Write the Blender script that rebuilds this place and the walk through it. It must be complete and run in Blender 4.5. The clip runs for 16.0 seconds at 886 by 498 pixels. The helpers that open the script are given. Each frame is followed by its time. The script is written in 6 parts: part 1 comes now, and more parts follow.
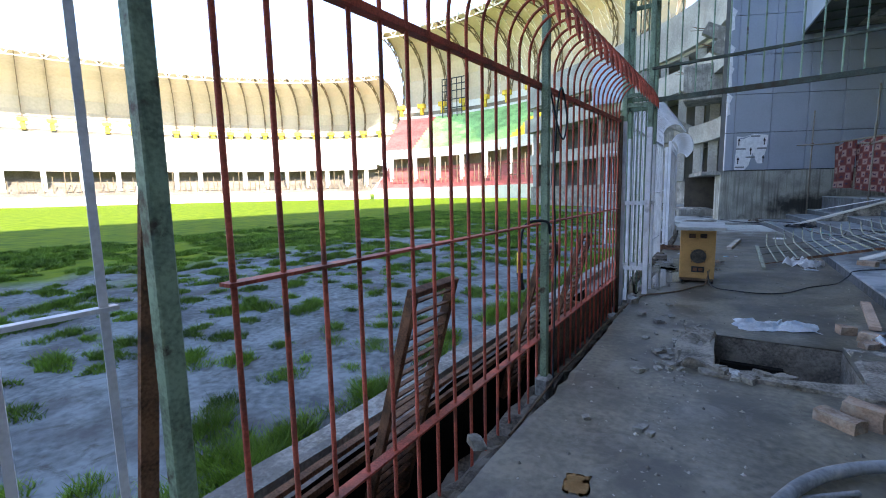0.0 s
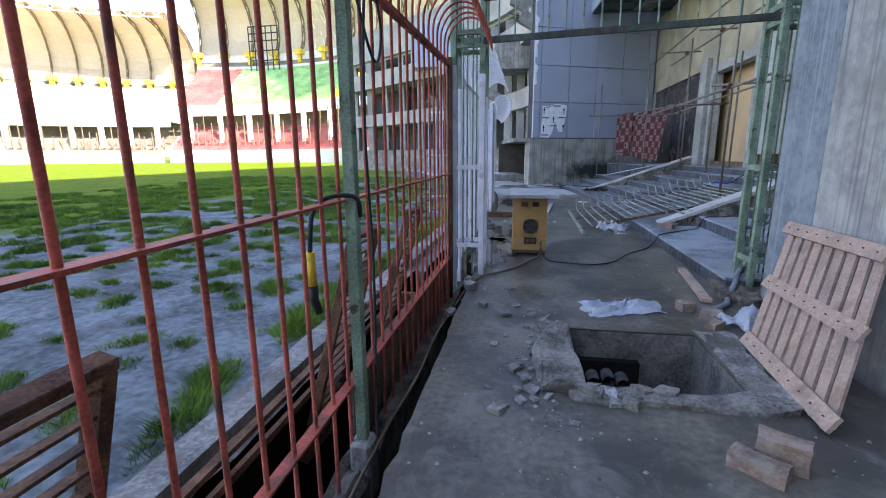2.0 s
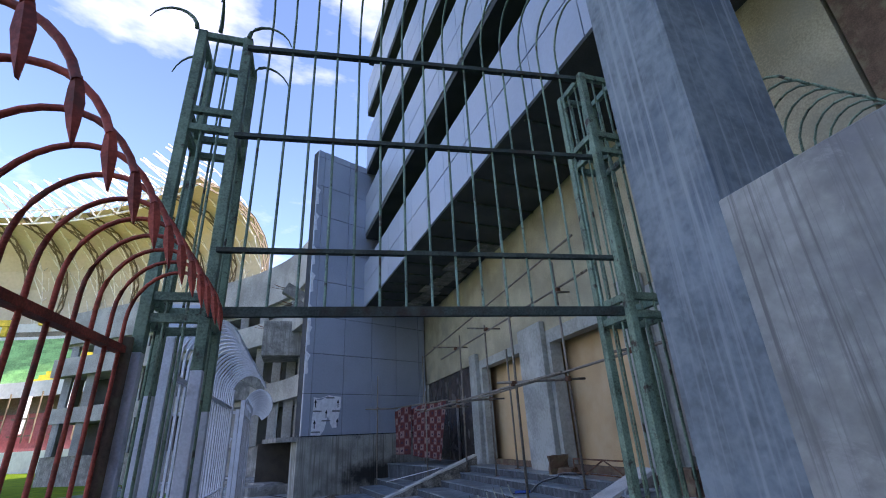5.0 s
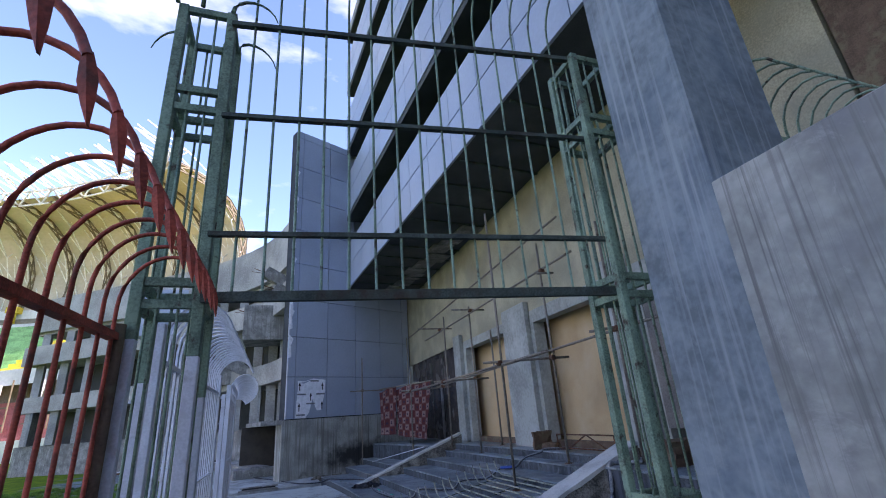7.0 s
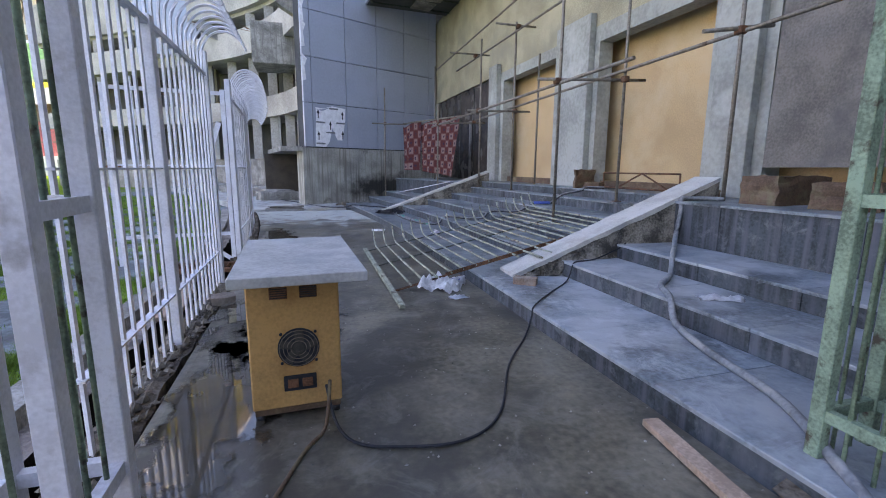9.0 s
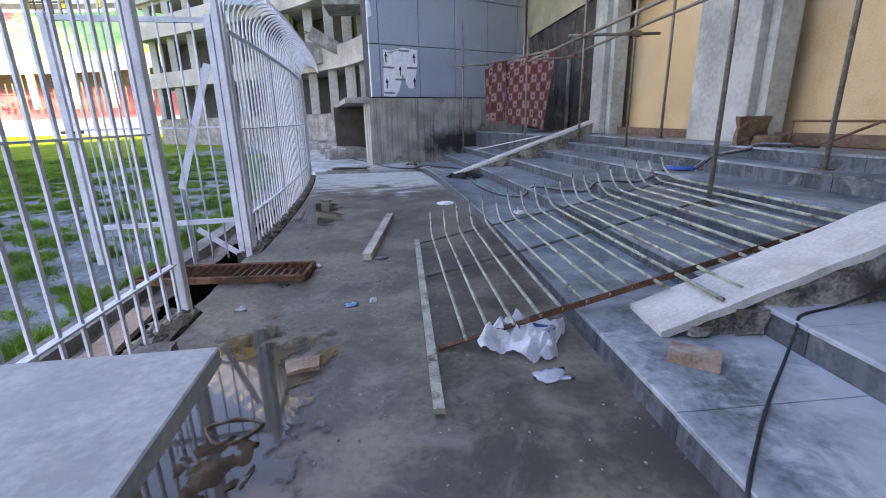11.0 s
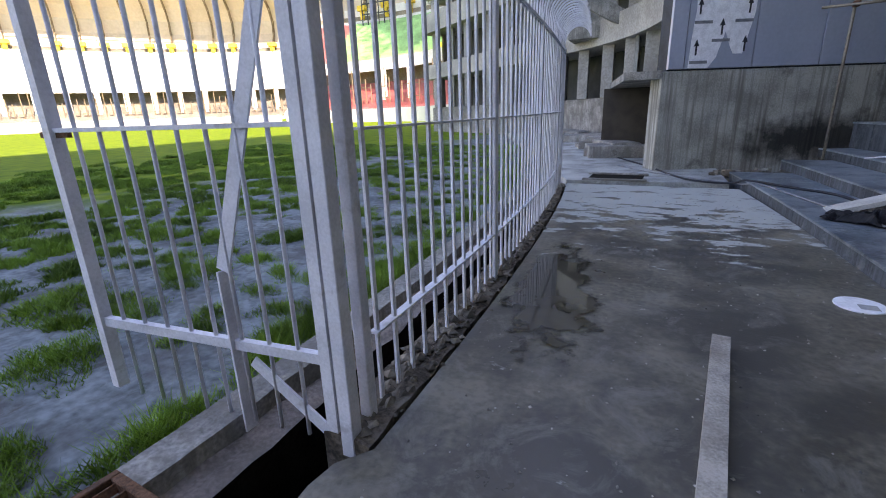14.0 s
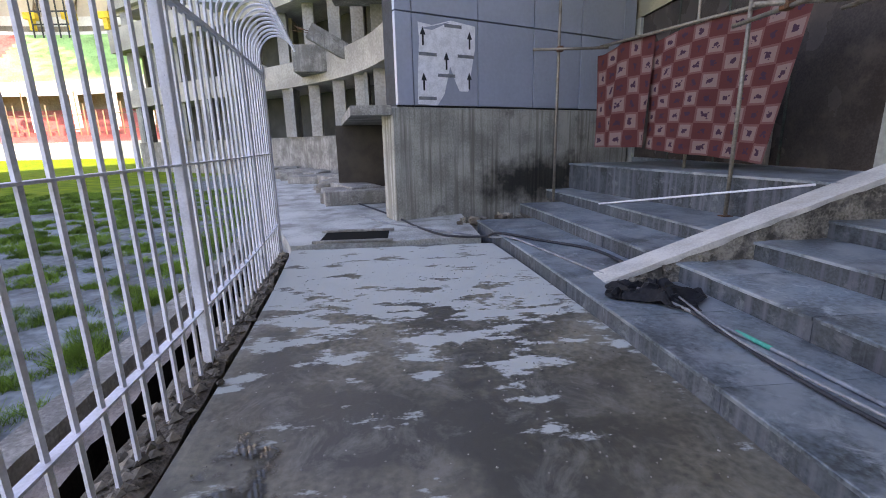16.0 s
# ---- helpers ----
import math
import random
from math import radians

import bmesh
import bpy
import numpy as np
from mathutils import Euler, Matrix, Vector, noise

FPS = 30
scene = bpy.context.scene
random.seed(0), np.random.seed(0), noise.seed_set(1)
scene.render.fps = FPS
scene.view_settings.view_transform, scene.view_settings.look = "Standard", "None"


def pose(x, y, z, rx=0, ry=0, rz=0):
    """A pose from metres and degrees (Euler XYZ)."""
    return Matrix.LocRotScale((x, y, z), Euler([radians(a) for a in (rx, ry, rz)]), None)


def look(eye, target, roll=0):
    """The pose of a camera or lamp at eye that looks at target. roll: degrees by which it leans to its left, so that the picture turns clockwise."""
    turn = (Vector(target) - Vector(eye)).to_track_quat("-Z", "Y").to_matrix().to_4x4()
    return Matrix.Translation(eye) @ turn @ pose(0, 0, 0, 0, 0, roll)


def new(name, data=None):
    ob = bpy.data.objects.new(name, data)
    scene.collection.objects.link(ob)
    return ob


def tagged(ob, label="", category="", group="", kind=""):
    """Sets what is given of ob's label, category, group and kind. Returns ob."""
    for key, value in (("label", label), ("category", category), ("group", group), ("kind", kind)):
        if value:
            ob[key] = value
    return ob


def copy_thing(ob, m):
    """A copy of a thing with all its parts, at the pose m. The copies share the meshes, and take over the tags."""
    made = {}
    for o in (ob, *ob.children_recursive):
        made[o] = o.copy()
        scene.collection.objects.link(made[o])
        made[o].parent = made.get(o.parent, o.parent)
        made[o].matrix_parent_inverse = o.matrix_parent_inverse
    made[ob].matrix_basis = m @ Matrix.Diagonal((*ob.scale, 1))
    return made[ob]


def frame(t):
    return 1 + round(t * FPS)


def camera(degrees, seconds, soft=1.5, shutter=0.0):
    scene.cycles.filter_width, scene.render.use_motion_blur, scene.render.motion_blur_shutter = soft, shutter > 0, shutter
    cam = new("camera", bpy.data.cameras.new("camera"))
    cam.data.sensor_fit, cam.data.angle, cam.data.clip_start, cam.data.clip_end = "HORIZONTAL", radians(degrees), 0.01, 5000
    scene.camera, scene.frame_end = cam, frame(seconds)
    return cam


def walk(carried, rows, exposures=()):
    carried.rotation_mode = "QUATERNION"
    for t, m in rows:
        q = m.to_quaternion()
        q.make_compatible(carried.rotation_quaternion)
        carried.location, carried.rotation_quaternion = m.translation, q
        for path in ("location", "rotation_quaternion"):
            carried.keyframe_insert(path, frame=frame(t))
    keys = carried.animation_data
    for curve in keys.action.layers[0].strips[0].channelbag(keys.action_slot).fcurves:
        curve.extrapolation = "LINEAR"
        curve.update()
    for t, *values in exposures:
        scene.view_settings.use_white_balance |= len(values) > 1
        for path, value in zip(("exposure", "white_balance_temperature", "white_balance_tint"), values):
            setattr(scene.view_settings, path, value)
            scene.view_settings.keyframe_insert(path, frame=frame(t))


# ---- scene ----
cam = camera(89.1, 16.0, soft=1.0)
EXPOSURES = [(0.0, 2.4, 6850, 17), (1.5, 2.5, 7050, 22), (3.0, 2.7, 7400, 25), (3.6, 2.1, 6900, 24), (4.5, 1.65, 6450, 25), (7.0, 1.8, 6550, 27), (7.5, 1.87, 6700, 27), (8.0, 2.15, 7050, 28), (8.5, 2.6, 7650, 28), (11.0, 2.96, 8000, 27), (12.0, 2.66, 8100, 28), (12.5, 2.65, 8300, 28), (13.0, 2.45, 8000, 28), (13.5, 2.35, 7950, 27), (14.5, 2.3, 8000, 27), (15.5, 2.55, 8500, 29), (16.0, 2.72, 8750, 30)]
PATH = [
    (0, (0.221, -0.538, 1.451), (-0.843, 1.136, 1.201), -1.2),
    (0.5, (0.101, -0.346, 1.417), (-0.993, 1.305, 1.14), -0.8),
    (1, (-0.045, -0.025, 1.392), (-1.07, 1.661, 1.067), -1.2),
    (1.5, (-0.121, 0.432, 1.402), (-0.898, 2.237, 1.031), -1.2),
    (2, (-0.201, 0.92, 1.393), (-0.559, 2.844, 0.983), -0.4),
    (2.5, (-0.203, 1.451, 1.414), (-0.378, 3.409, 1.048), -0.0),
    (3, (-0.21, 1.978, 1.481), (-0.14, 3.976, 1.407), 0.0),
    (3.5, (-0.133, 2.402, 1.62), (0.13, 4.363, 1.916), -1.1),
    (4, (-0.073, 2.779, 1.72), (0.224, 4.678, 2.274), -0.7),
    (4.5, (-0.137, 3.084, 1.81), (0.285, 4.891, 2.557), -0.4),
    (4.7, (-0.135, 3.18, 1.822), (0.37, 4.96, 2.581), -2.1),
    (6.8, (-0.236, 3.182, 1.897), (0.432, 4.892, 2.691), -4.5),
    (7, (-0.237, 3.213, 1.843), (0.414, 4.973, 2.533), -4.4),
    (7.5, (-0.22, 3.362, 1.686), (0.366, 5.229, 2.1), -2.9),
    (8, (-0.17, 3.72, 1.548), (0.395, 5.63, 1.721), -1.8),
    (8.5, (-0.165, 4.27, 1.395), (0.41, 6.178, 1.228), -1.0),
    (8.7, (-0.138, 4.49, 1.359), (0.447, 6.385, 1.103), -0.2),
    (10.8, (0.626, 6.743, 1.423), (0.851, 8.654, 0.878), -0.7),
    (11, (0.641, 7.045, 1.412), (0.823, 8.957, 0.856), -1.3),
    (11.5, (0.661, 7.744, 1.411), (0.669, 9.665, 0.856), -1.4),
    (12, (0.586, 8.43, 1.409), (0.509, 10.349, 0.851), -0.9),
    (12.5, (0.439, 9.075, 1.392), (-0.059, 10.933, 0.842), -1.2),
    (13, (0.221, 9.644, 1.367), (-0.56, 11.397, 0.805), -1.4),
    (13.5, (0.153, 10.205, 1.396), (-0.76, 11.892, 0.828), -1.9),
    (14, (0.083, 10.82, 1.402), (-0.764, 12.537, 0.823), -1.9),
    (14.2, (0.091, 11.083, 1.418), (-0.679, 12.846, 0.87), -2.6),
    (14.5, (0.061, 11.472, 1.433), (-0.529, 13.31, 0.91), -4.3),
    (15, (0.033, 12.139, 1.421), (-0.292, 14.035, 0.874), -3.3),
    (15.5, (0.084, 12.795, 1.46), (-0.021, 14.714, 0.907), -3.3),
    (16, (0.075, 13.486, 1.454), (0.221, 15.426, 0.991), -1.3),
]
walk(cam, [(t, look(eye, target, roll)) for t, eye, target, roll in PATH], EXPOSURES)

# ---- world and sun ----
SUN_DIR = Vector((0.68, -0.425, 0.62)).normalized()  # towards the sun
world = bpy.data.worlds.new("world")
scene.world = world
world.use_nodes = True
wt = world.node_tree
wt.nodes.clear()
w_out = wt.nodes.new("ShaderNodeOutputWorld")
w_bg = wt.nodes.new("ShaderNodeBackground")
w_sky = wt.nodes.new("ShaderNodeTexSky")
w_sky.sky_type, w_sky.sun_disc = "NISHITA", False
w_sky.sun_elevation = math.asin(SUN_DIR.z)
w_sky.sun_rotation = math.atan2(SUN_DIR.x, SUN_DIR.y)
w_sky.dust_density, w_sky.ozone_density = 0.3, 2.0
w_sky.altitude = 1200
w_bg.inputs["Strength"].default_value = 0.15
# white fair-weather clouds over the blue
w_co = wt.nodes.new("ShaderNodeTexCoord")
w_map = wt.nodes.new("ShaderNodeMapping")
w_map.inputs["Scale"].default_value = (1.0, 1.0, 2.6)
w_noise = wt.nodes.new("ShaderNodeTexNoise")
w_noise.inputs["Scale"].default_value = 2.3
w_noise.inputs["Detail"].default_value = 8
w_noise.inputs["Roughness"].default_value = 0.55
w_ramp = wt.nodes.new("ShaderNodeValToRGB")
w_ramp.color_ramp.elements[0].position, w_ramp.color_ramp.elements[1].position = 0.57, 0.78
w_mix = wt.nodes.new("ShaderNodeMix")
w_mix.data_type = "RGBA"
w_mix.inputs[7].default_value = (4.6, 4.75, 5.0, 1)
wt.links.new(w_co.outputs["Generated"], w_map.inputs["Vector"])
wt.links.new(w_map.outputs["Vector"], w_noise.inputs["Vector"])
wt.links.new(w_noise.outputs["Fac"], w_ramp.inputs["Fac"])
wt.links.new(w_ramp.outputs["Color"], w_mix.inputs[0])
wt.links.new(w_sky.outputs["Color"], w_mix.inputs[6])
wt.links.new(w_mix.outputs[2], w_bg.inputs["Color"])
wt.links.new(w_bg.outputs["Background"], w_out.inputs["Surface"])
sun = new("sun", bpy.data.lights.new("sun", "SUN"))
sun.data.energy, sun.data.angle, sun.data.color = 3.7, radians(0.53), (1.0, 0.95, 0.87)
sun.matrix_world = look(SUN_DIR * 200, (0, 0, 0))

# ---- materials ----
def mat(name, base, rough=0.8, metal=0.0, dark=0.7, light=1.2, scale=3.0, fine=40.0, bump=0.15,
        stain=None, stain_scale=0.8, stain_at=(0.5, 0.7), streak=None, island=0.0, spec=0.22, rough_var=0.12, tint=None, detail=7, dust=None, drip=(14.0, 0.5, 0.48, 0.66)):
    """A worn surface: base colour varied at two sizes, optional stains (colour), vertical streaks and bump, in world metres."""
    m = bpy.data.materials.new(name)
    m.use_nodes = True
    nt = m.node_tree
    N, L = nt.nodes, nt.links
    b = N["Principled BSDF"]
    b.inputs["Metallic"].default_value = metal
    b.inputs["Specular IOR Level"].default_value = spec
    geo = N.new("ShaderNodeNewGeometry")
    n1 = N.new("ShaderNodeTexNoise")
    n1.inputs["Scale"].default_value, n1.inputs["Detail"].default_value = scale, detail
    n2 = N.new("ShaderNodeTexNoise")
    n2.inputs["Scale"].default_value, n2.inputs["Detail"].default_value = fine, 6
    L.new(geo.outputs["Position"], n1.inputs["Vector"])
    L.new(geo.outputs["Position"], n2.inputs["Vector"])
    add = N.new("ShaderNodeMath")
    add.operation = "MULTIPLY_ADD"
    L.new(n2.outputs["Fac"], add.inputs[0])
    add.inputs[1].default_value = 0.7
    L.new(n1.outputs["Fac"], add.inputs[2])
    ramp = N.new("ShaderNodeValToRGB")
    e = ramp.color_ramp.elements
    e[0].position, e[1].position = 0.66, 1.04
    e[0].color = (*[min(1, c * dark) for c in base], 1)
    e[1].color = (*[min(1, c * light) for c in (tint or base)], 1)
    L.new(add.outputs[0], ramp.inputs["Fac"])
    col = ramp.outputs["Color"]

    def blend(fac, c, colour):
        mx = N.new("ShaderNodeMix")
        mx.data_type = "RGBA"
        L.new(fac, mx.inputs[0])
        L.new(c, mx.inputs[6])
        mx.inputs[7].default_value = (*colour, 1)
        return mx.outputs[2]

    if stain:
        n3 = N.new("ShaderNodeTexNoise")
        n3.inputs["Scale"].default_value, n3.inputs["Detail"].default_value, n3.inputs["Roughness"].default_value = stain_scale, 7, 0.62
        L.new(geo.outputs["Position"], n3.inputs["Vector"])
        mr = N.new("ShaderNodeMapRange")
        mr.inputs["From Min"].default_value, mr.inputs["From Max"].default_value = stain_at
        L.new(n3.outputs["Fac"], mr.inputs["Value"])
        col = blend(mr.outputs["Result"], col, stain)
    if dust:  # scuffed dust: colour, size, threshold
        n5 = N.new("ShaderNodeTexNoise")
        n5.inputs["Scale"].default_value, n5.inputs["Detail"].default_value, n5.inputs["Roughness"].default_value = dust[1], 9, 0.72
        n5.inputs["Distortion"].default_value = 0.6
        L.new(geo.outputs["Position"], n5.inputs["Vector"])
        mr5 = N.new("ShaderNodeMapRange")
        mr5.inputs["From Min"].default_value, mr5.inputs["From Max"].default_value = dust[2]
        mr5.inputs["To Max"].default_value = 0.8
        L.new(n5.outputs["Fac"], mr5.inputs["Value"])
        col = blend(mr5.outputs["Result"], col, dust[0])
    if streak:
        mp = N.new("ShaderNodeMapping")
        mp.inputs["Scale"].default_value = (drip[0], drip[0], drip[1])
        n4 = N.new("ShaderNodeTexNoise")
        n4.inputs["Scale"].default_value, n4.inputs["Detail"].default_value = 1.0, 6
        L.new(geo.outputs["Position"], mp.inputs["Vector"])
        L.new(mp.outputs["Vector"], n4.inputs["Vector"])
        mr2 = N.new("ShaderNodeMapRange")
        mr2.inputs["From Min"].default_value, mr2.inputs["From Max"].default_value = drip[2:]
        mr2.inputs["To Max"].default_value = 0.9
        L.new(n4.outputs["Fac"], mr2.inputs["Value"])
        col = blend(mr2.outputs["Result"], col, streak)
    if island:
        info = N.new("ShaderNodeObjectInfo")
        isl = N.new("ShaderNodeMath")
        isl.operation = "ADD"
        L.new(info.outputs["Random"], isl.inputs[0])
        L.new(geo.outputs["Random Per Island"], isl.inputs[1])
        fr = N.new("ShaderNodeMath")
        fr.operation = "FRACT"
        L.new(isl.outputs[0], fr.inputs[0])
        mr3 = N.new("ShaderNodeMapRange")
        mr3.inputs["To Min"].default_value, mr3.inputs["To Max"].default_value = 1 - island, 1 + island
        L.new(fr.outputs[0], mr3.inputs["Value"])
        hs = N.new("ShaderNodeHueSaturation")
        L.new(mr3.outputs["Result"], hs.inputs["Value"])
        L.new(col, hs.inputs["Color"])
        col = hs.outputs["Color"]
    L.new(col, b.inputs["Base Color"])
    rr = N.new("ShaderNodeMapRange")
    rr.inputs["To Min"].default_value, rr.inputs["To Max"].default_value = max(0.02, rough - rough_var), min(1, rough + rough_var)
    L.new(n1.outputs["Fac"], rr.inputs["Value"])
    L.new(rr.outputs["Result"], b.inputs["Roughness"])
    if bump:
        bp = N.new("ShaderNodeBump")
        bp.inputs["Strength"].default_value, bp.inputs["Distance"].default_value = bump, 0.02
        L.new(add.outputs[0], bp.inputs["Height"])
        L.new(bp.outputs["Normal"], b.inputs["Normal"])
    return m


M_CONC = mat("old_concrete", (0.29, 0.28, 0.255), 0.9, scale=2.2, dark=0.5, light=1.35, dust=((0.13, 0.12, 0.10), 7, (0.52, 0.66)), stain=(0.14, 0.13, 0.115), streak=(0.19, 0.18, 0.16), bump=0.35)
M_CONC_WALL = mat("cast_concrete_wall", (0.38, 0.38, 0.345), 0.85, scale=1.3, fine=11, dark=0.7, light=1.15, stain=(0.23, 0.23, 0.23), stain_scale=1.1, stain_at=(0.5, 0.66), streak=(0.19, 0.187, 0.172), drip=(48.0, 0.7, 0.52, 0.70), dust=((0.47, 0.46, 0.43), 3, (0.56, 0.7)), bump=0.2)
M_PLASTER_BLUE = mat("bluish_render", (0.225, 0.262, 0.28), 0.85, scale=2.2, fine=18, dark=0.72, light=1.2, stain=(0.12, 0.155, 0.19), stain_scale=1.3, stain_at=(0.50, 0.70), streak=(0.34, 0.375, 0.395), drip=(26.0, 0.55, 0.53, 0.70), dust=((0.33, 0.36, 0.36), 3, (0.58, 0.72)), bump=0.1)
M_STRUCT = mat("pale_concrete", (0.42, 0.40, 0.36), 0.9, scale=0.5, fine=12, stain=(0.28, 0.26, 0.23), stain_scale=0.4, bump=0.2)
M_STEP = mat("grey_stone_step", (0.12, 0.153, 0.172), 0.36, spec=0.5, scale=1.6, fine=30, dark=0.38, light=1.5, stain=(0.24, 0.275, 0.295), stain_scale=2.4, stain_at=(0.46, 0.60), dust=((0.38, 0.42, 0.435), 5, (0.55, 0.68)), island=0.16, bump=0.1)
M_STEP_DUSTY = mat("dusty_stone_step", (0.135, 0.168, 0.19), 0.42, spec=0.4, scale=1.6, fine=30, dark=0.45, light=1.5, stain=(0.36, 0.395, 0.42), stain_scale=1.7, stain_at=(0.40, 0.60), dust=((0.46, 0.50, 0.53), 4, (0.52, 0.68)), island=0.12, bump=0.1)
# same stone as the treads, darkened to paint the risers' shade; streaks and dust are its own
M_RISER_SHADED = mat("shaded_step_riser", (0.055, 0.067, 0.074), 0.6, scale=3.0, dark=0.6, light=1.4, streak=(0.11, 0.12, 0.14), dust=((0.19, 0.21, 0.22), 5, (0.54, 0.70)), island=0.18, bump=0.06)
M_BEDDING = mat("bedding_mortar", (0.10, 0.098, 0.092), 0.95, scale=6, bump=0.3)
M_PANEL = mat("grey_blue_cladding", (0.36, 0.405, 0.48), 0.35, metal=0.0, spec=0.5, dark=0.93, light=1.05, scale=0.8, fine=15, bump=0.01, island=0.05)
M_JOINT = mat("dark_joint", (0.05, 0.055, 0.06), 0.8, bump=0)
# grey lowered so undersides and deep bays carry their shade in the colour
M_SOFFIT_SHADE = mat("shaded_grey_soffit", (0.085, 0.09, 0.085), 0.8, scale=1.0, stain=(0.06, 0.065, 0.065), bump=0.1)
M_YELLOW = mat("ochre_plaster", (0.52, 0.365, 0.20), 0.85, scale=0.9, dark=0.85, light=1.12, stain=(0.58, 0.45, 0.28), stain_scale=0.7, bump=0.08)
M_CREAM = mat("cream_plaster", (0.40, 0.36, 0.245), 0.85, scale=1.0, stain=(0.31, 0.295, 0.22), stain_scale=0.8, bump=0.1)
M_RENDER = mat("cement_render", (0.34, 0.35, 0.315), 0.88, scale=1.4, fine=14, dark=0.75, light=1.12, stain=(0.5, 0.51, 0.48), stain_scale=1.3, stain_at=(0.55, 0.75), bump=0.15)
M_RED = mat("red_oxide_paint", (0.40, 0.078, 0.048), 0.55, scale=6, fine=90, dark=0.55, light=1.3, stain=(0.13, 0.05, 0.035), stain_scale=5, stain_at=(0.52, 0.68), bump=0.15)
M_GREEN = mat("chipped_green_paint", (0.185, 0.26, 0.185), 0.6, scale=5, fine=80, dark=0.6, light=1.35, stain=(0.07, 0.055, 0.04), stain_scale=9, stain_at=(0.57, 0.66), bump=0.2)
# near-black green: shade of the gateway rails in the colour, dark paint elsewhere
M_RAIL_PAINT_SHADE = mat("dark_green_paint_and_shade", (0.055, 0.07, 0.058), 0.65, scale=5, fine=80, dark=0.6, light=1.5, stain=(0.05, 0.035, 0.025), stain_scale=6, bump=0.2)
M_WHITE = mat("white_fence_paint", (0.66, 0.67, 0.72), 0.5, scale=5, fine=70, dark=0.85, light=1.1, stain=(0.36, 0.35, 0.36), stain_scale=6, stain_at=(0.6, 0.75), bump=0.08)
M_RUST = mat("rusty_steel", (0.17, 0.085, 0.05), 0.8, metal=0.2, scale=8, fine=90, dark=0.45, light=1.4, stain=(0.07, 0.045, 0.035), stain_scale=6, bump=0.3)
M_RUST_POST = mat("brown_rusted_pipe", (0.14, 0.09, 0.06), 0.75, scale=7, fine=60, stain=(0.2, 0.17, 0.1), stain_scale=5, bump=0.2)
M_TUBE = mat("scaffold_tube", (0.26, 0.23, 0.19), 0.55, metal=0.5, scale=6, stain=(0.10, 0.07, 0.05), stain_scale=6, bump=0.1)
# near-black colour standing for the shade inside holes and recesses
M_VOID_SHADE = mat("void_shade", (0.015, 0.014, 0.013), 0.9, spec=0.05, bump=0)
M_EARTH = mat("damp_earth", (0.11, 0.09, 0.07), 0.95, scale=6, fine=50, dark=0.45, light=1.6, stain=(0.21, 0.185, 0.15), stain_scale=3, bump=0.8)

# ---- mesh tools ----
def part(name, bm, material, parent=None, label="", smooth=False):
    me = bpy.data.meshes.new(name)
    if smooth:
        for f in bm.faces:
            f.smooth = True
    bm.to_mesh(me)
    bm.free()
    for mt in (material if isinstance(material, (list, tuple)) else [material]):
        me.materials.append(mt)
    ob = new(name, me)
    ob.parent = parent
    if label:
        ob["label"] = label
    return ob


def thing(name, label, category, m=None, group="", kind=""):
    ob = new(name)
    if m is not None:
        ob.matrix_world = m
    return tagged(ob, label, category, group, kind)


def box(bm, x0, y0, z0, x1, y1, z1, bevel=0.0, m=None):
    vs = [bm.verts.new((x, y, z)) for x in (x0, x1) for y in (y0, y1) for z in (z0, z1)]
    fs = [bm.faces.new([vs[i] for i in q]) for q in ((0, 1, 3, 2), (4, 6, 7, 5), (0, 4, 5, 1), (2, 3, 7, 6), (0, 2, 6, 4), (1, 5, 7, 3))]
    if bevel:
        es = list({e for f in fs for e in f.edges})
        r = bmesh.ops.bevel(bm, geom=es, offset=bevel, segments=1, affect="EDGES")
        vs = list({v for f in r["faces"] for v in f.verts} | {v for v in vs if v.is_valid})
    if m is not None:
        for v in vs:
            if v.is_valid:
                v.co = m @ v.co
    return vs


def bx(x0, y0, z0, x1, y1, z1, bevel=0.0, m=None):
    bm = bmesh.new()
    box(bm, x0, y0, z0, x1, y1, z1, bevel, m)
    return bm


def prism(pts, z0, z1):
    """An upright prism over a plan polygon given counter-clockwise."""
    bm = bmesh.new()
    lo = [bm.verts.new((x, y, z0)) for x, y in pts]
    hi = [bm.verts.new((x, y, z1)) for x, y in pts]
    n = len(pts)
    bm.faces.new(hi)
    bm.faces.new(lo[::-1])
    for i in range(n):
        j = (i + 1) % n
        bm.faces.new((lo[i], lo[j], hi[j], hi[i]))
    return bm


def tube(bm, pts, r, sides=8, cap=True, tip=None):
    """A round bar along points; tip: radius at its end."""
    pts = [Vector(p) for p in pts]
    rings = []
    n = len(pts)
    up = Vector((0.31, 0.17, 0.93))
    for i, p in enumerate(pts):
        d = (pts[min(i + 1, n - 1)] - pts[max(i - 1, 0)]).normalized()
        a = d.cross(up)
        if a.length < 0.2:
            a = d.cross(Vector((1, 0, 0)))
        a.normalize()
        b = d.cross(a)
        rad = r if tip is None else r + (tip - r) * i / (n - 1)
        rings.append([bm.verts.new(p + rad * (math.cos(t) * a + math.sin(t) * b)) for t in (2 * math.pi * k / sides for k in range(sides))])
    for q, s in zip(rings, rings[1:]):
        for k in range(sides):
            bm.faces.new((q[k], q[(k + 1) % sides], s[(k + 1) % sides], s[k])).smooth = sides > 4
    if cap:
        bm.faces.new(rings[0])
        bm.faces.new(rings[-1][::-1])


def bar(pts, r, sides=8, tip=None):
    bm = bmesh.new()
    tube(bm, pts, r, sides, tip=tip)
    bmesh.ops.recalc_face_normals(bm, faces=bm.faces)
    return bm


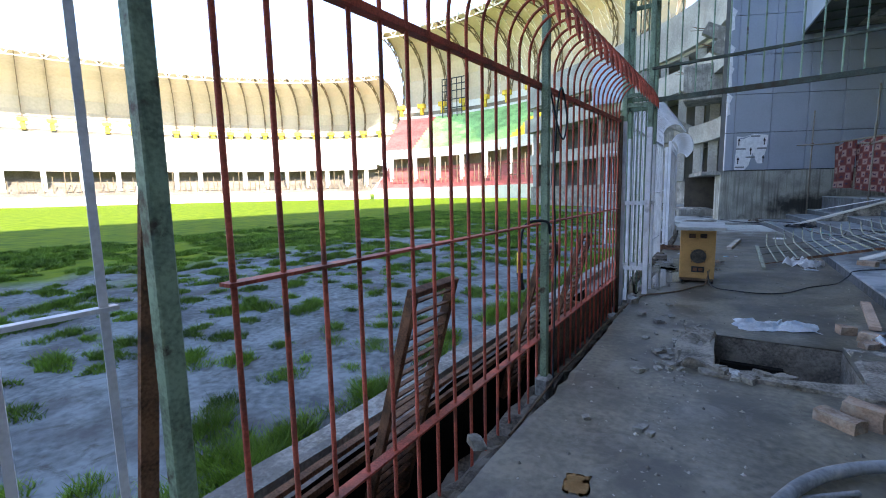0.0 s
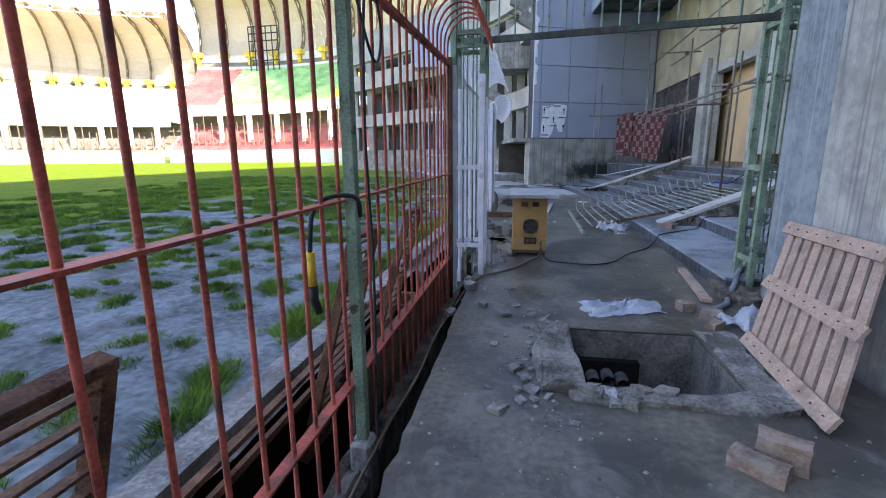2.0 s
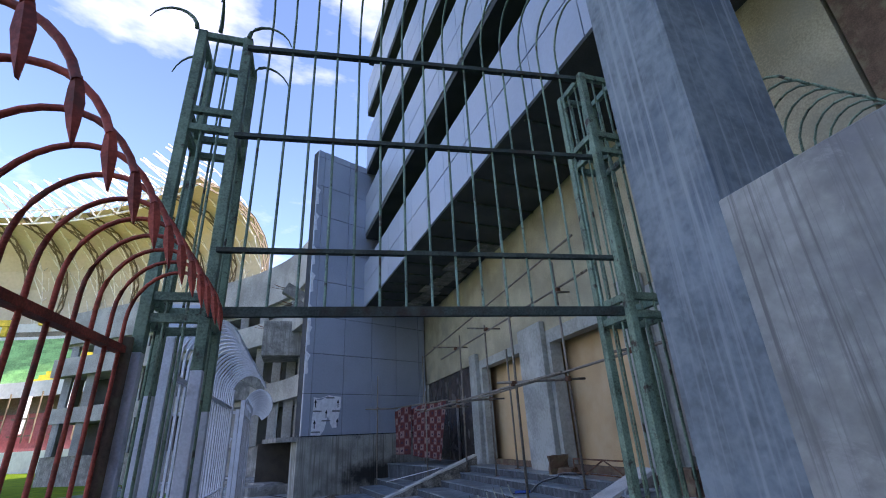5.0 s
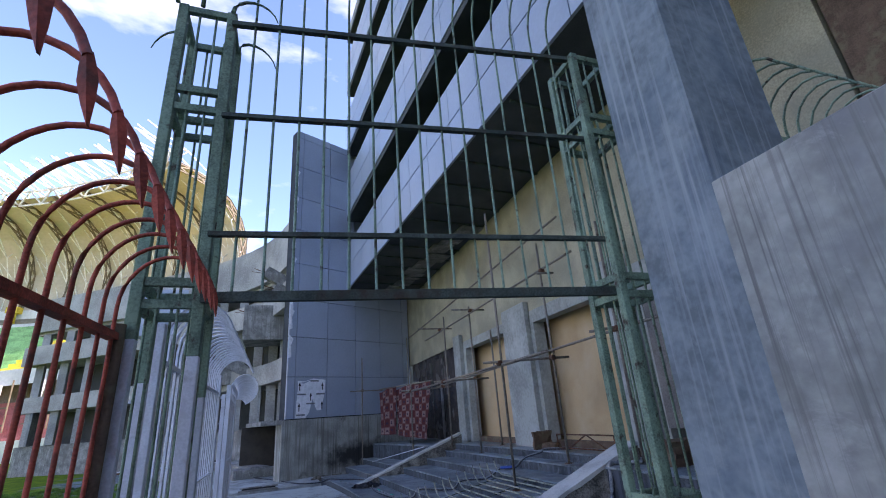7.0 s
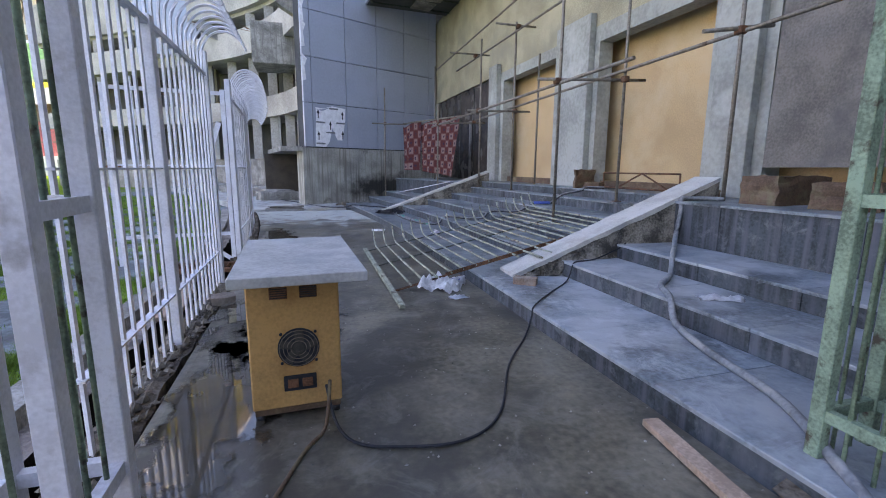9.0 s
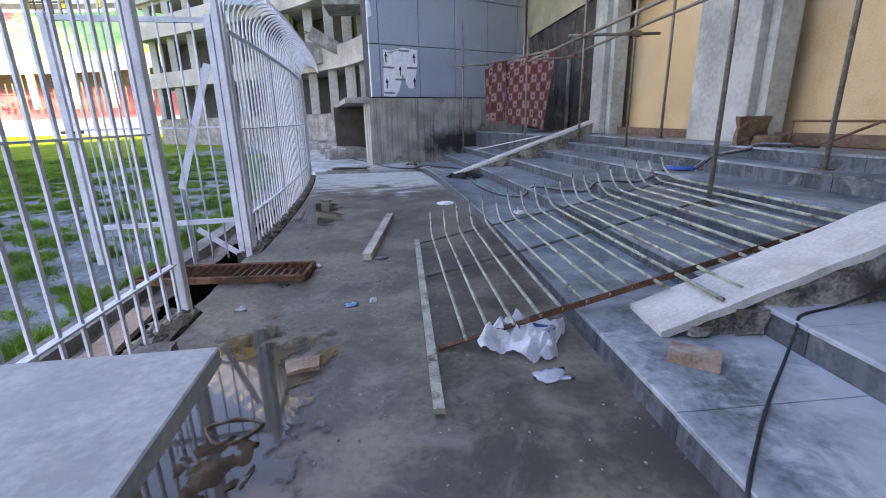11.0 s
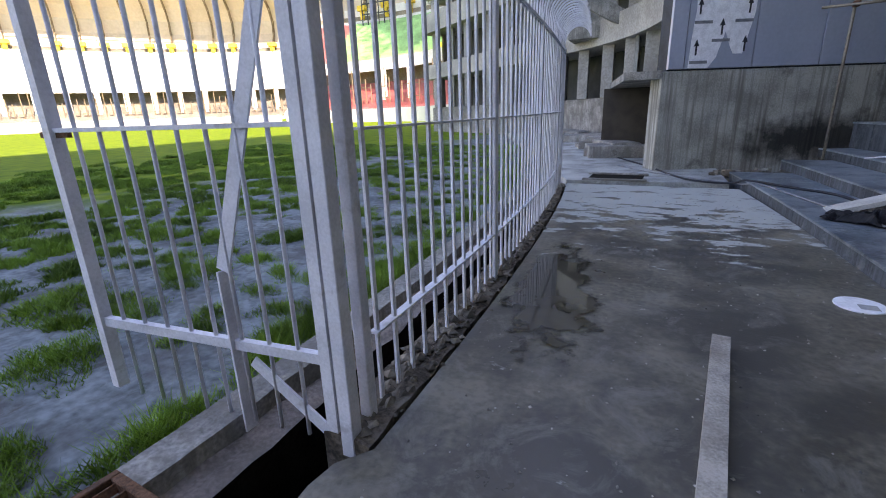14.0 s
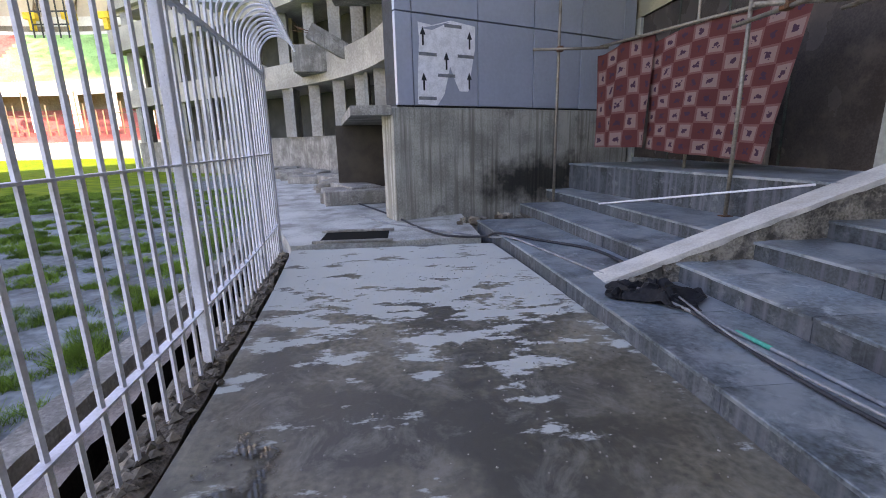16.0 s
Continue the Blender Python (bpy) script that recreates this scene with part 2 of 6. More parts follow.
def beam(bm, a, b, w, h, up=(0, 0, 1)):
    """A square-section beam from a to b, w wide and h high."""
    a, b, up = Vector(a), Vector(b), Vector(up)
    d = (b - a).normalized()
    s = d.cross(up)
    if s.length < 0.1:
        s = d.cross(Vector((0, 1, 0)))
    s.normalize()
    u = s.cross(d)
    vs = [bm.verts.new(p + s * (i * w / 2) + u * (j * h / 2)) for p in (a, b) for i, j in ((-1, -1), (1, -1), (1, 1), (-1, 1))]
    for q in ((3, 2, 1, 0), (4, 5, 6, 7), (0, 1, 5, 4), (1, 2, 6, 5), (2, 3, 7, 6), (3, 0, 4, 7)):
        bm.faces.new([vs[i] for i in q])


def beams(rows, w, h=None, up=(0, 0, 1)):
    bm = bmesh.new()
    for a, b in rows:
        beam(bm, a, b, w, h or w, up)
    return bm


def grid_mesh(nx, ny, f):
    """A sheet of nx by ny cells through f(i / nx, j / ny)."""
    bm = bmesh.new()
    vs = [[bm.verts.new(f(i / nx, j / ny)) for j in range(ny + 1)] for i in range(nx + 1)]
    for i in range(nx):
        for j in range(ny):
            bm.faces.new((vs[i][j], vs[i + 1][j], vs[i + 1][j + 1], vs[i][j + 1]))
    return bm


def bend(y):
    """How far fence, kerb and steps swing to the left along the bowl's curve."""
    return -max(0.0, y - 11.0) ** 2 / 116.0


def nz(x, y, z=0.0, s=1.0):
    return noise.noise(Vector((x * s, y * s, z * s + 3.7)))

# ---- ground, passage floor, drain ----
def ground_material():
    m = mat("pitch_ground", (0.17, 0.198, 0.205), 0.95, scale=1.6, fine=14, dark=0.55, light=1.4, stain=(0.105, 0.105, 0.105), stain_scale=1.2, dust=((0.085, 0.078, 0.065), 4, (0.55, 0.68)), spec=0.08, bump=0.6)
    nt = m.node_tree
    N, L = nt.nodes, nt.links
    b = N["Principled BSDF"]
    old = b.inputs["Base Color"].links[0].from_socket
    geo = N.new("ShaderNodeNewGeometry")
    sep = N.new("ShaderNodeSeparateXYZ")
    L.new(geo.outputs["Position"], sep.inputs[0])
    gn = N.new("ShaderNodeTexNoise")
    gn.inputs["Scale"].default_value, gn.inputs["Detail"].default_value = 0.45, 8
    L.new(geo.outputs["Position"], gn.inputs["Vector"])
    edge = N.new("ShaderNodeMath")  # turf begins about ten metres into the pitch, with a ragged edge
    edge.operation = "MULTIPLY_ADD"
    L.new(gn.outputs["Fac"], edge.inputs[0])
    edge.inputs[1].default_value = 9.0
    L.new(sep.outputs["X"], edge.inputs[2])
    mr = N.new("ShaderNodeMapRange")
    mr.inputs["From Min"].default_value, mr.inputs["From Max"].default_value = -5.4, -7.2
    L.new(edge.outputs[0], mr.inputs["Value"])
    g2 = N.new("ShaderNodeTexNoise")
    g2.inputs["Scale"].default_value, g2.inputs["Detail"].default_value = 1.6, 9
    L.new(geo.outputs["Position"], g2.inputs["Vector"])
    ramp = N.new("ShaderNodeValToRGB")
    e = ramp.color_ramp.elements
    e[0].position, e[1].position = 0.33, 0.68
    e[0].color, e[1].color = (0.06, 0.125, 0.006, 1), (0.17, 0.235, 0.010, 1)
    L.new(g2.outputs["Fac"], ramp.inputs["Fac"])
    mx = N.new("ShaderNodeMix")
    mx.data_type = "RGBA"
    L.new(mr.outputs["Result"], mx.inputs[0])
    L.new(old, mx.inputs[6])
    L.new(ramp.outputs["Color"], mx.inputs[7])
    L.new(mx.outputs[2], b.inputs["Base Color"])
    return m


M_GROUND = ground_material()
KERB_X = -1.92
xs = [-3000, -600, -250, -160, -110, -70, -45] + [-30 + 1.0 * i for i in range(20)] + [-10 + 0.35 * i for i in range(24)] + [KERB_X - 0.03, KERB_X, 12, 200, 3000]
ys = [-3000, -400, -120, -60, -30, -15] + [-8 + 0.5 * i for i in range(64)] + [26, 30, 40, 60, 90, 130, 220, 600, 3000]
bm = bmesh.new()
gv = []
for gx in xs:
    col = []
    for gy in ys:
        x = gx + (bend(min(gy, 21.0)) if -12 < gx < 0 else 0)
        z = (-0.13 + 0.035 * nz(x, gy, 0, 0.9)) if gx < KERB_X - 0.001 else -1.35
        col.append(bm.verts.new((x, gy, z)))
    gv.append(col)
for i in range(len(xs) - 1):
    for j in range(len(ys) - 1):
        bm.faces.new((gv[i][j], gv[i + 1][j], gv[i + 1][j + 1], gv[i][j + 1]))
tagged(part("ground", bm, M_GROUND, smooth=True), "bare grey salty soil turning into green pitch turf", "ground", kind="structure")


def floor_material():
    m = mat("damp_screed", (0.14, 0.127, 0.096), 0.40, spec=0.5, scale=1.6, fine=22, dark=0.5, light=1.45, dust=((0.215, 0.205, 0.175), 3.0, (0.52, 0.68)), stain=(0.068, 0.063, 0.052), stain_scale=1.0, stain_at=(0.45, 0.57), bump=0.16, rough_var=0.28)
    nt = m.node_tree
    N, L = nt.nodes, nt.links
    b = N["Principled BSDF"]
    old = b.inputs["Base Color"].links[0].from_socket
    geo = N.new("ShaderNodeNewGeometry")
    sep = N.new("ShaderNodeSeparateXYZ")
    L.new(geo.outputs["Position"], sep.inputs[0])
    up = N.new("ShaderNodeMapRange")  # the far stretch has dried out in ragged pale islands
    up.inputs["From Min"].default_value, up.inputs["From Max"].default_value = 14.6, 18.2
    up.inputs["To Min"].default_value, up.inputs["To Max"].default_value = -0.17, 0.105
    L.new(sep.outputs["Y"], up.inputs["Value"])
    n = N.new("ShaderNodeTexNoise")
    n.inputs["Scale"].default_value, n.inputs["Detail"].default_value, n.inputs["Roughness"].default_value = 2.7, 9, 0.66
    mp = N.new("ShaderNodeMapping")
    mp.inputs["Scale"].default_value = (0.75, 1.5, 1)
    L.new(geo.outputs["Position"], mp.inputs["Vector"])
    L.new(mp.outputs["Vector"], n.inputs["Vector"])
    ad = N.new("ShaderNodeMath")
    ad.operation = "ADD"
    L.new(up.outputs["Result"], ad.inputs[0])
    L.new(n.outputs["Fac"], ad.inputs[1])
    th = N.new("ShaderNodeMapRange")
    th.inputs["From Min"].default_value, th.inputs["From Max"].default_value = 0.50, 0.535
    L.new(ad.outputs[0], th.inputs["Value"])
    mx = N.new("ShaderNodeMix")
    mx.data_type = "RGBA"
    L.new(th.outputs["Result"], mx.inputs[0])
    L.new(old, mx.inputs[6])
    mx.inputs[7].default_value = (0.41, 0.435, 0.405, 1)
    L.new(mx.outputs[2], b.inputs["Base Color"])
    old_r = b.inputs["Roughness"].links[0].from_socket
    mr = N.new("ShaderNodeMix")
    L.new(th.outputs["Result"], mr.inputs[0])
    L.new(old_r, mr.inputs[2])
    mr.inputs[3].default_value = 0.85
    L.new(mr.outputs[0], b.inputs["Roughness"])
    return m


M_FLOOR = floor_material()
# mud taken down to near black: the drain's shade is in the colour
M_DRAIN_SHADE = mat("shade_black_mud", (0.012, 0.010, 0.008), 0.9, spec=0.05, scale=4, dark=0.6, light=1.5, bump=0.4)
PIT = (0.17, 3.56, 1.12, 4.52)


def floor_left(y):
    if 10.6 < y < 12.1:
        return -1.05 + 0.03 * nz(0, y, 0, 4) + 0.015 * nz(3, y, 0, 11)
    if y > 6.6:
        return -0.93 + bend(y)
    return -0.80 + 0.10 * nz(0, y, 0, 0.9) + 0.03 * nz(3, y, 0, 6)


def floor_mesh(y0, y1, right, top):
    """The screed between the drain and the steps, with the open pit left out."""
    bm = bmesh.new()
    ylines = sorted(set([y0 + (y1 - y0) * k / round((y1 - y0) / 0.14) for k in range(round((y1 - y0) / 0.14) + 1)] + [v for v in (PIT[1], PIT[3]) if y0 < v < y1]))
    rows = []
    for y in ylines:
        l, r = floor_left(y), right(y)
        xsr = [l, l + 0.05, l + 0.2, (l + 0.2 + PIT[0]) / 2, PIT[0], (PIT[0] + PIT[2]) / 2, PIT[2], (PIT[2] + r) / 2, r]
        rows.append([bm.verts.new((x, y, top + (0.006 * nz(x, y, 0, 1.3) if 0 < i < 8 else -0.004))) for i, x in enumerate(xsr)])
    low = [bm.verts.new((row[0].co.x + 0.02, row[0].co.y, -1.3)) for row in rows]
    for a, b, ya, yb, la, lb in zip(rows, rows[1:], ylines, ylines[1:], low, low[1:]):
        for i in range(8):
            if i in (4, 5) and ya >= PIT[1] - 1e-6 and yb <= PIT[3] + 1e-6:
                continue
            bm.faces.new((a[i], a[i + 1], b[i + 1], b[i]))
        # the side towards the drain gets the shade-black colour
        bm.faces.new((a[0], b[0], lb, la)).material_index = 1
    return bm


tagged(part("floor", floor_mesh(-9.0, 19.85, lambda y: 1.86 + bend(y) * 0.85, 0.0), [M_FLOOR, M_DRAIN_SHADE]), "damp grey cement screed of the passage, drying in pale islands", "floor", kind="structure")
M_FAR_SLAB = mat("pale_slab", (0.38, 0.395, 0.375), 0.85, scale=1.5, dark=0.65, light=1.2, stain=(0.2, 0.195, 0.18), stain_scale=1.6, stain_at=(0.52, 0.66), bump=0.2)
tagged(part("floor_far", prism([(-1.62, 19.88), (1.15, 20.05), (1.1, 23.2), (-4.6, 40), (-9.5, 40), (-4.3, 27)], -1.3, 0.06), M_FAR_SLAB, ), "pale concrete slab of the passage beyond the steps", "floor", kind="structure")
# inside of the pit
M_PIT = mat("pit_mortar", (0.17, 0.155, 0.135), 0.95, scale=4, fine=45, dark=0.5, light=1.4, stain=(0.08, 0.072, 0.062), stain_scale=3, bump=0.6)
bm = bmesh.new()
x0, y0, x1, y1 = PIT
box(bm, x0 - 0.1, y0 - 0.1, -0.62, x1 + 0.1, y1 + 0.1, -0.55)
for a in ((x0 - 0.1, y0 - 0.1, x0, y1 + 0.1), (x1, y0 - 0.1, x1 + 0.1, y1 + 0.1), (x0, y0 - 0.1, x1, y0), (x0, y1, x1, y1 + 0.1)):
    box(bm, a[0], a[1], -0.55, a[2], a[3], -0.012)
tagged(part("pit_lining", bm, M_PIT), "rough concrete sides of an open service pit", "pit", kind="structure")

# ledge on which the fence stands, drain channel, kerb against the pitch
def strip(name, y0, y1, xa, xb, z0, z1, material, label, rough=0.0, step=0.12):
    bm = bmesh.new()
    n = max(2, round((y1 - y0) / step))
    rings = []
    for k in range(n + 1):
        y = y0 + (y1 - y0) * k / n
        a, b = xa(y), xb(y)
        w = [a, a + (b - a) * 0.35, a + (b - a) * 0.7, b]
        ring = [bm.verts.new((a, y, z0))] + [bm.verts.new((x + rough * 0.5 * nz(x, y, i, 5), y, z1 + rough * nz(x * 3, y, i, 4))) for i, x in enumerate(w)] + [bm.verts.new((b, y, z0))]
        rings.append(ring)
    for p, q in zip(rings, rings[1:]):
        for i in range(5):
            # the shelf's inner face is painted with the drain's shade too
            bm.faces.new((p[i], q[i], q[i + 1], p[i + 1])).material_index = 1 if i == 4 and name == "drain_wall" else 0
    bm.faces.new(rings[0])
    bm.faces.new(rings[-1][::-1])
    bmesh.ops.recalc_face_normals(bm, faces=bm.faces)
    return tagged(part(name, bm, [material, M_DRAIN_SHADE] if name == "drain_wall" else material), label, name.split("_")[-1], kind="structure")


strip("fence_ledge", 6.7, 10.55, lambda y: -1.20, lambda y: -0.96, -1.3, 0.0, M_EARTH, "crumbling earth and mortar ledge under the fence", 0.045, 0.05)
strip("fence_ledge", 12.15, 19.8, lambda y: -1.22 + bend(y), lambda y: -0.96 + bend(y), -1.3, 0.0, M_EARTH, "crumbling earth and mortar ledge under the fence", 0.045, 0.05)
strip("fence_ledge", -8.0, 6.7, lambda y: -1.15, lambda y: -0.99, -1.3, -0.27, M_EARTH, "dirt along the foot of the red fence", 0.06)
strip("kerb", -9.0, 24.0, lambda y: KERB_X + 0.0 + bend(min(y, 21)), lambda y: KERB_X + 0.2 + bend(min(y, 21)), -1.3, -0.03, M_CONC, "worn concrete kerb along the pitch side of the drain", 0.012)

M_CORE = mat("rough_mortar_core", (0.20, 0.185, 0.155), 0.95, scale=5, fine=45, dark=0.35, light=1.5, stain=(0.07, 0.065, 0.058), stain_scale=4, stain_at=(0.5, 0.62), bump=0.7)
M_PINK = mat("pinkish_mortar", (0.25, 0.21, 0.185), 0.9, scale=4, fine=45, dark=0.6, light=1.3, stain=(0.17, 0.15, 0.13), stain_scale=2.5, bump=0.5)
strip("drain_wall", 6.6, 20.0, lambda y: KERB_X + 0.205 + bend(min(y, 21)), lambda y: KERB_X + 0.40 + bend(min(y, 21)), -1.3, -0.14, M_PINK, "broken pinkish mortar shelf inside the drain", 0.05)
strip("drain_wall", -9.0, 6.55, lambda y: KERB_X + 0.205, lambda y: KERB_X + 0.30, -1.3, -0.10, M_PINK, "broken mortar edge inside the drain", 0.03)
strip("drain_bed", -9.0, 20.0, lambda y: KERB_X + 0.31 + bend(min(y, 21)), lambda y: -0.72 + bend(y), -1.4, -1.22, M_DRAIN_SHADE, "muddy bed of the open drain, coloured near black for shade", 0.03, 0.3)
# ---- broad steps up to the entrance ----
TREAD_Z = (0.155, 0.33, 0.50, 0.67, 0.84, 1.0)
NOSES = (1.8, 2.72, 3.42, 4.12, 4.68, 5.0)
STAIR_ENDS = ((5.75, 20.95), (6.1, 21.6), (6.1, 22.25), (9.2, 17.45), (9.2, 17.45), (9.2, 17.45))
STAIR_BACK = 5.52


def nose_x(k, y):
    return NOSES[k] + bend(y) * (0.68 - 0.06 * k)


def riser_foot(k):
    return TREAD_Z[k - 1] if k else 0.0


def step_bm(k, y0, y1):
    bm = bmesh.new()
    n = max(1, round((y1 - y0) / 0.6))
    z1, z0 = TREAD_Z[k], riser_foot(k) - 0.05
    prof = None
    for i in range(n + 1):
        y = y0 + (y1 - y0) * i / n
        x = nose_x(k, y)
        ring = [bm.verts.new(c) for c in ((x + 0.03, y, z0 - (0.3 if k == 0 else 0)), (x + 0.03, y, z1 - 0.026), (STAIR_BACK, y, z1 - 0.026), (STAIR_BACK, y, z0))]
        if prof:
            for a in range(len(ring) - 1):
                bm.faces.new((prof[a], prof[a + 1], ring[a + 1], ring[a]))
        else:
            bm.faces.new(ring[::-1])
        prof = ring
    bm.faces.new(prof)
    return bm


def profile_slab(rows):
    """A slab through two profiles of (x, y, z)."""
    bm = bmesh.new()
    a, b = [[bm.verts.new(p) for p in row] for row in rows]
    n = len(a)
    for i in range(n):
        bm.faces.new((a[i], a[(i + 1) % n], b[(i + 1) % n], b[i]))
    bm.faces.new(b[::-1])
    bm.faces.new(a)
    bmesh.ops.recalc_face_normals(bm, faces=bm.faces)
    return bm


def step_slab(k, ya, yb, tread):
    z1 = TREAD_Z[k] + random.uniform(-0.002, 0.0015)
    jog = random.uniform(-0.003, 0.003)
    foot = riser_foot(k) - (0.2 if k == 0 else 0)
    rows = []
    for y in (ya + 0.003, yb - 0.003):
        x = nose_x(k, y) + jog
        back = STAIR_BACK if k in (2, 5) else nose_x(k + 1, y) + 0.012
        if tread:
            prof = ((x, z1 - 0.026), (x, z1 - 0.005), (x + 0.005, z1), (back, z1), (back, z1 - 0.026))
        else:
            prof = ((x + 0.012, foot), (x + 0.012, z1 - 0.027), (x + 0.029, z1 - 0.027), (x + 0.029, foot))
        rows.append([(px, y, pz) for px, pz in prof])
    return profile_slab(rows)


for k, (ya, yb) in enumerate(STAIR_ENDS):
    stair = tagged(part("entrance_step", step_bm(k, ya, yb), M_BEDDING), "dusty blue-grey stone step of the broad entrance stairs", "step", group="entrance steps", kind="structure")
    y = ya
    while y < yb - 0.2:  # stone slabs facing tread and riser
        e = min(yb, y + 0.9 * random.uniform(0.85, 1.15))
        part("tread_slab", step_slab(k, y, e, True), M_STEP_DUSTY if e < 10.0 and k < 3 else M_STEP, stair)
        part("riser_slab", step_slab(k, y, e, False), M_RISER_SHADED, stair)
        y = e


def landing_block(label, a, b, top):
    """The landing's tall stone-faced front from a to b, with a cap of slabs."""
    a, b = Vector(a), Vector(b)
    d = (b - a).normalized()
    nn = Vector((d.y, -d.x))  # into the landing
    if nn.x < 0:
        nn = -nn
    core = [(a.x + nn.x * 0.03, a.y), (STAIR_BACK, a.y), (STAIR_BACK, b.y), (b.x + nn.x * 0.03, b.y)]
    blk = tagged(part("landing_block", prism(core, 0.45, top - 0.03), M_BEDDING), label, "landing", kind="structure")
    n = max(2, round((b - a).length / 0.62))
    for i in range(n):
        p, q = a + (b - a) * (i / n) + d * 0.003, a + (b - a) * ((i + 1) / n) - d * 0.003
        jog = random.uniform(-0.003, 0.003)
        for name, prof, mt in (("riser_slab", ((0.012, 0.49), (0.012, top - 0.031), (0.029, top - 0.031), (0.029, 0.49)), M_RISER_SHADED), ("cap_slab", ((-0.012, top - 0.03), (-0.012, top - 0.004), (-0.008, top), (0.42, top), (0.42, top - 0.03)), M_STEP)):
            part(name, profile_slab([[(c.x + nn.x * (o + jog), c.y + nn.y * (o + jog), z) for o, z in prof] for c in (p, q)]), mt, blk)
    part("landing_paving", prism([(a.x + 0.45, a.y), (STAIR_BACK, a.y), (STAIR_BACK, b.y), (b.x + 0.45, b.y)], top - 0.029, top - 0.002), M_STEP, blk)
    return blk


landing_block("tall dark stone-faced front of the landing beyond the far cheek", (4.22, 17.46), (3.28, 22.3), 0.99)
landing_block("tall dark stone-faced front of the landing above the near flight", (4.18, 5.9), (4.14, 9.19), 1.0)
# ---- cast wall of the stand beside the gate, with its column ----
WALL_X = 1.97
tagged(part("wall_stand", bx(WALL_X, -9.0, -0.7, WALL_X + 0.35, 5.4, 2.95, 0.008), M_CONC_WALL), "pale grey board-marked concrete side wall of the stand, stained", "wall", kind="structure")
tagged(part("floor_stand", bx(WALL_X + 0.35, -9.0, 2.4, 6.9, 5.4, 2.75), M_CONC), "concrete deck of the stand behind the wall", "floor", kind="structure")
tagged(part("wall_column", bx(WALL_X - 0.004, 4.80, -0.69, WALL_X + 0.75, 5.41, 9.0, 0.012), M_PLASTER_BLUE), "bluish-grey rendered square column rising from the wall", "column", kind="structure")

# ---- clad tower at the end of the steps ----
TOWER = Matrix.Translation((-0.05, 21.72, 0)) @ Matrix.Rotation(math.atan(0.48), 4, "Z")  # local x runs along its face
TOWER_LEN = 6.1
M_PLINTH = mat("stained_board_concrete", (0.38, 0.375, 0.33), 0.9, scale=1.6, dark=0.65, light=1.25, stain=(0.055, 0.05, 0.045), stain_scale=0.7, stain_at=(0.60, 0.68), streak=(0.20, 0.19, 0.16), bump=0.4)
def add_mould(m, centre, size):
    """A ragged black mould stain of its own shape low on the plinth."""
    nt = m.node_tree
    N, L = nt.nodes, nt.links
    b = N["Principled BSDF"]
    old = b.inputs["Base Color"].links[0].from_socket
    geo = N.new("ShaderNodeNewGeometry")
    off = N.new("ShaderNodeVectorMath")
    off.operation = "SUBTRACT"
    off.inputs[1].default_value = centre
    sc = N.new("ShaderNodeVectorMath")
    sc.operation = "DIVIDE"
    sc.inputs[1].default_value = size
    ln = N.new("ShaderNodeVectorMath")
    ln.operation = "LENGTH"
    n = N.new("ShaderNodeTexNoise")
    n.inputs["Scale"].default_value, n.inputs["Detail"].default_value, n.inputs["Roughness"].default_value = 3.0, 9, 0.65
    L.new(geo.outputs["Position"], off.inputs[0])
    L.new(off.outputs[0], sc.inputs[0])
    L.new(sc.outputs[0], ln.inputs[0])
    L.new(geo.outputs["Position"], n.inputs["Vector"])
    ad = N.new("ShaderNodeMath")
    ad.operation = "MULTIPLY_ADD"
    L.new(n.outputs["Fac"], ad.inputs[0])
    ad.inputs[1].default_value = 1.6
    L.new(ln.outputs["Value"], ad.inputs[2])
    mr = N.new("ShaderNodeMapRange")
    mr.inputs["From Min"].default_value, mr.inputs["From Max"].default_value = 1.95, 1.25
    mr.inputs["To Max"].default_value = 0.9
    L.new(ad.outputs[0], mr.inputs["Value"])
    mx = N.new("ShaderNodeMix")
    mx.data_type = "RGBA"
    L.new(mr.outputs["Result"], mx.inputs[0])
    L.new(old, mx.inputs[6])
    mx.inputs[7].default_value = (0.022, 0.021, 0.02, 1)
    L.new(mx.outputs[2], b.inputs["Base Color"])


add_mould(M_PLINTH, (3.0, 23.1, 0.62), (1.9, 2.2, 0.52))
base = tagged(part("wall_tower_base", bx(-0.1, 0.0, -0.6, TOWER_LEN, 0.5, 2.07, 0.02, TOWER), M_PLINTH), "board-marked raw concrete plinth with dark wet stains", "wall", kind="structure")
tower = thing("wall_tower", "tower wall clad in grey-blue composite panels", "wall", kind="structure")
part("backing", bx(0.02, 0.06, 2.07, TOWER_LEN, 0.5, 14.6, 0, TOWER), M_JOINT, tower)
xsT = [0.0, 0.33, 1.70, 3.06, 4.38, 5.7, TOWER_LEN]
row_h = 1.52
pz = 2.09
while pz < 14.4:
    for a, b in zip(xsT, xsT[1:]):
        part("panel", bx(a + 0.012, -0.02, pz + 0.012, b - 0.012, 0.07, min(pz + row_h, 14.6) - 0.012, 0.004, TOWER), M_PANEL, tower)
    pz += row_h
tagged(part("wall_tower_side", prism([(0.15, 22.35), (0.45, 22.45), (3.2, 30.0), (2.9, 30.0)], -0.6, 14.5), M_STRUCT), "raw concrete flank of the tower", "wall", kind="structure")

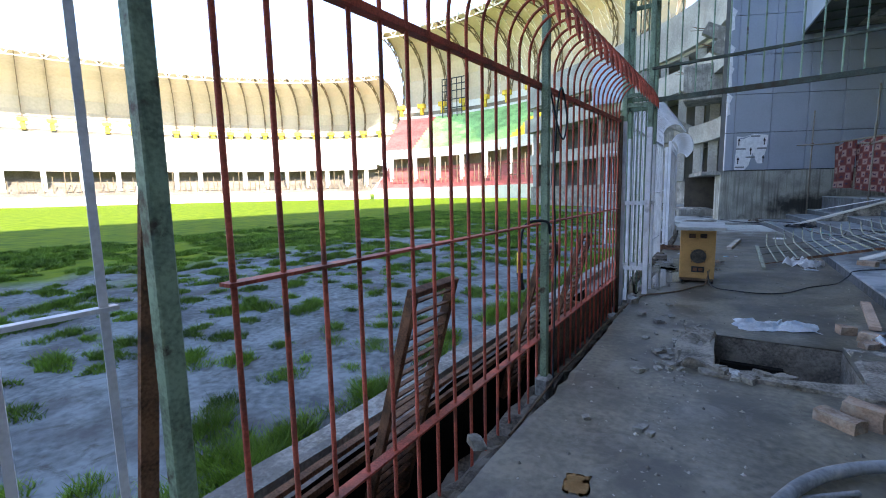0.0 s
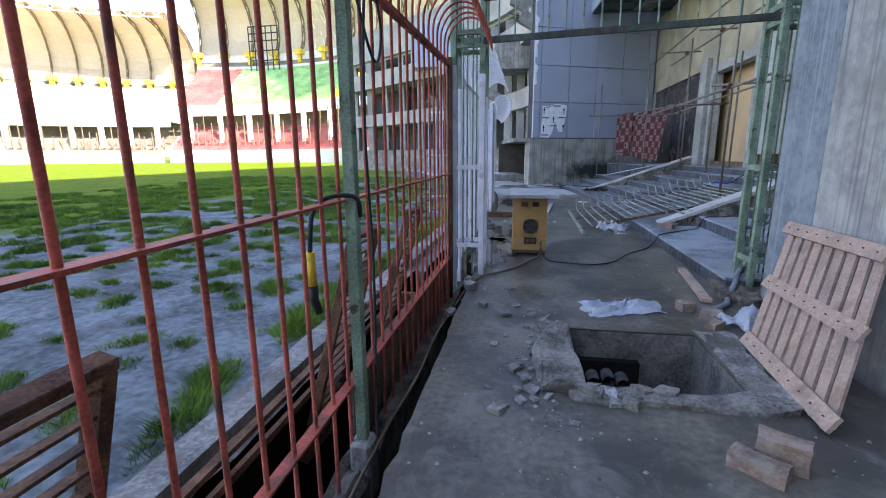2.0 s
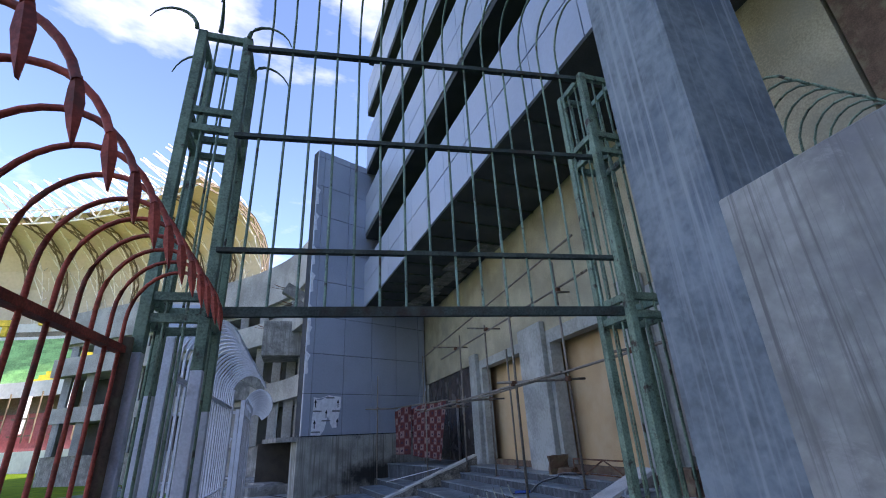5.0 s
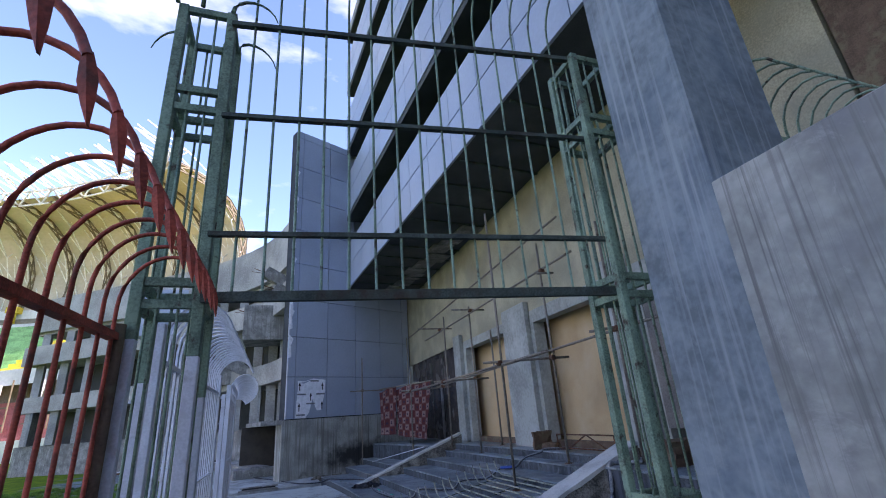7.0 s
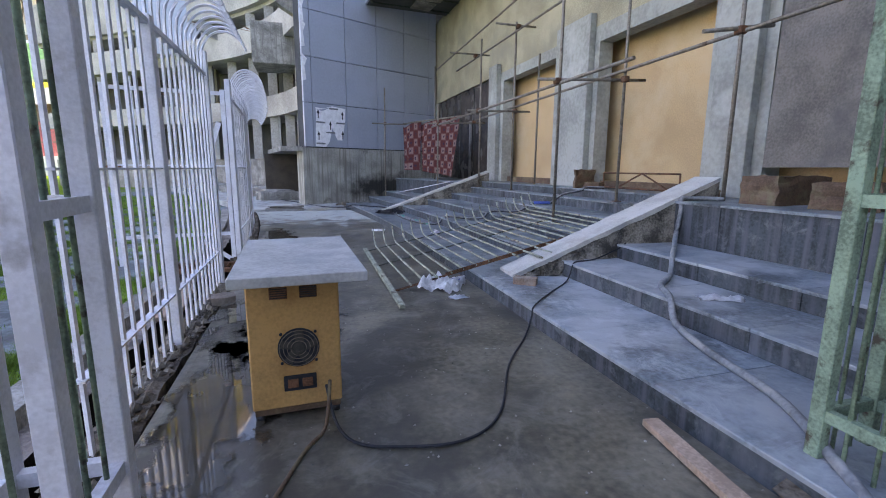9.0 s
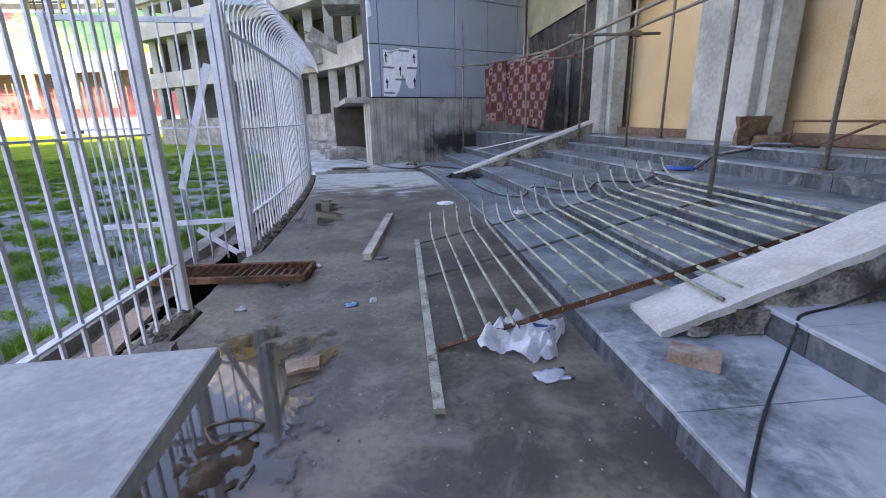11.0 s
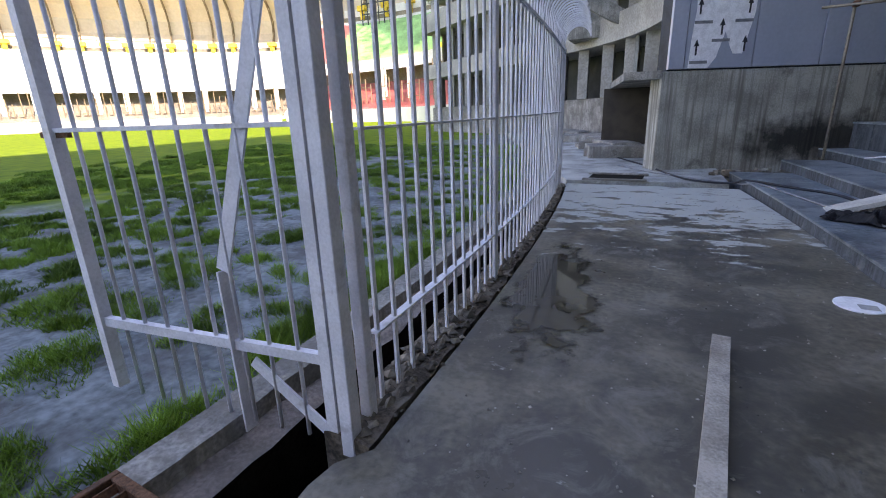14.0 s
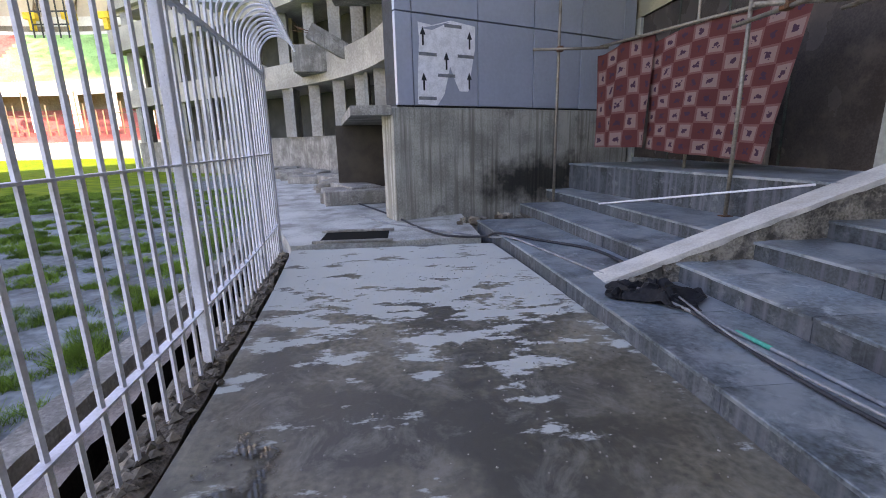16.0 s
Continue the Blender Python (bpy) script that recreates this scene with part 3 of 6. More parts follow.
# ---- entrance wall under the overhang ----
EX = 5.5
ent = thing("wall_entrance", "plastered entrance wall with tall openings", "wall", kind="structure")
LAND = 1.0
DOORS = [(7.1, 9.2, 3.55), (10.15, 12.8, 3.80), (14.4, 17.3, 3.85), (18.4, 24.2, 4.1)]
prev = -9.0
for a, b, top in DOORS + [(26.0, None, 0)]:
    part("render_band", bx(EX, prev, LAND - 0.4, EX + 0.3, a, 4.1), M_RENDER, ent, "grey cement render beside the openings")
    if b:
        part("lintel", bx(EX + 0.002, a, top, EX + 0.3, b, 4.1), M_RENDER, ent, "grey cement render above an opening")
        prev = b
# pipe brown reused here to give the wall its shade by colour
tagged(part("wall_stand_back", bx(EX + 0.02, -9.0, 4.1, EX + 0.3, 5.45, 7.3), M_RUST_POST), "brown wall behind the deck of the stand, shade put into its colour", "wall", kind="structure")
part("upper_wall", bx(EX + 0.02, 5.5, 4.1, EX + 0.3, 26.0, 7.4), M_CREAM, ent, "cream plaster above the openings")
for ya, yb in ((12.95, 14.2), (17.5, 18.1), (9.35, 9.95)):
    part("pier", bx(EX - 0.14, ya, LAND, EX - 0.002, yb, 4.35, 0.01), M_RENDER, ent, "cement-rendered pier")
tagged(part("wall_lobby", bx(EX + 0.55, -9, 0.6, EX + 0.7, 26, 4.6), M_YELLOW), "ochre-yellow wall inside the openings", "wall", kind="structure")
tagged(part("floor_lobby", bx(EX + 0.021, -9, 0.6, EX + 0.55, 26, LAND - 0.003), M_STEP), "grey floor behind the openings", "floor", kind="structure")
tagged(part("ceiling_lobby", bx(EX + 0.302, -9, 4.12, EX + 0.548, 26, 4.6), M_CREAM), "plain lobby ceiling", "ceiling", kind="structure")

# ---- overhanging storeys above the entrance ----
A0, A1 = Vector((2.34, 22.85)), Vector((3.72, 6.3))
dirA = (A1 - A0).normalized()
OVER = Matrix.Translation((A0.x, A0.y, 0)) @ Matrix.Rotation(math.atan2(dirA.y, dirA.x), 4, "Z")  # local x runs along the front towards the camera
OL = 34.0
storeys = thing("facade_upper", "overhanging upper storeys clad in grey-blue panels with strip windows", "facade", kind="structure")
part("soffit", bx(0, 0.03, 7.3, OL, 9, 7.5, 0, OVER), M_SOFFIT_SHADE, storeys, "unfinished soffit, coloured dark for its shade")
for i in range(9):  # unfinished soffit boards, some sagging
    u = 0.5 + 0.85 * i
    m = OVER @ Matrix.Translation((u, 1.55 + 0.12 * (i % 3), 7.25)) @ Matrix.Rotation(radians((-3, 2, 5, -1, 4)[i % 5]), 4, "X")
    part("soffit_board", bx(0.0, 0.0, -0.02, 0.8, 0.75, 0.02, 0.004, m), M_CONC, storeys, "loose grey soffit board")
for i in range(26):
    u = 0.4 + 1.1 * i
    part("soffit_batten", bx(u, 0.1, 7.255, u + 0.05, 3.4, 7.299, 0, OVER), M_RAIL_PAINT_SHADE, storeys, "dark soffit batten")
z = 7.3
for lvl in range(4):
    n = 24
    for i in range(n):
        part("panel", bx(OL * i / n + 0.01, -0.03, z + 0.01, OL * (i + 1) / n - 0.01, 0.06, z + 1.02, 0.004, OVER), M_PANEL, storeys)
        part("panel", bx(OL * i / n + 0.01, -0.03, z + 1.05, OL * (i + 1) / n - 0.01, 0.06, z + 2.05, 0.004, OVER), M_PANEL, storeys)
    part("spandrel_wall", bx(0, 0.061, z + 0.2, OL, 0.3, z + 2.04, 0, OVER), M_JOINT, storeys)
    # black sheet puts the recess's shade into its colour
    part("window_recess", bx(0, 0.9, z + 2.0, OL, 1.1, z + 3.4, 0, OVER), M_VOID_SHADE, storeys, "near-black sheet in the strip window recess, painted as its shade")
    part("recess_soffit", bx(0, 0.0, z + 3.4, OL, 1.2, z + 3.62, 0, OVER), M_SOFFIT_SHADE, storeys)
    z += 3.6
part("roof", bx(0, 0.0, z, OL, 14, z + 0.5, 0, OVER), M_STRUCT, storeys)
# unseen mass; height and outline set so it shades passage and near pitch
tagged(part("wall_building_core", prism([(7.2, -90), (40, -90), (40, 60), (12.5, 60), (7.2, 30)], -0.7, 36.0), M_STRUCT), "unseen plain mass of the main stand behind the entrance, sized for its shade", "building", kind="structure")
# out of view: an added wall that cuts sky fill along the passage
tagged(part("wall_behind", bx(-0.75, -9.3, -0.7, 1.97, -9.0, 3.2), M_CONC_WALL), "unseen plain wall added across the passage behind to block light", "wall", kind="structure")
# never in view: added to keep sky light from coming in behind
tagged(part("stand_behind", prism([(2.4, -9.6), (-5, -24), (-17, -42), (-40, -62), (-40, -90), (7.1, -90), (7.1, -9.6)], -0.7, 22.0), M_STRUCT), "unseen mass added behind the walker to block light", "stand", kind="structure")

# ---- the far bowl of the stadium ----
BOWL_C, BOWL_A, BOWL_B = Vector((-76.0, 5.0)), 74.0, 100.0
M_BOWL_WHITE = mat("whitewashed_terrace", (0.64, 0.63, 0.60), 0.9, scale=0.15, fine=2, dark=0.88, light=1.1, bump=0.05)
M_BOWL_CONC = mat("terrace_concrete", (0.52, 0.49, 0.44), 0.9, scale=0.2, fine=2, bump=0.1)
M_CANOPY = mat("cream_canopy", (0.54, 0.46, 0.34), 0.7, scale=0.1, fine=1.5, dark=0.9, light=1.08, bump=0.02)
M_TRUSS = mat("white_truss", (0.72, 0.68, 0.60), 0.6, scale=1, bump=0)
M_RIB = mat("tan_truss_rib", (0.20, 0.155, 0.10), 0.6, scale=1, bump=0)
M_CAP = mat("yellow_column_cap", (0.72, 0.50, 0.06), 0.6, scale=1, bump=0)
M_SEAT_RED = mat("red_seats", (0.42, 0.13, 0.12), 0.5, scale=0.3, fine=3, bump=0.05)
M_SEAT_GREEN = mat("green_seats", (0.27, 0.50, 0.20), 0.5, scale=0.3, fine=3, bump=0.05)
M_SEAT_YELLOW = mat("yellow_seats", (0.75, 0.58, 0.06), 0.5, scale=0.3, fine=3, bump=0.05)
# brown darkened to hold the shade below the upper tier and in the slots
M_UNDER_SHADE = mat("shaded_undercroft", (0.22, 0.19, 0.15), 0.9, scale=0.3, fine=3, bump=0.1)


def bowl_at(deg):
    """The bowl's inner edge seen from the gate, so many degrees left of straight ahead, and its outward normal."""
    d = Vector((-math.sin(radians(deg)), math.cos(radians(deg))))
    e = -BOWL_C
    a = (d.x / BOWL_A) ** 2 + (d.y / BOWL_B) ** 2
    b = 2 * (e.x * d.x / BOWL_A ** 2 + e.y * d.y / BOWL_B ** 2)
    c = (e.x / BOWL_A) ** 2 + (e.y / BOWL_B) ** 2 - 1
    t = (-b + math.sqrt(max(0.0, b * b - 4 * a * c))) / (2 * a)
    p = d * t
    q = p - BOWL_C
    n = Vector((q.x / BOWL_A ** 2, q.y / BOWL_B ** 2)).normalized()
    return p, n


def ring(degs, prof):
    """A sheet swept round the bowl over a profile of (outward, z)."""
    bm = bmesh.new()
    last = None
    for g in degs:
        p, n = bowl_at(g)
        row = [bm.verts.new((p.x + n.x * o, p.y + n.y * o, z)) for o, z in prof]
        if last:
            for i in range(len(row) - 1):
                bm.faces.new((last[i], last[i + 1], row[i + 1], row[i]))
        last = row
    return bm


def terraces(o0, z0, o1, z1, n):
    pts = []
    for i in range(n):
        a, b = i / n, (i + 1) / n
        pts += [(o0 + (o1 - o0) * a, z0 + (z1 - z0) * b), (o0 + (o1 - o0) * b, z0 + (z1 - z0) * b)]
    return [(o0, z0)] + pts


CANOPY = [(24.5, 22.5), (26.0, 26.0), (26.0, 29.5), (24.3, 32.5), (21.5, 35.0), (17.5, 36.8), (13.0, 37.6), (9.0, 37.8)]


def at(p, n, o, z):
    return Vector((p.x + n.x * o, p.y + n.y * o, z))


def stand(label, d0, d1, nrib, lift, seat_low, seat_bands, clad_to, canopy=True):
    st = thing("stadium_stand", label, "stadium stand")
    N = 40
    degs = [d0 + (d1 - d0) * i / N for i in range(N + 1)]
    part("base_wall", ring(degs, [(0, -0.2), (0, 2.2), (1.0, 2.2)]), M_BOWL_WHITE, st, "whitewashed perimeter wall")
    part("lower_tier", ring(degs, terraces(1.0, 2.0, 11.0, 7.2, 9)), seat_low, st)
    part("lower_back_wall", ring(degs, [(11.0, 6.8), (11.0, 10.2), (5.5, 10.4)]), M_UNDER_SHADE, st, "wall under the upper tier, shade put into its colour")
    part("fascia", ring(degs, [(5.5, 9.0), (5.3, 9.0), (5.3, 11.0), (6.5, 11.0)]), M_BOWL_WHITE, st)
    for a, b, mt in seat_bands:
        part("upper_tier", ring([d0 + (d1 - d0) * (a + (b - a) * i / 14) for i in range(15)], terraces(6.5, 10.8, 22.5, 20.0, 14)), mt, st)
    part("back_wall", ring(degs, [(22.5, 19.8), (22.5, 20.7)]), M_BOWL_WHITE, st)
    part("back_wall_head", ring(degs, [(23.4, 21.7), (23.4, 23.2), (24.5, 23.2)]), M_BOWL_WHITE, st)
    part("slot", ring(degs, [(23.6, 20.5), (23.6, 21.9)]), M_UNDER_SHADE, st, "sheet behind the last row, coloured dark as shaded slots")
    for i in range(nrib * 2 // 3 + 1):
        p, n = bowl_at(d0 + (d1 - d0) * (i + 0.5) / (nrib * 2 // 3 + 1))
        part("column", beams([(at(p, n, 4.6, 0), at(p, n, 4.6, 9.0))], 0.9, 0.9, (1, 0, 0)), M_BOWL_WHITE, st)
    if canopy:
        k = max(2, round(N * clad_to))
        part("canopy", ring(degs[:k + 1], [(o, z + lift) for o, z in CANOPY]), M_CANOPY, st, "cream curved canopy sheet")
        # front truss along the canopy's edge
        rows = []
        M = nrib * 3
        for i in range(M):
            pa, na = bowl_at(d0 + (d1 - d0) * i / M)
            pb, nb = bowl_at(d0 + (d1 - d0) * (i + 1) / M)
            lo_a, lo_b, hi_a, hi_b = at(pa, na, 9, 36.6 + lift), at(pb, nb, 9, 36.6 + lift), at(pa, na, 8.4, 38.8 + lift), at(pb, nb, 8.4, 38.8 + lift)
            rows += [(lo_a, lo_b), (hi_a, hi_b), (lo_a, hi_b) if i % 2 else (hi_a, lo_b)]
        part("edge_truss", beams(rows, 0.24), M_TRUSS, st, "white lattice truss along the canopy edge")
        for i in range(nrib + 1):
            p, n = bowl_at(d0 + (d1 - d0) * (i + 0.02) / (nrib + 0.04))
            rows = []
            inner = [at(p, n, o - 1.7 * (1 - 0.08 * j), z + lift - 0.55 - 0.1 * j) for j, (o, z) in enumerate(CANOPY)]
            outer = [at(p, n, o - 0.25, z + lift - 0.15) for o, z in CANOPY]
            for j in range(len(CANOPY) - 1):
                rows += [(inner[j], inner[j + 1]), (outer[j], outer[j + 1]), (inner[j], outer[j + 1]), (outer[j], inner[j + 1])]
            part("rib", beams(rows, 0.2), M_RIB, st, "lattice roof rib")
            q = at(p, n, 22.6, 0)
            bm = bmesh.new()
            beam(bm, (q.x, q.y, 20.6 + lift * 0.5), (q.x, q.y, 22.6 + lift), 0.9, 0.9, (1, 0, 0))
            beam(bm, (q.x, q.y, 22.0 + lift), (q.x, q.y, 23.0 + lift), 2.4, 1.6, (n.x, n.y, 0))
            part("column_cap", bm, M_CAP, st, "yellow column head")
    # scaffold standing before the lower tier
    rows = []
    for i in range(nrib * 3):
        g = d0 + (d1 - d0) * (i + 0.3 + 0.5 * random.random()) / (nrib * 3)
        p, n = bowl_at(g)
        q, m2 = bowl_at(g + (d1 - d0) * 0.6 / (nrib * 3))
        h = random.choice((5.5, 6.5, 8.2))
        rows.append((at(p, n, 2.5, 1.5), at(p, n, 2.5, h + 1)))
        for zz in (4.0, 6.0):
            if random.random() < 0.7:
                rows.append((at(p, n, 2.5, zz), at(q, m2, 2.5, zz)))
    sc = part("scaffold", beams(rows, 0.16), M_RIB, st, "bamboo-coloured scaffold poles")
    sc["kind"] = "stuff"
    return st


# lower tiers of the two far stands take the undercroft's shade colour
stand("far whitewashed stand under a cream ribbed canopy", 66.5, 101.0, 17, 1.5, M_UNDER_SHADE, [(0, 1, M_BOWL_WHITE)], 1.0)
stand("long whitewashed stand under a cream ribbed canopy", 41.5, 66.2, 15, 0.0, M_UNDER_SHADE, [(0, 1, M_BOWL_WHITE)], 1.0)
near_stand = stand("stand with red, green and yellow seats under a tall canopy", 19.0, 41.0, 11, 0.6, M_SEAT_RED, [(0, 0.35, M_SEAT_YELLOW), (0.35, 0.84, M_SEAT_GREEN), (0.84, 1, M_SEAT_RED)], 1.0)
near_stand.scale.z = 1.3
# scoreboard frame standing in front of the canopy
p, n = bowl_at(35.5)
tdir = Vector((-n.y, n.x))
sb = thing("scoreboard_frame", "empty dark steel scoreboard frame on the upper tier", "scoreboard")
c0 = at(p, n, 20.5, 20.0)
rows = []
for i in range(6):
    u = (i - 2.5) * 1.8
    rows.append(((c0.x + tdir.x * u, c0.y + tdir.y * u, 19.0), (c0.x + tdir.x * u, c0.y + tdir.y * u, 28.5)))
for zz in (21.5, 23.5, 25.5, 27.0, 28.4):
    rows.append(((c0.x - tdir.x * 4.5, c0.y - tdir.y * 4.5, zz), (c0.x + tdir.x * 4.5, c0.y + tdir.y * 4.5, zz)))
part("frame", beams(rows, 0.22), M_JOINT, sb)
sb.scale.z = 1.3
# lattice space-frame roof at the near end of that stand
rows = []
G = [19.2 - 0.0 + (33.0 - 19.2) * i / 14 for i in range(15)]
prof = [(26, 24), (26.5, 29), (24, 34), (19, 38), (12, 41), (4, 43)]
P = [[at(*bowl_at(g), o, z) for o, z in prof] for g in G]
Q = [[at(*bowl_at(g), o - 1.5, z - 1.4) for o, z in prof] for g in G]
for i in range(14):
    for j in range(5):
        rows += [(P[i][j], P[i + 1][j]), (P[i][j], P[i][j + 1]), (P[i][j], Q[i][j]), (Q[i][j], P[i + 1][j + 1]), (Q[i][j], Q[i][j + 1]), (P[i][j], P[i + 1][j + 1])]
sf = part("space_frame_roof", beams(rows, 0.16), M_TRUSS)
sf.scale.z = 1.3
tagged(sf, "white steel space-frame roof rising over the bowl", "roof", kind="stuff")

# ---- unfinished stand that curves on beyond the tower ----
def side_x(y):
    d = y - 29.5
    if d < 0:
        return -0.4 - 0.28 * d
    e = min(d, 10.5)
    return -0.4 - 0.28 * e - 0.05 * e * e - 1.33 * max(0.0, d - 10.5)


side = thing("stand_unfinished", "unfinished grey concrete stand curving on beyond the tower", "stand", kind="structure")


def side_sweep(y0, y1, prof, n=24):
    bm = bmesh.new()
    last = None
    for i in range(n + 1):
        y = y0 + (y1 - y0) * i / n
        dx = (side_x(y + 0.1) - side_x(y - 0.1)) / 0.2
        nn = Vector((1, -dx)).normalized()
        row = [bm.verts.new((side_x(y) + nn.x * o, y + nn.y * o, z)) for o, z in prof]
        if last:
            for k in range(len(row)):
                bm.faces.new((last[k], row[k], row[(k + 1) % len(row)], last[(k + 1) % len(row)]))
        else:
            bm.faces.new(row)
        last = row
    bm.faces.new(last[::-1])
    bmesh.ops.recalc_face_normals(bm, faces=bm.faces)
    return bm


def slab(o0, z0, o1, z1):
    return [(o0, z0), (o1, z0), (o1, z1), (o0, z1)]


Y0, Y1 = 25.0, 47.5
part("plinth", side_sweep(Y0, Y1, slab(0.3, -0.6, 6, 1.85)), M_CONC, side)
part("floor_slab", side_sweep(Y0, Y1, slab(-0.15, 4.15, 6, 5.25)), M_STRUCT, side, "pale concrete edge beam")
part("balcony_slab", side_sweep(Y0, Y1, slab(-0.5, 7.6, 6, 9.0)), M_STRUCT, side)
part("parapet", side_sweep(Y0, Y1, slab(-0.2, 10.2, 0.15, 12.8)), M_STRUCT, side, "slanting top parapet")
part("top_slab", side_sweep(Y0, Y1, slab(0.15, 10.0, 6, 10.3)), M_STRUCT, side)
# back wall coloured dark so the open bays look shaded
part("back_wall", side_sweep(Y0, Y1, slab(2.4, 1.85, 2.7, 11.5)), M_SOFFIT_SHADE, side)
y = Y0 + 0.3
k = 0
while y < Y1:
    for z0, z1 in ((1.85, 4.15), (5.25, 7.6), (9.0, 10.0)):
        part("column", bx(side_x(y) + 0.15, y - 0.2, z0, side_x(y) + 0.65, y + 0.2, z1, 0.01), M_STRUCT, side)
    k += 1
    y += 1.55
for i, (yy, zz) in enumerate(((26.2, 7.7), (28.0, 9.1), (31.0, 7.6), (33.4, 5.3), (36.0, 9.0), (38.5, 5.3))):  # raking beams that jut out raw
    sx = side_x(yy)
    bm = beams([((sx + 1.6, yy, zz - 1.1), (sx - 1.3, yy - 0.2, zz + 0.55))], 0.45, 0.6)
    part("raker_beam", bm, M_CONC, side, "raw raking beam jutting out")
    for q in range(4):
        part("rebar", bar([(sx - 1.2, yy - 0.35 + 0.1 * q, zz + 0.5), (sx - 1.7 - 0.1 * q, yy - 0.3 + 0.08 * q, zz + 0.6 + 0.08 * (q % 3))], 0.014, 5), M_RUST, side, "bare reinforcing bar")
y = Y0 + 3.2
while y < Y1:  # walls that fill some of the bays
    part("infill_wall", bx(side_x(y) + 0.45, y - 0.7, 1.86, side_x(y) + 0.6, y + 0.75, 4.14), M_CONC_WALL, side, "blockwork infill")
    part("window_wall", bx(side_x(y) + 0.35, y + 0.85, 5.26, side_x(y) + 0.5, y + 2.1, 7.59), M_CREAM, side, "cream infill wall")
    y += 4.65
# jutting balcony box, torn cladding and the open kiosk against the plinth of the tower
part("balcony_box", bx(-2.3, 29.2, 6.3, -0.2, 31.6, 8.2, 0.03), M_CONC, side, "jutting concrete balcony box")
part("balcony_box", bx(-4.6, 34.4, 4.5, -2.4, 36.2, 5.6, 0.03), M_CONC, side, "jutting concrete balcony box")
part("balcony_box", bx(-9.6, 38.0, 8.2, -6.2, 41.0, 11.4, 0.03), M_PANEL, side, "grey clad projecting room")
# dark brown that paints the shade inside the recess
M_KIOSK_SHADE = mat("kiosk_shade", (0.06, 0.05, 0.04), 0.8, scale=3, bump=0.2)
kiosk = thing("kiosk_frame", "open recess with a concrete lintel beside the plinth, its shade coloured in", "recess")
part("lintel", prism([(-0.85, 21.62), (-0.152, 21.62), (-0.152, 26.0), (-1.6, 26.0)], 1.93, 2.09), M_CONC, kiosk)
part("lining", prism([(-1.75, 25.85), (-0.12, 25.85), (-0.12, 26.0), (-1.7, 26.0)], 0.06, 1.93), M_KIOSK_SHADE, kiosk, "back sheet coloured dark for the recess's shade")
part("side_wall", prism([(-0.15, 22.4), (0.1, 22.5), (0.1, 26.0), (-0.15, 26.0)], 0.06, 1.93), M_KIOSK_SHADE, kiosk, "inner wall coloured dark for the recess's shade")
# stacked slabs and rubble lying on the passage beyond the fence
for i in range(46):
    yy = 24.5 + 13 * random.random()
    xx = min(-0.9, side_x(yy) - 0.2 - 2.0 * random.random()) - 0.5 * random.random()
    w, l, h = random.uniform(0.3, 0.8), random.uniform(0.4, 1.1), random.uniform(0.1, 0.4)
    a = random.uniform(-0.5, 0.5)
    me = bx(-w, -l, 0, w, l, h, 0.02)
    ob = part("concrete_slab", me, M_CONC)
    ob.matrix_world = pose(xx, yy, 0.055, 0, 0, math.degrees(a))
    tagged(ob, "loose grey concrete slab stacked on the passage", "concrete slab", group="stacked slabs")

# ---- fences ----
def sweep_rail(pts, w, h):
    """One bent flat bar along points."""
    bm = bmesh.new()
    last = None
    pts = [Vector(p) for p in pts]
    for i, p in enumerate(pts):
        d = pts[min(i + 1, len(pts) - 1)] - pts[max(i - 1, 0)]
        s = Vector((d.y, -d.x, 0)).normalized() * w / 2
        u = Vector((0, 0, h / 2))
        row = [bm.verts.new(p + a) for a in (-s - u, s - u, s + u, -s + u)]
        if last:
            for k in range(4):
                bm.faces.new((last[k], last[(k + 1) % 4], row[(k + 1) % 4], row[k]))
        else:
            bm.faces.new(row[::-1])
        last = row
    bm.faces.new(last)
    bmesh.ops.recalc_face_normals(bm, faces=bm.faces)
    return bm


def arc_bar(x, y, z0, zs, r=0.235, over=0.88, side=1, n=14):
    """An upright bar that curls over at the top towards side."""
    pts = [(x, y, z0), (x, y, zs)]
    for k in range(1, n + 1):
        a = math.pi * over * k / n
        pts.append((x + side * r * (1 - math.cos(a)), y, zs + r * 1.25 * math.sin(a)))
    return pts


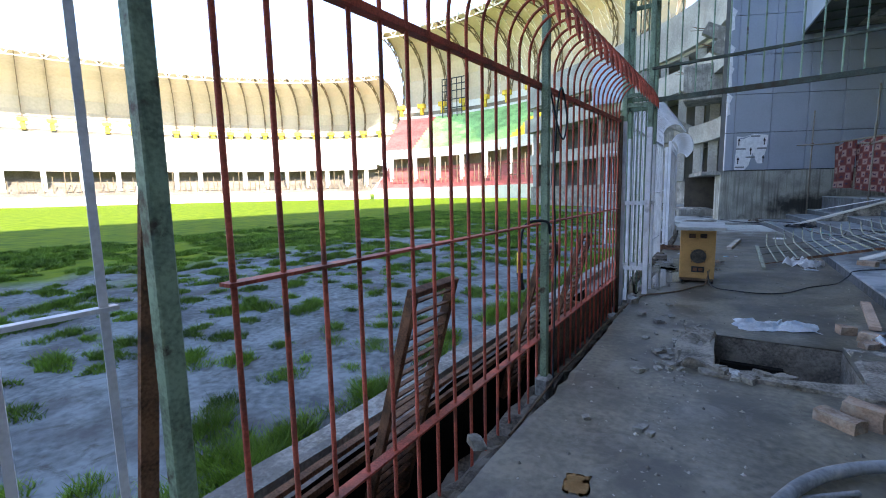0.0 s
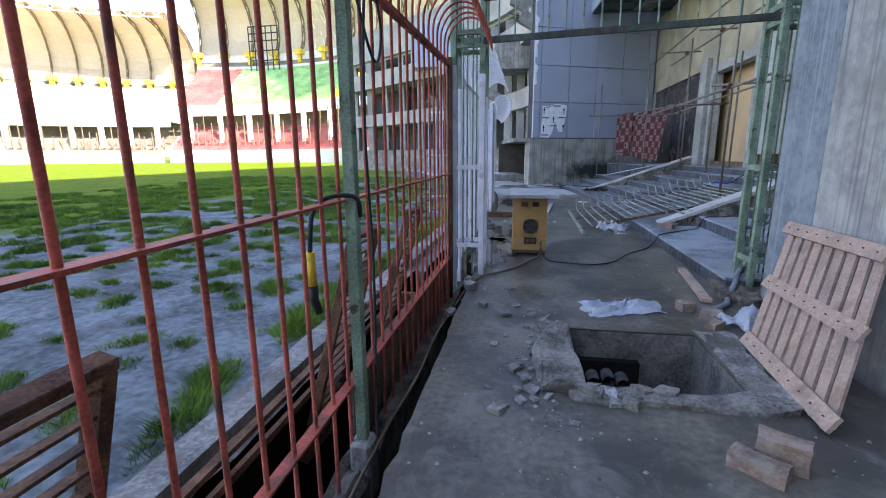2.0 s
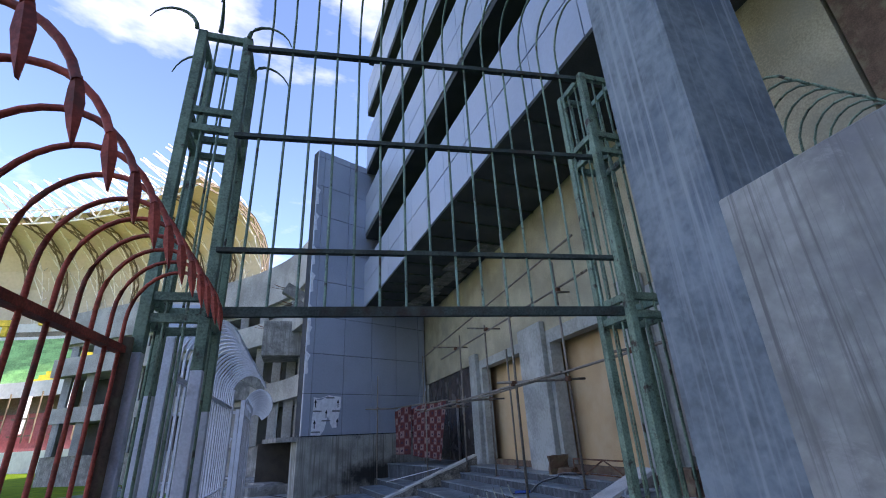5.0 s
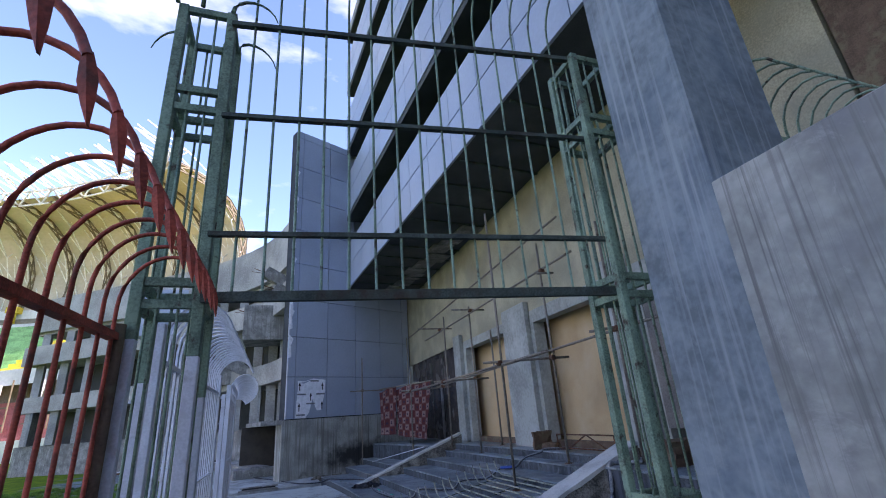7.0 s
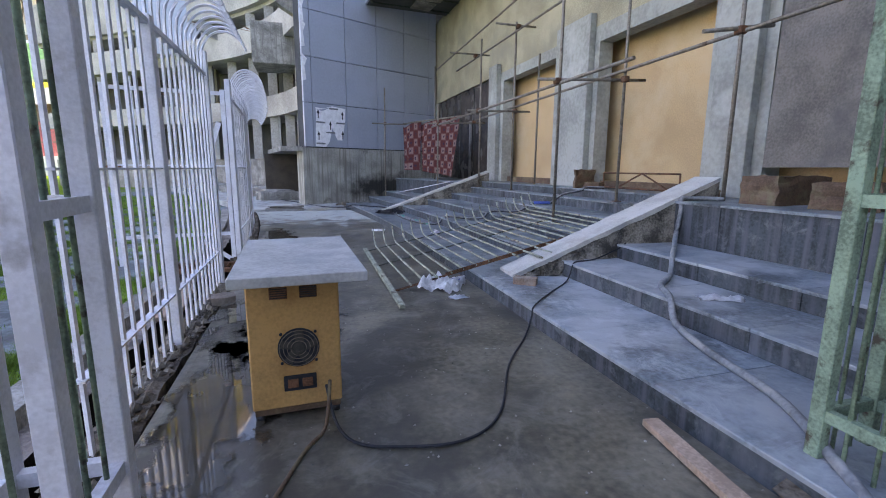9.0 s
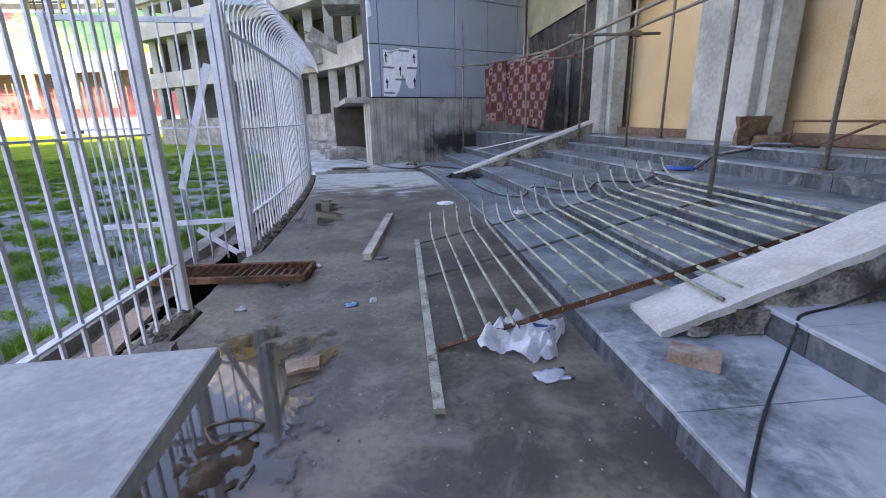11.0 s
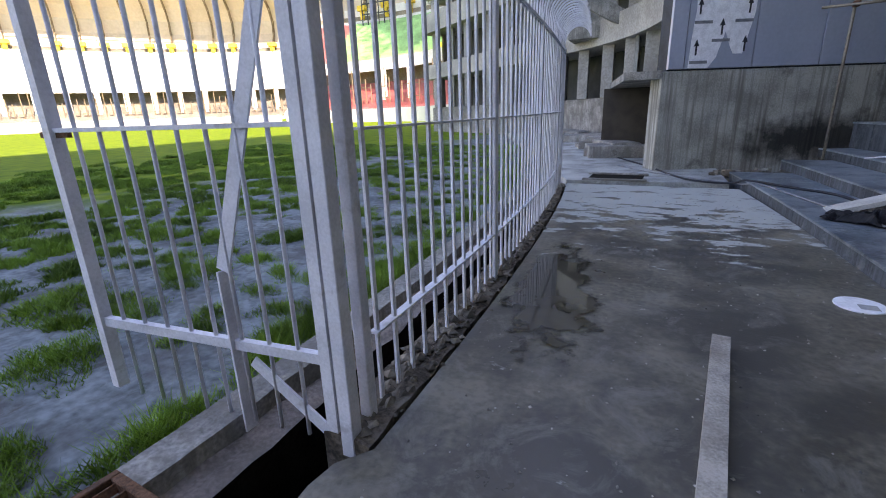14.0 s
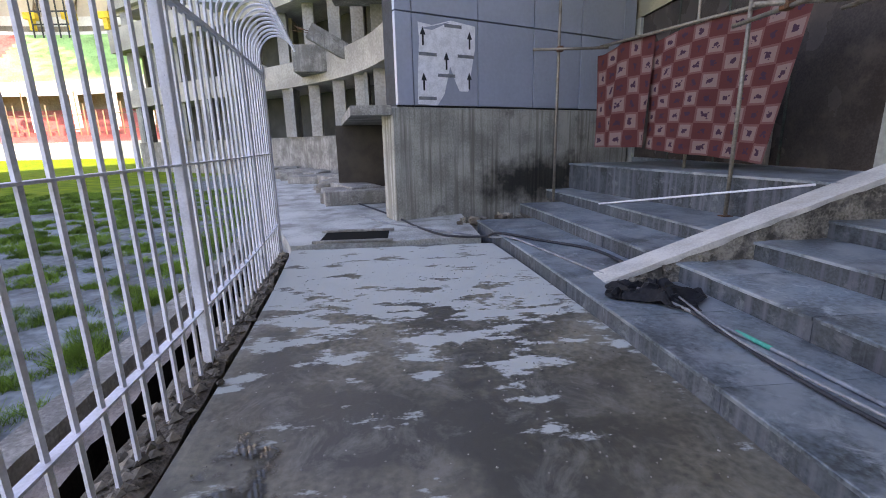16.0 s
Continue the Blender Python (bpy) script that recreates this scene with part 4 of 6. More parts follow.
def fence_run(name, label, material, y0, y1, gap, xf, z_low, z_top, rails, bar_r, rail_w, posts=(), post_mat=None, curl=True, tips=False, droop=0.0):
    f = thing(name, label, "fence")
    n = round((y1 - y0) / gap)
    for i in range(n + 1):
        y = y0 + (y1 - y0) * i / n
        x = xf(y) + 0.004 * nz(y, 1, 0, 9)
        bm = bmesh.new()
        if curl:
            pts = arc_bar(x, y, z_low + 0.02 * nz(0, y, 2, 7), z_top + 0.15 - droop * (y1 - y))
            tube(bm, pts, *((bar_r * 1.2, 4) if material is M_WHITE else (bar_r, 7)))
            if tips:
                p, q = Vector(pts[-2]), Vector(pts[-1])
                d = ((q - p).normalized() * 0.7 + Vector((0, 0, -1))).normalized()
                sv = d.cross(Vector((0, 1, 0))).normalized()
                leafpts = [(-0.01, 0.010), (0.025, 0.015), (0.06, 0.018), (0.11, 0.012), (0.16, 0.002)]
                rings = []
                for o, hw in leafpts:  # flattened spear leaf
                    c0 = q + d * o
                    rings.append([bm.verts.new(c0 + sv * a * hw + Vector((0, b * 0.007, 0))) for a, b in ((-1, 0), (0, -1), (1, 0), (0, 1))])
                for ra, rb in zip(rings, rings[1:]):
                    for k in range(4):
                        bm.faces.new((ra[k], ra[(k + 1) % 4], rb[(k + 1) % 4], rb[k]))
        else:
            tube(bm, [(x, y, z_low), (x, y, z_top)], bar_r, 7)
        part("bar", bm, material, f)
    for z in rails:
        seg = max(1, round((y1 - y0) / 0.8))
        yl = [y0 - 0.03 + (y1 - y0 + 0.06) * i / seg for i in range(seg + 1)]
        part("rail", sweep_rail([(xf(v), v, z - (droop * (y1 - v) if z > 2 else 0)) for v in yl], rail_w, 0.012 if z < z_top - 0.2 else 0.035), material, f)
    for y, zb, zt, w in posts:
        part("post", bx(xf(y) - w / 2, y - w / 2, zb, xf(y) + w / 2, y + w / 2, zt, 0.004), post_mat or material, f)
    return f


FX = -1.08
straight = lambda y: FX
curved = lambda y: FX + 0.005 + bend(y)
fence_run("red_fence", "red-oxide steel bar fence with curled spear tops, chipped", M_RED, 0.28, 5.98, 0.19, straight, -0.32, 2.35, (0.22, 1.18, 2.35), 0.0105, 0.055, tips=True, droop=0.03)
fence_run("white_fence", "white-painted steel bar fence behind the walker", M_WHITE, -4.45, -0.07, 0.21, straight, -0.32, 2.35, (0.22, 1.18, 2.35), 0.0115, 0.03)
fence_run("white_fence", "white-painted steel bar fence with curled tops", M_WHITE, 7.1, 10.42, 0.166, curved, -0.02, 2.35, (0.40, 1.35, 2.35), 0.0115, 0.05, posts=((6.9, -0.1, 2.6, 0.08), (8.6, -0.1, 2.4, 0.07), (10.52, -0.1, 2.6, 0.072)))
fence_run("white_fence", "white-painted steel bar fence curving along the pitch", M_WHITE, 12.45, 19.75, 0.165, curved, 0.0, 2.35, (0.40, 1.35, 2.35), 0.0115, 0.05, posts=((12.18, -0.1, 2.6, 0.07), (12.33, -0.1, 2.6, 0.06), (14.35, -0.05, 2.45, 0.06), (16.45, -0.05, 2.45, 0.06), (18.5, -0.05, 2.45, 0.06), (19.8, -0.05, 2.45, 0.06)))
up_f = thing("stand_fence", "green steel fence with curled tops on the stand behind the wall", "fence")
for k in range(15):
    x = 2.95 + 0.17 * k
    pts = [(x, 5.25, 2.75), (x, 5.25, 3.85)]
    for q in range(1, 8):
        a = math.pi * 0.85 * q / 7
        pts.append((x, 5.25 - 0.25 * (1 - math.cos(a)), 3.85 + 0.3 * math.sin(a)))
    part("bar", bar(pts, 0.0105, 6), M_GREEN, up_f)
for z in (3.0, 3.75):
    part("rail", beams([((2.9, 5.25, z), (5.4, 5.25, z))], 0.03, 0.04), M_GREEN, up_f)
part("post", bx(2.92, 5.2, 2.75, 2.99, 5.3, 3.95, 0.004), M_RUST_POST, up_f)

# ---- green gateway across the passage ----
M_BOX = mat("orange_plywood", (0.47, 0.275, 0.11), 0.55, scale=3, fine=60, dark=0.8, light=1.15, stain=(0.30, 0.15, 0.05), stain_scale=2.5, stain_at=(0.55, 0.75), bump=0.05)
M_LID = mat("grey_board", (0.42, 0.43, 0.42), 0.7, scale=4, fine=50, dark=0.8, light=1.15, stain=(0.30, 0.32, 0.33), stain_scale=3, bump=0.06)
M_WOOD = mat("weathered_timber", (0.33, 0.25, 0.17), 0.8, scale=5, fine=70, dark=0.6, light=1.25, stain=(0.20, 0.15, 0.10), stain_scale=4, island=0.12, bump=0.2)
M_PALLET = mat("pinkish_pallet_wood", (0.43, 0.31, 0.235), 0.8, scale=4, fine=60, dark=0.7, light=1.2, stain=(0.25, 0.17, 0.12), stain_scale=4, island=0.12, bump=0.15)
M_BRICK = mat("fired_brick", (0.27, 0.19, 0.14), 0.9, scale=8, fine=60, dark=0.7, light=1.3, stain=(0.38, 0.34, 0.29), stain_scale=6, bump=0.3)
M_BLACK = mat("black_rubber", (0.03, 0.032, 0.038), 0.5, scale=6, bump=0.05)
M_HOSE = mat("grey_hose", (0.20, 0.215, 0.23), 0.55, scale=6, stain=(0.32, 0.32, 0.31), stain_scale=5, bump=0.05)
M_GREYWOOD = mat("bleached_timber", (0.40, 0.37, 0.32), 0.85, scale=5, fine=70, dark=0.6, light=1.2, stain=(0.24, 0.21, 0.17), stain_scale=4, bump=0.25)
M_PLASTIC = mat("white_plastic", (0.78, 0.81, 0.84), 0.4, scale=6, dark=0.85, light=1.1, stain=(0.45, 0.60, 0.72), stain_scale=7, bump=0.15)
M_BAG = mat("white_bag", (0.86, 0.87, 0.89), 0.45, scale=8, dark=0.85, light=1.08, bump=0.1)
M_WRAP = mat("sky_blue_wrapper", (0.22, 0.46, 0.66), 0.4, scale=14, dark=0.7, light=1.5, stain=(0.75, 0.78, 0.8), stain_scale=16, bump=0.05)
M_BLUE = mat("blue_print", (0.06, 0.12, 0.42), 0.5, bump=0)


def water_material():
    """A film of muddy water that thins out to a broken edge."""
    m = mat("standing_water", (0.06, 0.052, 0.04), 0.04, scale=2, fine=6, dark=0.8, light=1.2, rough_var=0.02, spec=0.5, bump=0)
    nt = m.node_tree
    N, L = nt.nodes, nt.links
    depth = N.new("ShaderNodeAttribute")
    depth.attribute_name = "depth"
    geo = N.new("ShaderNodeNewGeometry")
    n = N.new("ShaderNodeTexNoise")
    n.inputs["Scale"].default_value, n.inputs["Detail"].default_value, n.inputs["Roughness"].default_value = 4.5, 8, 0.6
    L.new(geo.outputs["Position"], n.inputs["Vector"])
    k = N.new("ShaderNodeMath")
    k.operation = "MULTIPLY_ADD"
    L.new(n.outputs["Fac"], k.inputs[0])
    k.inputs[1].default_value = 1.6
    L.new(depth.outputs["Fac"], k.inputs[2])
    mr = N.new("ShaderNodeMapRange")
    mr.inputs["From Min"].default_value, mr.inputs["From Max"].default_value = 0.95, 1.12
    L.new(k.outputs[0], mr.inputs["Value"])
    clear = N.new("ShaderNodeBsdfTransparent")
    mx = N.new("ShaderNodeMixShader")
    L.new(mr.outputs["Result"], mx.inputs[0])
    L.new(clear.outputs[0], mx.inputs[1])
    L.new(N["Principled BSDF"].outputs[0], mx.inputs[2])
    L.new(mx.outputs[0], N["Material Output"].inputs["Surface"])
    return m


M_WATER = water_material()
M_RAMP = mat("whitish_cement_slab", (0.48, 0.475, 0.44), 0.9, scale=3, fine=50, dark=0.8, light=1.12, stain=(0.36, 0.33, 0.29), stain_scale=2.5, stain_at=(0.56, 0.75), bump=0.25)

gate = thing("steel_gateway", "tall green steel gateway with barred overpanel and lattice legs", "gateway")
GY, LZ = 6.1, 2.58
L0, L1 = -0.66, 2.13


def lattice_leg(x0, y0, x1, y1, ztop, zpaint):
    for i, (x, y) in enumerate(((x0, y0), (x1, y0), (x0, y1), (x1, y1))):
        if zpaint:
            part("leg", bx(x - 0.032, y - 0.032, -0.2, x + 0.032, y + 0.032, zpaint - 0.1 * i, 0.004), M_WHITE, gate, "lower leg painted white")
            part("leg", bx(x - 0.032, y - 0.032, zpaint - 0.1 * i, x + 0.032, y + 0.032, ztop, 0.004), M_GREEN, gate)
        else:
            part("leg", bx(x - 0.029, y - 0.029, -0.1, x + 0.029, y + 0.029, ztop, 0.004), M_GREEN, gate)
    lz = [0.35, 1.25, 2.55, 2.68, 3.9, 4.05, ztop - 0.03]
    for z in lz:
        low = bool(zpaint) and z < 2.0
        for a, b in (((x0, y0), (x1, y0)), ((x1, y0), (x1, y1)), ((x1, y1), (x0, y1)), ((x0, y1), (x0, y0))):
            part("cross_bar", beams([((*a, z), (*b, z))], 0.04, 0.05), M_WHITE if low else M_GREEN, gate)
    for (xa, ya, xb, yb) in ((x0, y0, x1, y0), (x1, y0, x1, y1), (x1, y1, x0, y1), (x0, y1, x0, y0)):
        for f in (0.33, 0.67):
            x, y = xa + (xb - xa) * f, ya + (yb - ya) * f
            part("leg_bar", bar([(x, y, 0.0 if zpaint else 0.06), (x, y, ztop - 0.05)], 0.0085, 6), M_WHITE if zpaint and zpaint > 3 else M_GREEN, gate)


lattice_leg(-1.03, 6.10, -0.71, 6.46, 4.78, 2.35)
lattice_leg(2.0, 5.70, 2.32, 6.02, 4.68, 0)
LY = 6.06  # plane of the left end; the panel runs slightly skew to the passage
RY = 5.74


def gate_y(x):
    return LY + (RY - LY) * (x + 0.70) / 2.70


# rails seen from below, their shade painted in
for z, w in ((LZ, 0.06), (2.98, 0.03), (3.85, 0.03), (4.66, 0.035)):
    part("rail", beams([((-0.70, LY, z), (2.0, RY, z))], 0.04, w), M_RAIL_PAINT_SHADE, gate, "weathered green rail, darkened by colour for its shade")
for i in range(15):
    x = -0.54 + 0.169 * i
    y = gate_y(x)
    bm = bmesh.new()
    pts = [(x, y, LZ), (x, y, 4.88)]
    for k in range(1, 8):
        a = math.pi * 0.62 * k / 7
        pts.append((x, y - 0.26 * (1 - math.cos(a)), 4.88 + 0.34 * math.sin(a)))
    tube(bm, pts, 0.009, 6)
    part("bar", bm, M_GREEN, gate)
for x, y, dx, dy in ((-1.06, 6.03, -0.3, -0.05), (-1.06, 6.43, -0.28, 0.1), (-0.70, 6.03, 0.32, 0.0), (-0.70, 6.43, 0.3, 0.1), (-0.9, 6.03, 0.05, -0.3), (-0.8, 6.43, -0.02, 0.3)):
    pts = []
    for k in range(9):
        a = math.pi * 0.9 * k / 8
        f = 0.5 * (1 - math.cos(a))
        pts.append((x + dx * f, y + dy * f, 4.74 + 0.17 * math.sin(a) - 0.07 * k / 8))
    part("spike", bar(pts, 0.017, 7, tip=0.004), M_GREEN, gate, "hooked spike")

M_MUD = mat("mud_stained_kerb", (0.15, 0.105, 0.075), 0.9, scale=3, fine=40, dark=0.45, light=1.4, stain=(0.06, 0.045, 0.035), stain_scale=3, bump=0.4)
tagged(part("fence_kerb", bx(FX - 0.075, 3.09, -0.9, FX - 0.035, 5.97, 0.19, 0.006), M_MUD), "mud-brown kerb board under the red fence", "kerb", kind="structure")
# loose posts of the red fence
def square_post(name, label, x, y, z0, z1, w, material):
    return tagged(part(name, bx(x - w / 2, y - w / 2, z0, x + w / 2, y + w / 2, z1, 0.005), material), label, "fence post")


p1 = square_post("fence_post", "green-painted square steel fence post, heavily chipped", FX + 0.03, 0.06, -0.32, 2.75, 0.056, M_GREEN)
p2 = square_post("fence_post", "green-painted square steel fence post on a concrete stub", FX + 0.05, 2.98, -0.2, 2.78, 0.058, M_GREEN)
pp = part("fence_pipe_post", bar([(FX + 0.01, 6.03, -0.35), (FX + 0.01, 6.03, 2.42)], 0.036, 12), M_RUST_POST)
tagged(pp, "brown rusted pipe post at the end of the red fence", "fence post")
br = part("fence_brace", beams([((FX - 0.12, -0.05, -0.3), (FX - 0.12, 0.14, 1.72))], 0.05, 0.02, (1, 0, 0)), M_RUST)
tagged(br, "rusty flat steel brace leaning against the green post", "brace")
sq = part("post_footing", bx(FX - 0.01, 2.91, -0.45, FX + 0.11, 3.05, -0.10, 0.02), M_CONC)
tagged(sq, "cracked concrete stub round a fence post", "footing")

# ---- open white gate leaf swung towards the pitch ----
leaf = thing("white_gate_leaf", "white-painted barred gate leaf standing open over the drain", "gate")
G0, G1 = Vector((-1.16, 12.17)), Vector((-2.58, 12.02))


def leaf_pt(f, z):
    p = G0.lerp(G1, f)
    return (p.x, p.y, z)


part("stile", beams([(leaf_pt(0, 0.02), leaf_pt(0, 2.45))], 0.06, 0.06, (1, 0, 0)), M_WHITE, leaf)
part("stile", beams([(leaf_pt(1, -0.02), leaf_pt(1, 2.45))], 0.06, 0.06, (1, 0, 0)), M_WHITE, leaf)
for z in (0.38, 1.38, 2.4):
    part("rail", beams([(leaf_pt(0, z), leaf_pt(1, z))], 0.035, 0.05 if z != 1.38 else 0.02), M_WHITE, leaf)
for i in range(1, 9):
    part("bar", bar([leaf_pt(i / 9, -0.05), leaf_pt(i / 9, 2.55)], 0.0105, 7), M_WHITE, leaf)
part("brace", beams([(leaf_pt(0.36, 0.75), leaf_pt(0.05, 2.0))], 0.012, 0.07), M_WHITE, leaf, "flat diagonal brace")
part("brace", beams([(leaf_pt(0.36, 0.75), leaf_pt(0.36, -0.1))], 0.012, 0.07), M_WHITE, leaf)
part("brace", beams([(leaf_pt(0.3, 0.3), leaf_pt(0.02, -0.02))], 0.012, 0.06), M_WHITE, leaf)
part("bolt", beams([(leaf_pt(0.92, 1.36), leaf_pt(1.06, 1.36))], 0.02, 0.03), M_RUST, leaf, "sliding bolt")

# ---- rusty drain gratings ----
def grating(w, l):
    """w across, l along x; frame of flat bar with angled slats."""
    g = thing("drain_grating", "rusty steel drain grating with angled slats", "grating", group="drain gratings")
    for a in ((0, 0, w, 0.035), (0, l - 0.035, w, l)):
        part("frame_side", bx(a[0], a[1], 0, a[2], a[3], 0.06, 0.004), M_RUST, g)
    for a in ((0, 0.036, 0.04, l - 0.036), (w - 0.04, 0.036, w, l - 0.036)):
        part("frame_side", bx(a[0], a[1], 0, a[2], a[3], 0.06, 0.004), M_RUST, g)
    n = round(l / 0.075)
    slat = None
    for i in range(1, n):
        y = l * i / n
        if slat is None:
            bm = bmesh.new()
            beam(bm, (0.041, 0, 0.034), (w - 0.041, 0, 0.034), 0.009, 0.038, (0, 0.35, 1))
            slat = part("slat", bm, M_RUST, g)
            slat.location = (0, y, 0)
        else:
            o = new("slat", slat.data)
            o.parent, o.location = g, (0, y, 0)
    return g


g1 = grating(0.44, 1.56)
g1.matrix_world = Matrix(((0.06, -1, 0, -0.25), (1, 0.06, 0, 11.03), (0, 0, 1, 0.012), (0, 0, 0, 1)))
tagged(g1, "rusty steel drain grating lying across the open drain")


def lean_grating(y0, yaw, top_z, dx):
    foot, head = Vector((-1.60, y0, -0.55)), Vector((-1.60 + dx, y0 + yaw, top_z))
    up = (head - foot).normalized()
    side_v = Vector((0.0, 1.0, 0)).normalized()
    side_v = (side_v - up * side_v.dot(up)).normalized()
    nn = side_v.cross(up)
    m = Matrix((side_v, up, nn)).transposed().to_4x4()
    m.translation = foot
    return copy_thing(g1, m)


for y0, yaw, tz, dx in ((1.30, 0.0, 0.90, 0.41), (3.28, 0.02, 0.97, 0.41), (4.45, 0.06, 0.92, 0.41)):
    tagged(lean_grating(y0, yaw, tz, dx), "rusty steel drain grating propped upright against the fence")
g5 = copy_thing(g1, Matrix(((0.0, -1, 0, -1.20), (1, 0.0, 0, 4.9), (0, 0, 1, -0.08), (0, 0, 0, 1))) @ Matrix.Diagonal((1, 0.52, 1, 1)))
tagged(g5, "rusty steel drain grating laid flat over the drain")

# ---- cabinet with a fan ----
cab = thing("fan_cabinet", "orange plywood cabinet with fan grille and grey board top", "cabinet", pose(-0.16, 7.55, 0.0, 0, 0, 2))
part("body", bx(-0.235, -0.335, 0.07, 0.235, 0.335, 0.80, 0.008), M_BOX, cab)
part("bottom_rail", bx(-0.225, -0.325, 0.035, 0.225, 0.325, 0.069), M_RUST_POST, cab)
part("lid", bx(-0.28, -0.62, 0.822, 0.35, 0.56, 0.872, 0.004), M_LID, cab, "thick grey board used as lid")
part("lid_batten", bx(-0.235, -0.335, 0.801, 0.235, 0.335, 0.821), M_RUST_POST, cab)
for sx in (-0.2, 0.2):
    for sy in (-0.3, 0.3):
        part("foot", bar([(sx, sy, 0.0), (sx, sy, 0.036)], 0.025, 10), M_BLACK, cab)
for sx in (-0.075, 0.075):
    v = part("vent", bx(sx - 0.045, -0.345, 0.685, sx + 0.045, -0.336, 0.75, 0.003), M_RUST, cab, "dark louvred vent")
    for k in range(5):
        part("louvre", bx(sx - 0.04, -0.349, 0.692 + 0.012 * k, sx + 0.04, -0.345, 0.696 + 0.012 * k), M_BLACK, v)
M_BLADE = mat("dusty_black_plastic", (0.075, 0.07, 0.062), 0.6, scale=8, bump=0)
fan = part("fan_housing", bar([(0.015, -0.334, 0.41), (0.015, -0.342, 0.41)], 0.108, 28), M_BLACK, cab, "black round fan opening")
for k in range(5):
    rr = 0.02 + 0.02 * k
    pts = [(0.015 + rr * math.cos(a), -0.349, 0.41 + rr * math.sin(a)) for a in (2 * math.pi * i / 20 for i in range(21))]
    part("guard_ring", bar(pts, 0.0022, 5), M_TUBE, fan)
for k in range(5):
    a = 2 * math.pi * k / 5
    bm = bmesh.new()
    beam(bm, (0.015 + 0.025 * math.cos(a), -0.345, 0.41 + 0.025 * math.sin(a)), (0.015 + 0.095 * math.cos(a + 0.3), -0.345, 0.41 + 0.095 * math.sin(a + 0.3)), 0.045, 0.003, (0, -1, 0.3))
    part("fan_blade", bm, M_BLADE, fan)
part("fan_hub", bar([(0.015, -0.343, 0.41), (0.015, -0.351, 0.41)], 0.03, 14), M_BLADE, fan)
for k in range(4):
    a = math.pi / 4 + k * math.pi / 2
    part("screw", bar([(0.015 + 0.125 * math.cos(a), -0.334, 0.41 + 0.115 * math.sin(a)), (0.015 + 0.125 * math.cos(a), -0.343, 0.41 + 0.115 * math.sin(a))], 0.008, 8), M_BLACK, cab)
sock = part("socket_plate", bx(-0.07, -0.343, 0.165, 0.10, -0.335, 0.255, 0.004), M_BLACK, cab, "dark socket panel")
part("socket", bx(-0.05, -0.350, 0.185, 0.005, -0.343, 0.235, 0.003), M_RUST, sock)
part("socket", bx(0.025, -0.350, 0.185, 0.08, -0.343, 0.235, 0.003), M_RUST, sock)

# ---- cables and hoses ----
def smooth(pts, n=6):
    pts = [Vector(p) for p in pts]
    out = []
    for i in range(len(pts) - 1):
        p0, p1, p2, p3 = pts[max(i - 1, 0)], pts[i], pts[i + 1], pts[min(i + 2, len(pts) - 1)]
        for k in range(n):
            t = k / n
            out.append(0.5 * (2 * p1 + (p2 - p0) * t + (2 * p0 - 5 * p1 + 4 * p2 - p3) * t * t + (3 * p1 - p0 - 3 * p2 + p3) * t ** 3))
    return out + [pts[-1]]


def cable(name, label, pts, r, material, sides=7):
    return tagged(part(name, bar(smooth(pts), r, sides), material), label, name.split("_")[-1])


cable("power_cable", "dark power cable trailing over the floor and steps", [(0.0, 7.16, 0.2), (0.04, 7.0, 0.06), (0.12, 6.88, 0.012), (0.29, 6.79, 0.012), (0.64, 6.74, 0.012), (0.93, 6.93, 0.012), (1.25, 7.5, 0.012), (1.6, 7.95, 0.012), (1.76, 8.15, 0.1), (1.84, 8.25, 0.165), (2.2, 8.6, 0.165), (2.6, 8.95, 0.17), (2.70, 9.02, 0.3), (2.8, 9.1, 0.34), (3.1, 9.18, 0.34), (3.4, 9.17, 0.45), (3.5, 9.17, 0.51)], 0.0085, M_BLACK)
cable("floor_cable", "brownish cable running from the cabinet along the fence", [(0.02, 7.17, 0.22), (0.0, 7.05, 0.1), (-0.03, 7.0, 0.02), (-0.12, 6.87, 0.012), (-0.3, 6.45, 0.012), (-0.52, 6.15, 0.012), (-0.66, 5.95, 0.02), (-0.78, 5.6, 0.0), (-0.86, 5.0, -0.05), (-0.9, 4.3, -0.06), (-0.88, 3.6, -0.05), (-0.93, 3.1, -0.1), (-0.98, 2.7, -0.2), (-1.0, 2.2, -0.25)], 0.010, M_RUST_POST)
cable("grey_hose", "grey plastic hose snaking from the steps to the floor", [(1.35, 5.0, 0.03), (1.62, 5.25, 0.03), (1.74, 5.50, 0.03), (1.86, 5.68, 0.12), (2.0, 5.95, 0.182), (2.28, 6.4, 0.182), (2.45, 7.0, 0.182), (2.62, 7.45, 0.2), (2.74, 7.65, 0.34), (2.92, 7.95, 0.357), (3.25, 8.2, 0.37), (3.45, 8.4, 0.5), (3.8, 8.75, 0.53), (4.05, 9.0, 0.62), (4.14, 9.05, 0.9), (4.18, 9.1, 1.02), (4.35, 9.12, 1.03), (4.6, 8.9, 1.03)], 0.026, M_HOSE, 10)
cable("steps_hose", "thin dark hose with green stretches lying along the first step", [(2.42, 14.0, 0.17), (2.36, 14.8, 0.17), (2.3, 15.6, 0.17), (2.2, 16.3, 0.17), (2.08, 16.9, 0.175), (1.95, 17.4, 0.18), (1.7, 18.5, 0.17), (1.45, 19.4, 0.17), (1.3, 19.75, 0.1), (0.9, 20.2, 0.075), (0.2, 20.9, 0.075), (-0.3, 21.4, 0.075), (-0.9, 22.4, 0.075)], 0.014, M_HOSE)
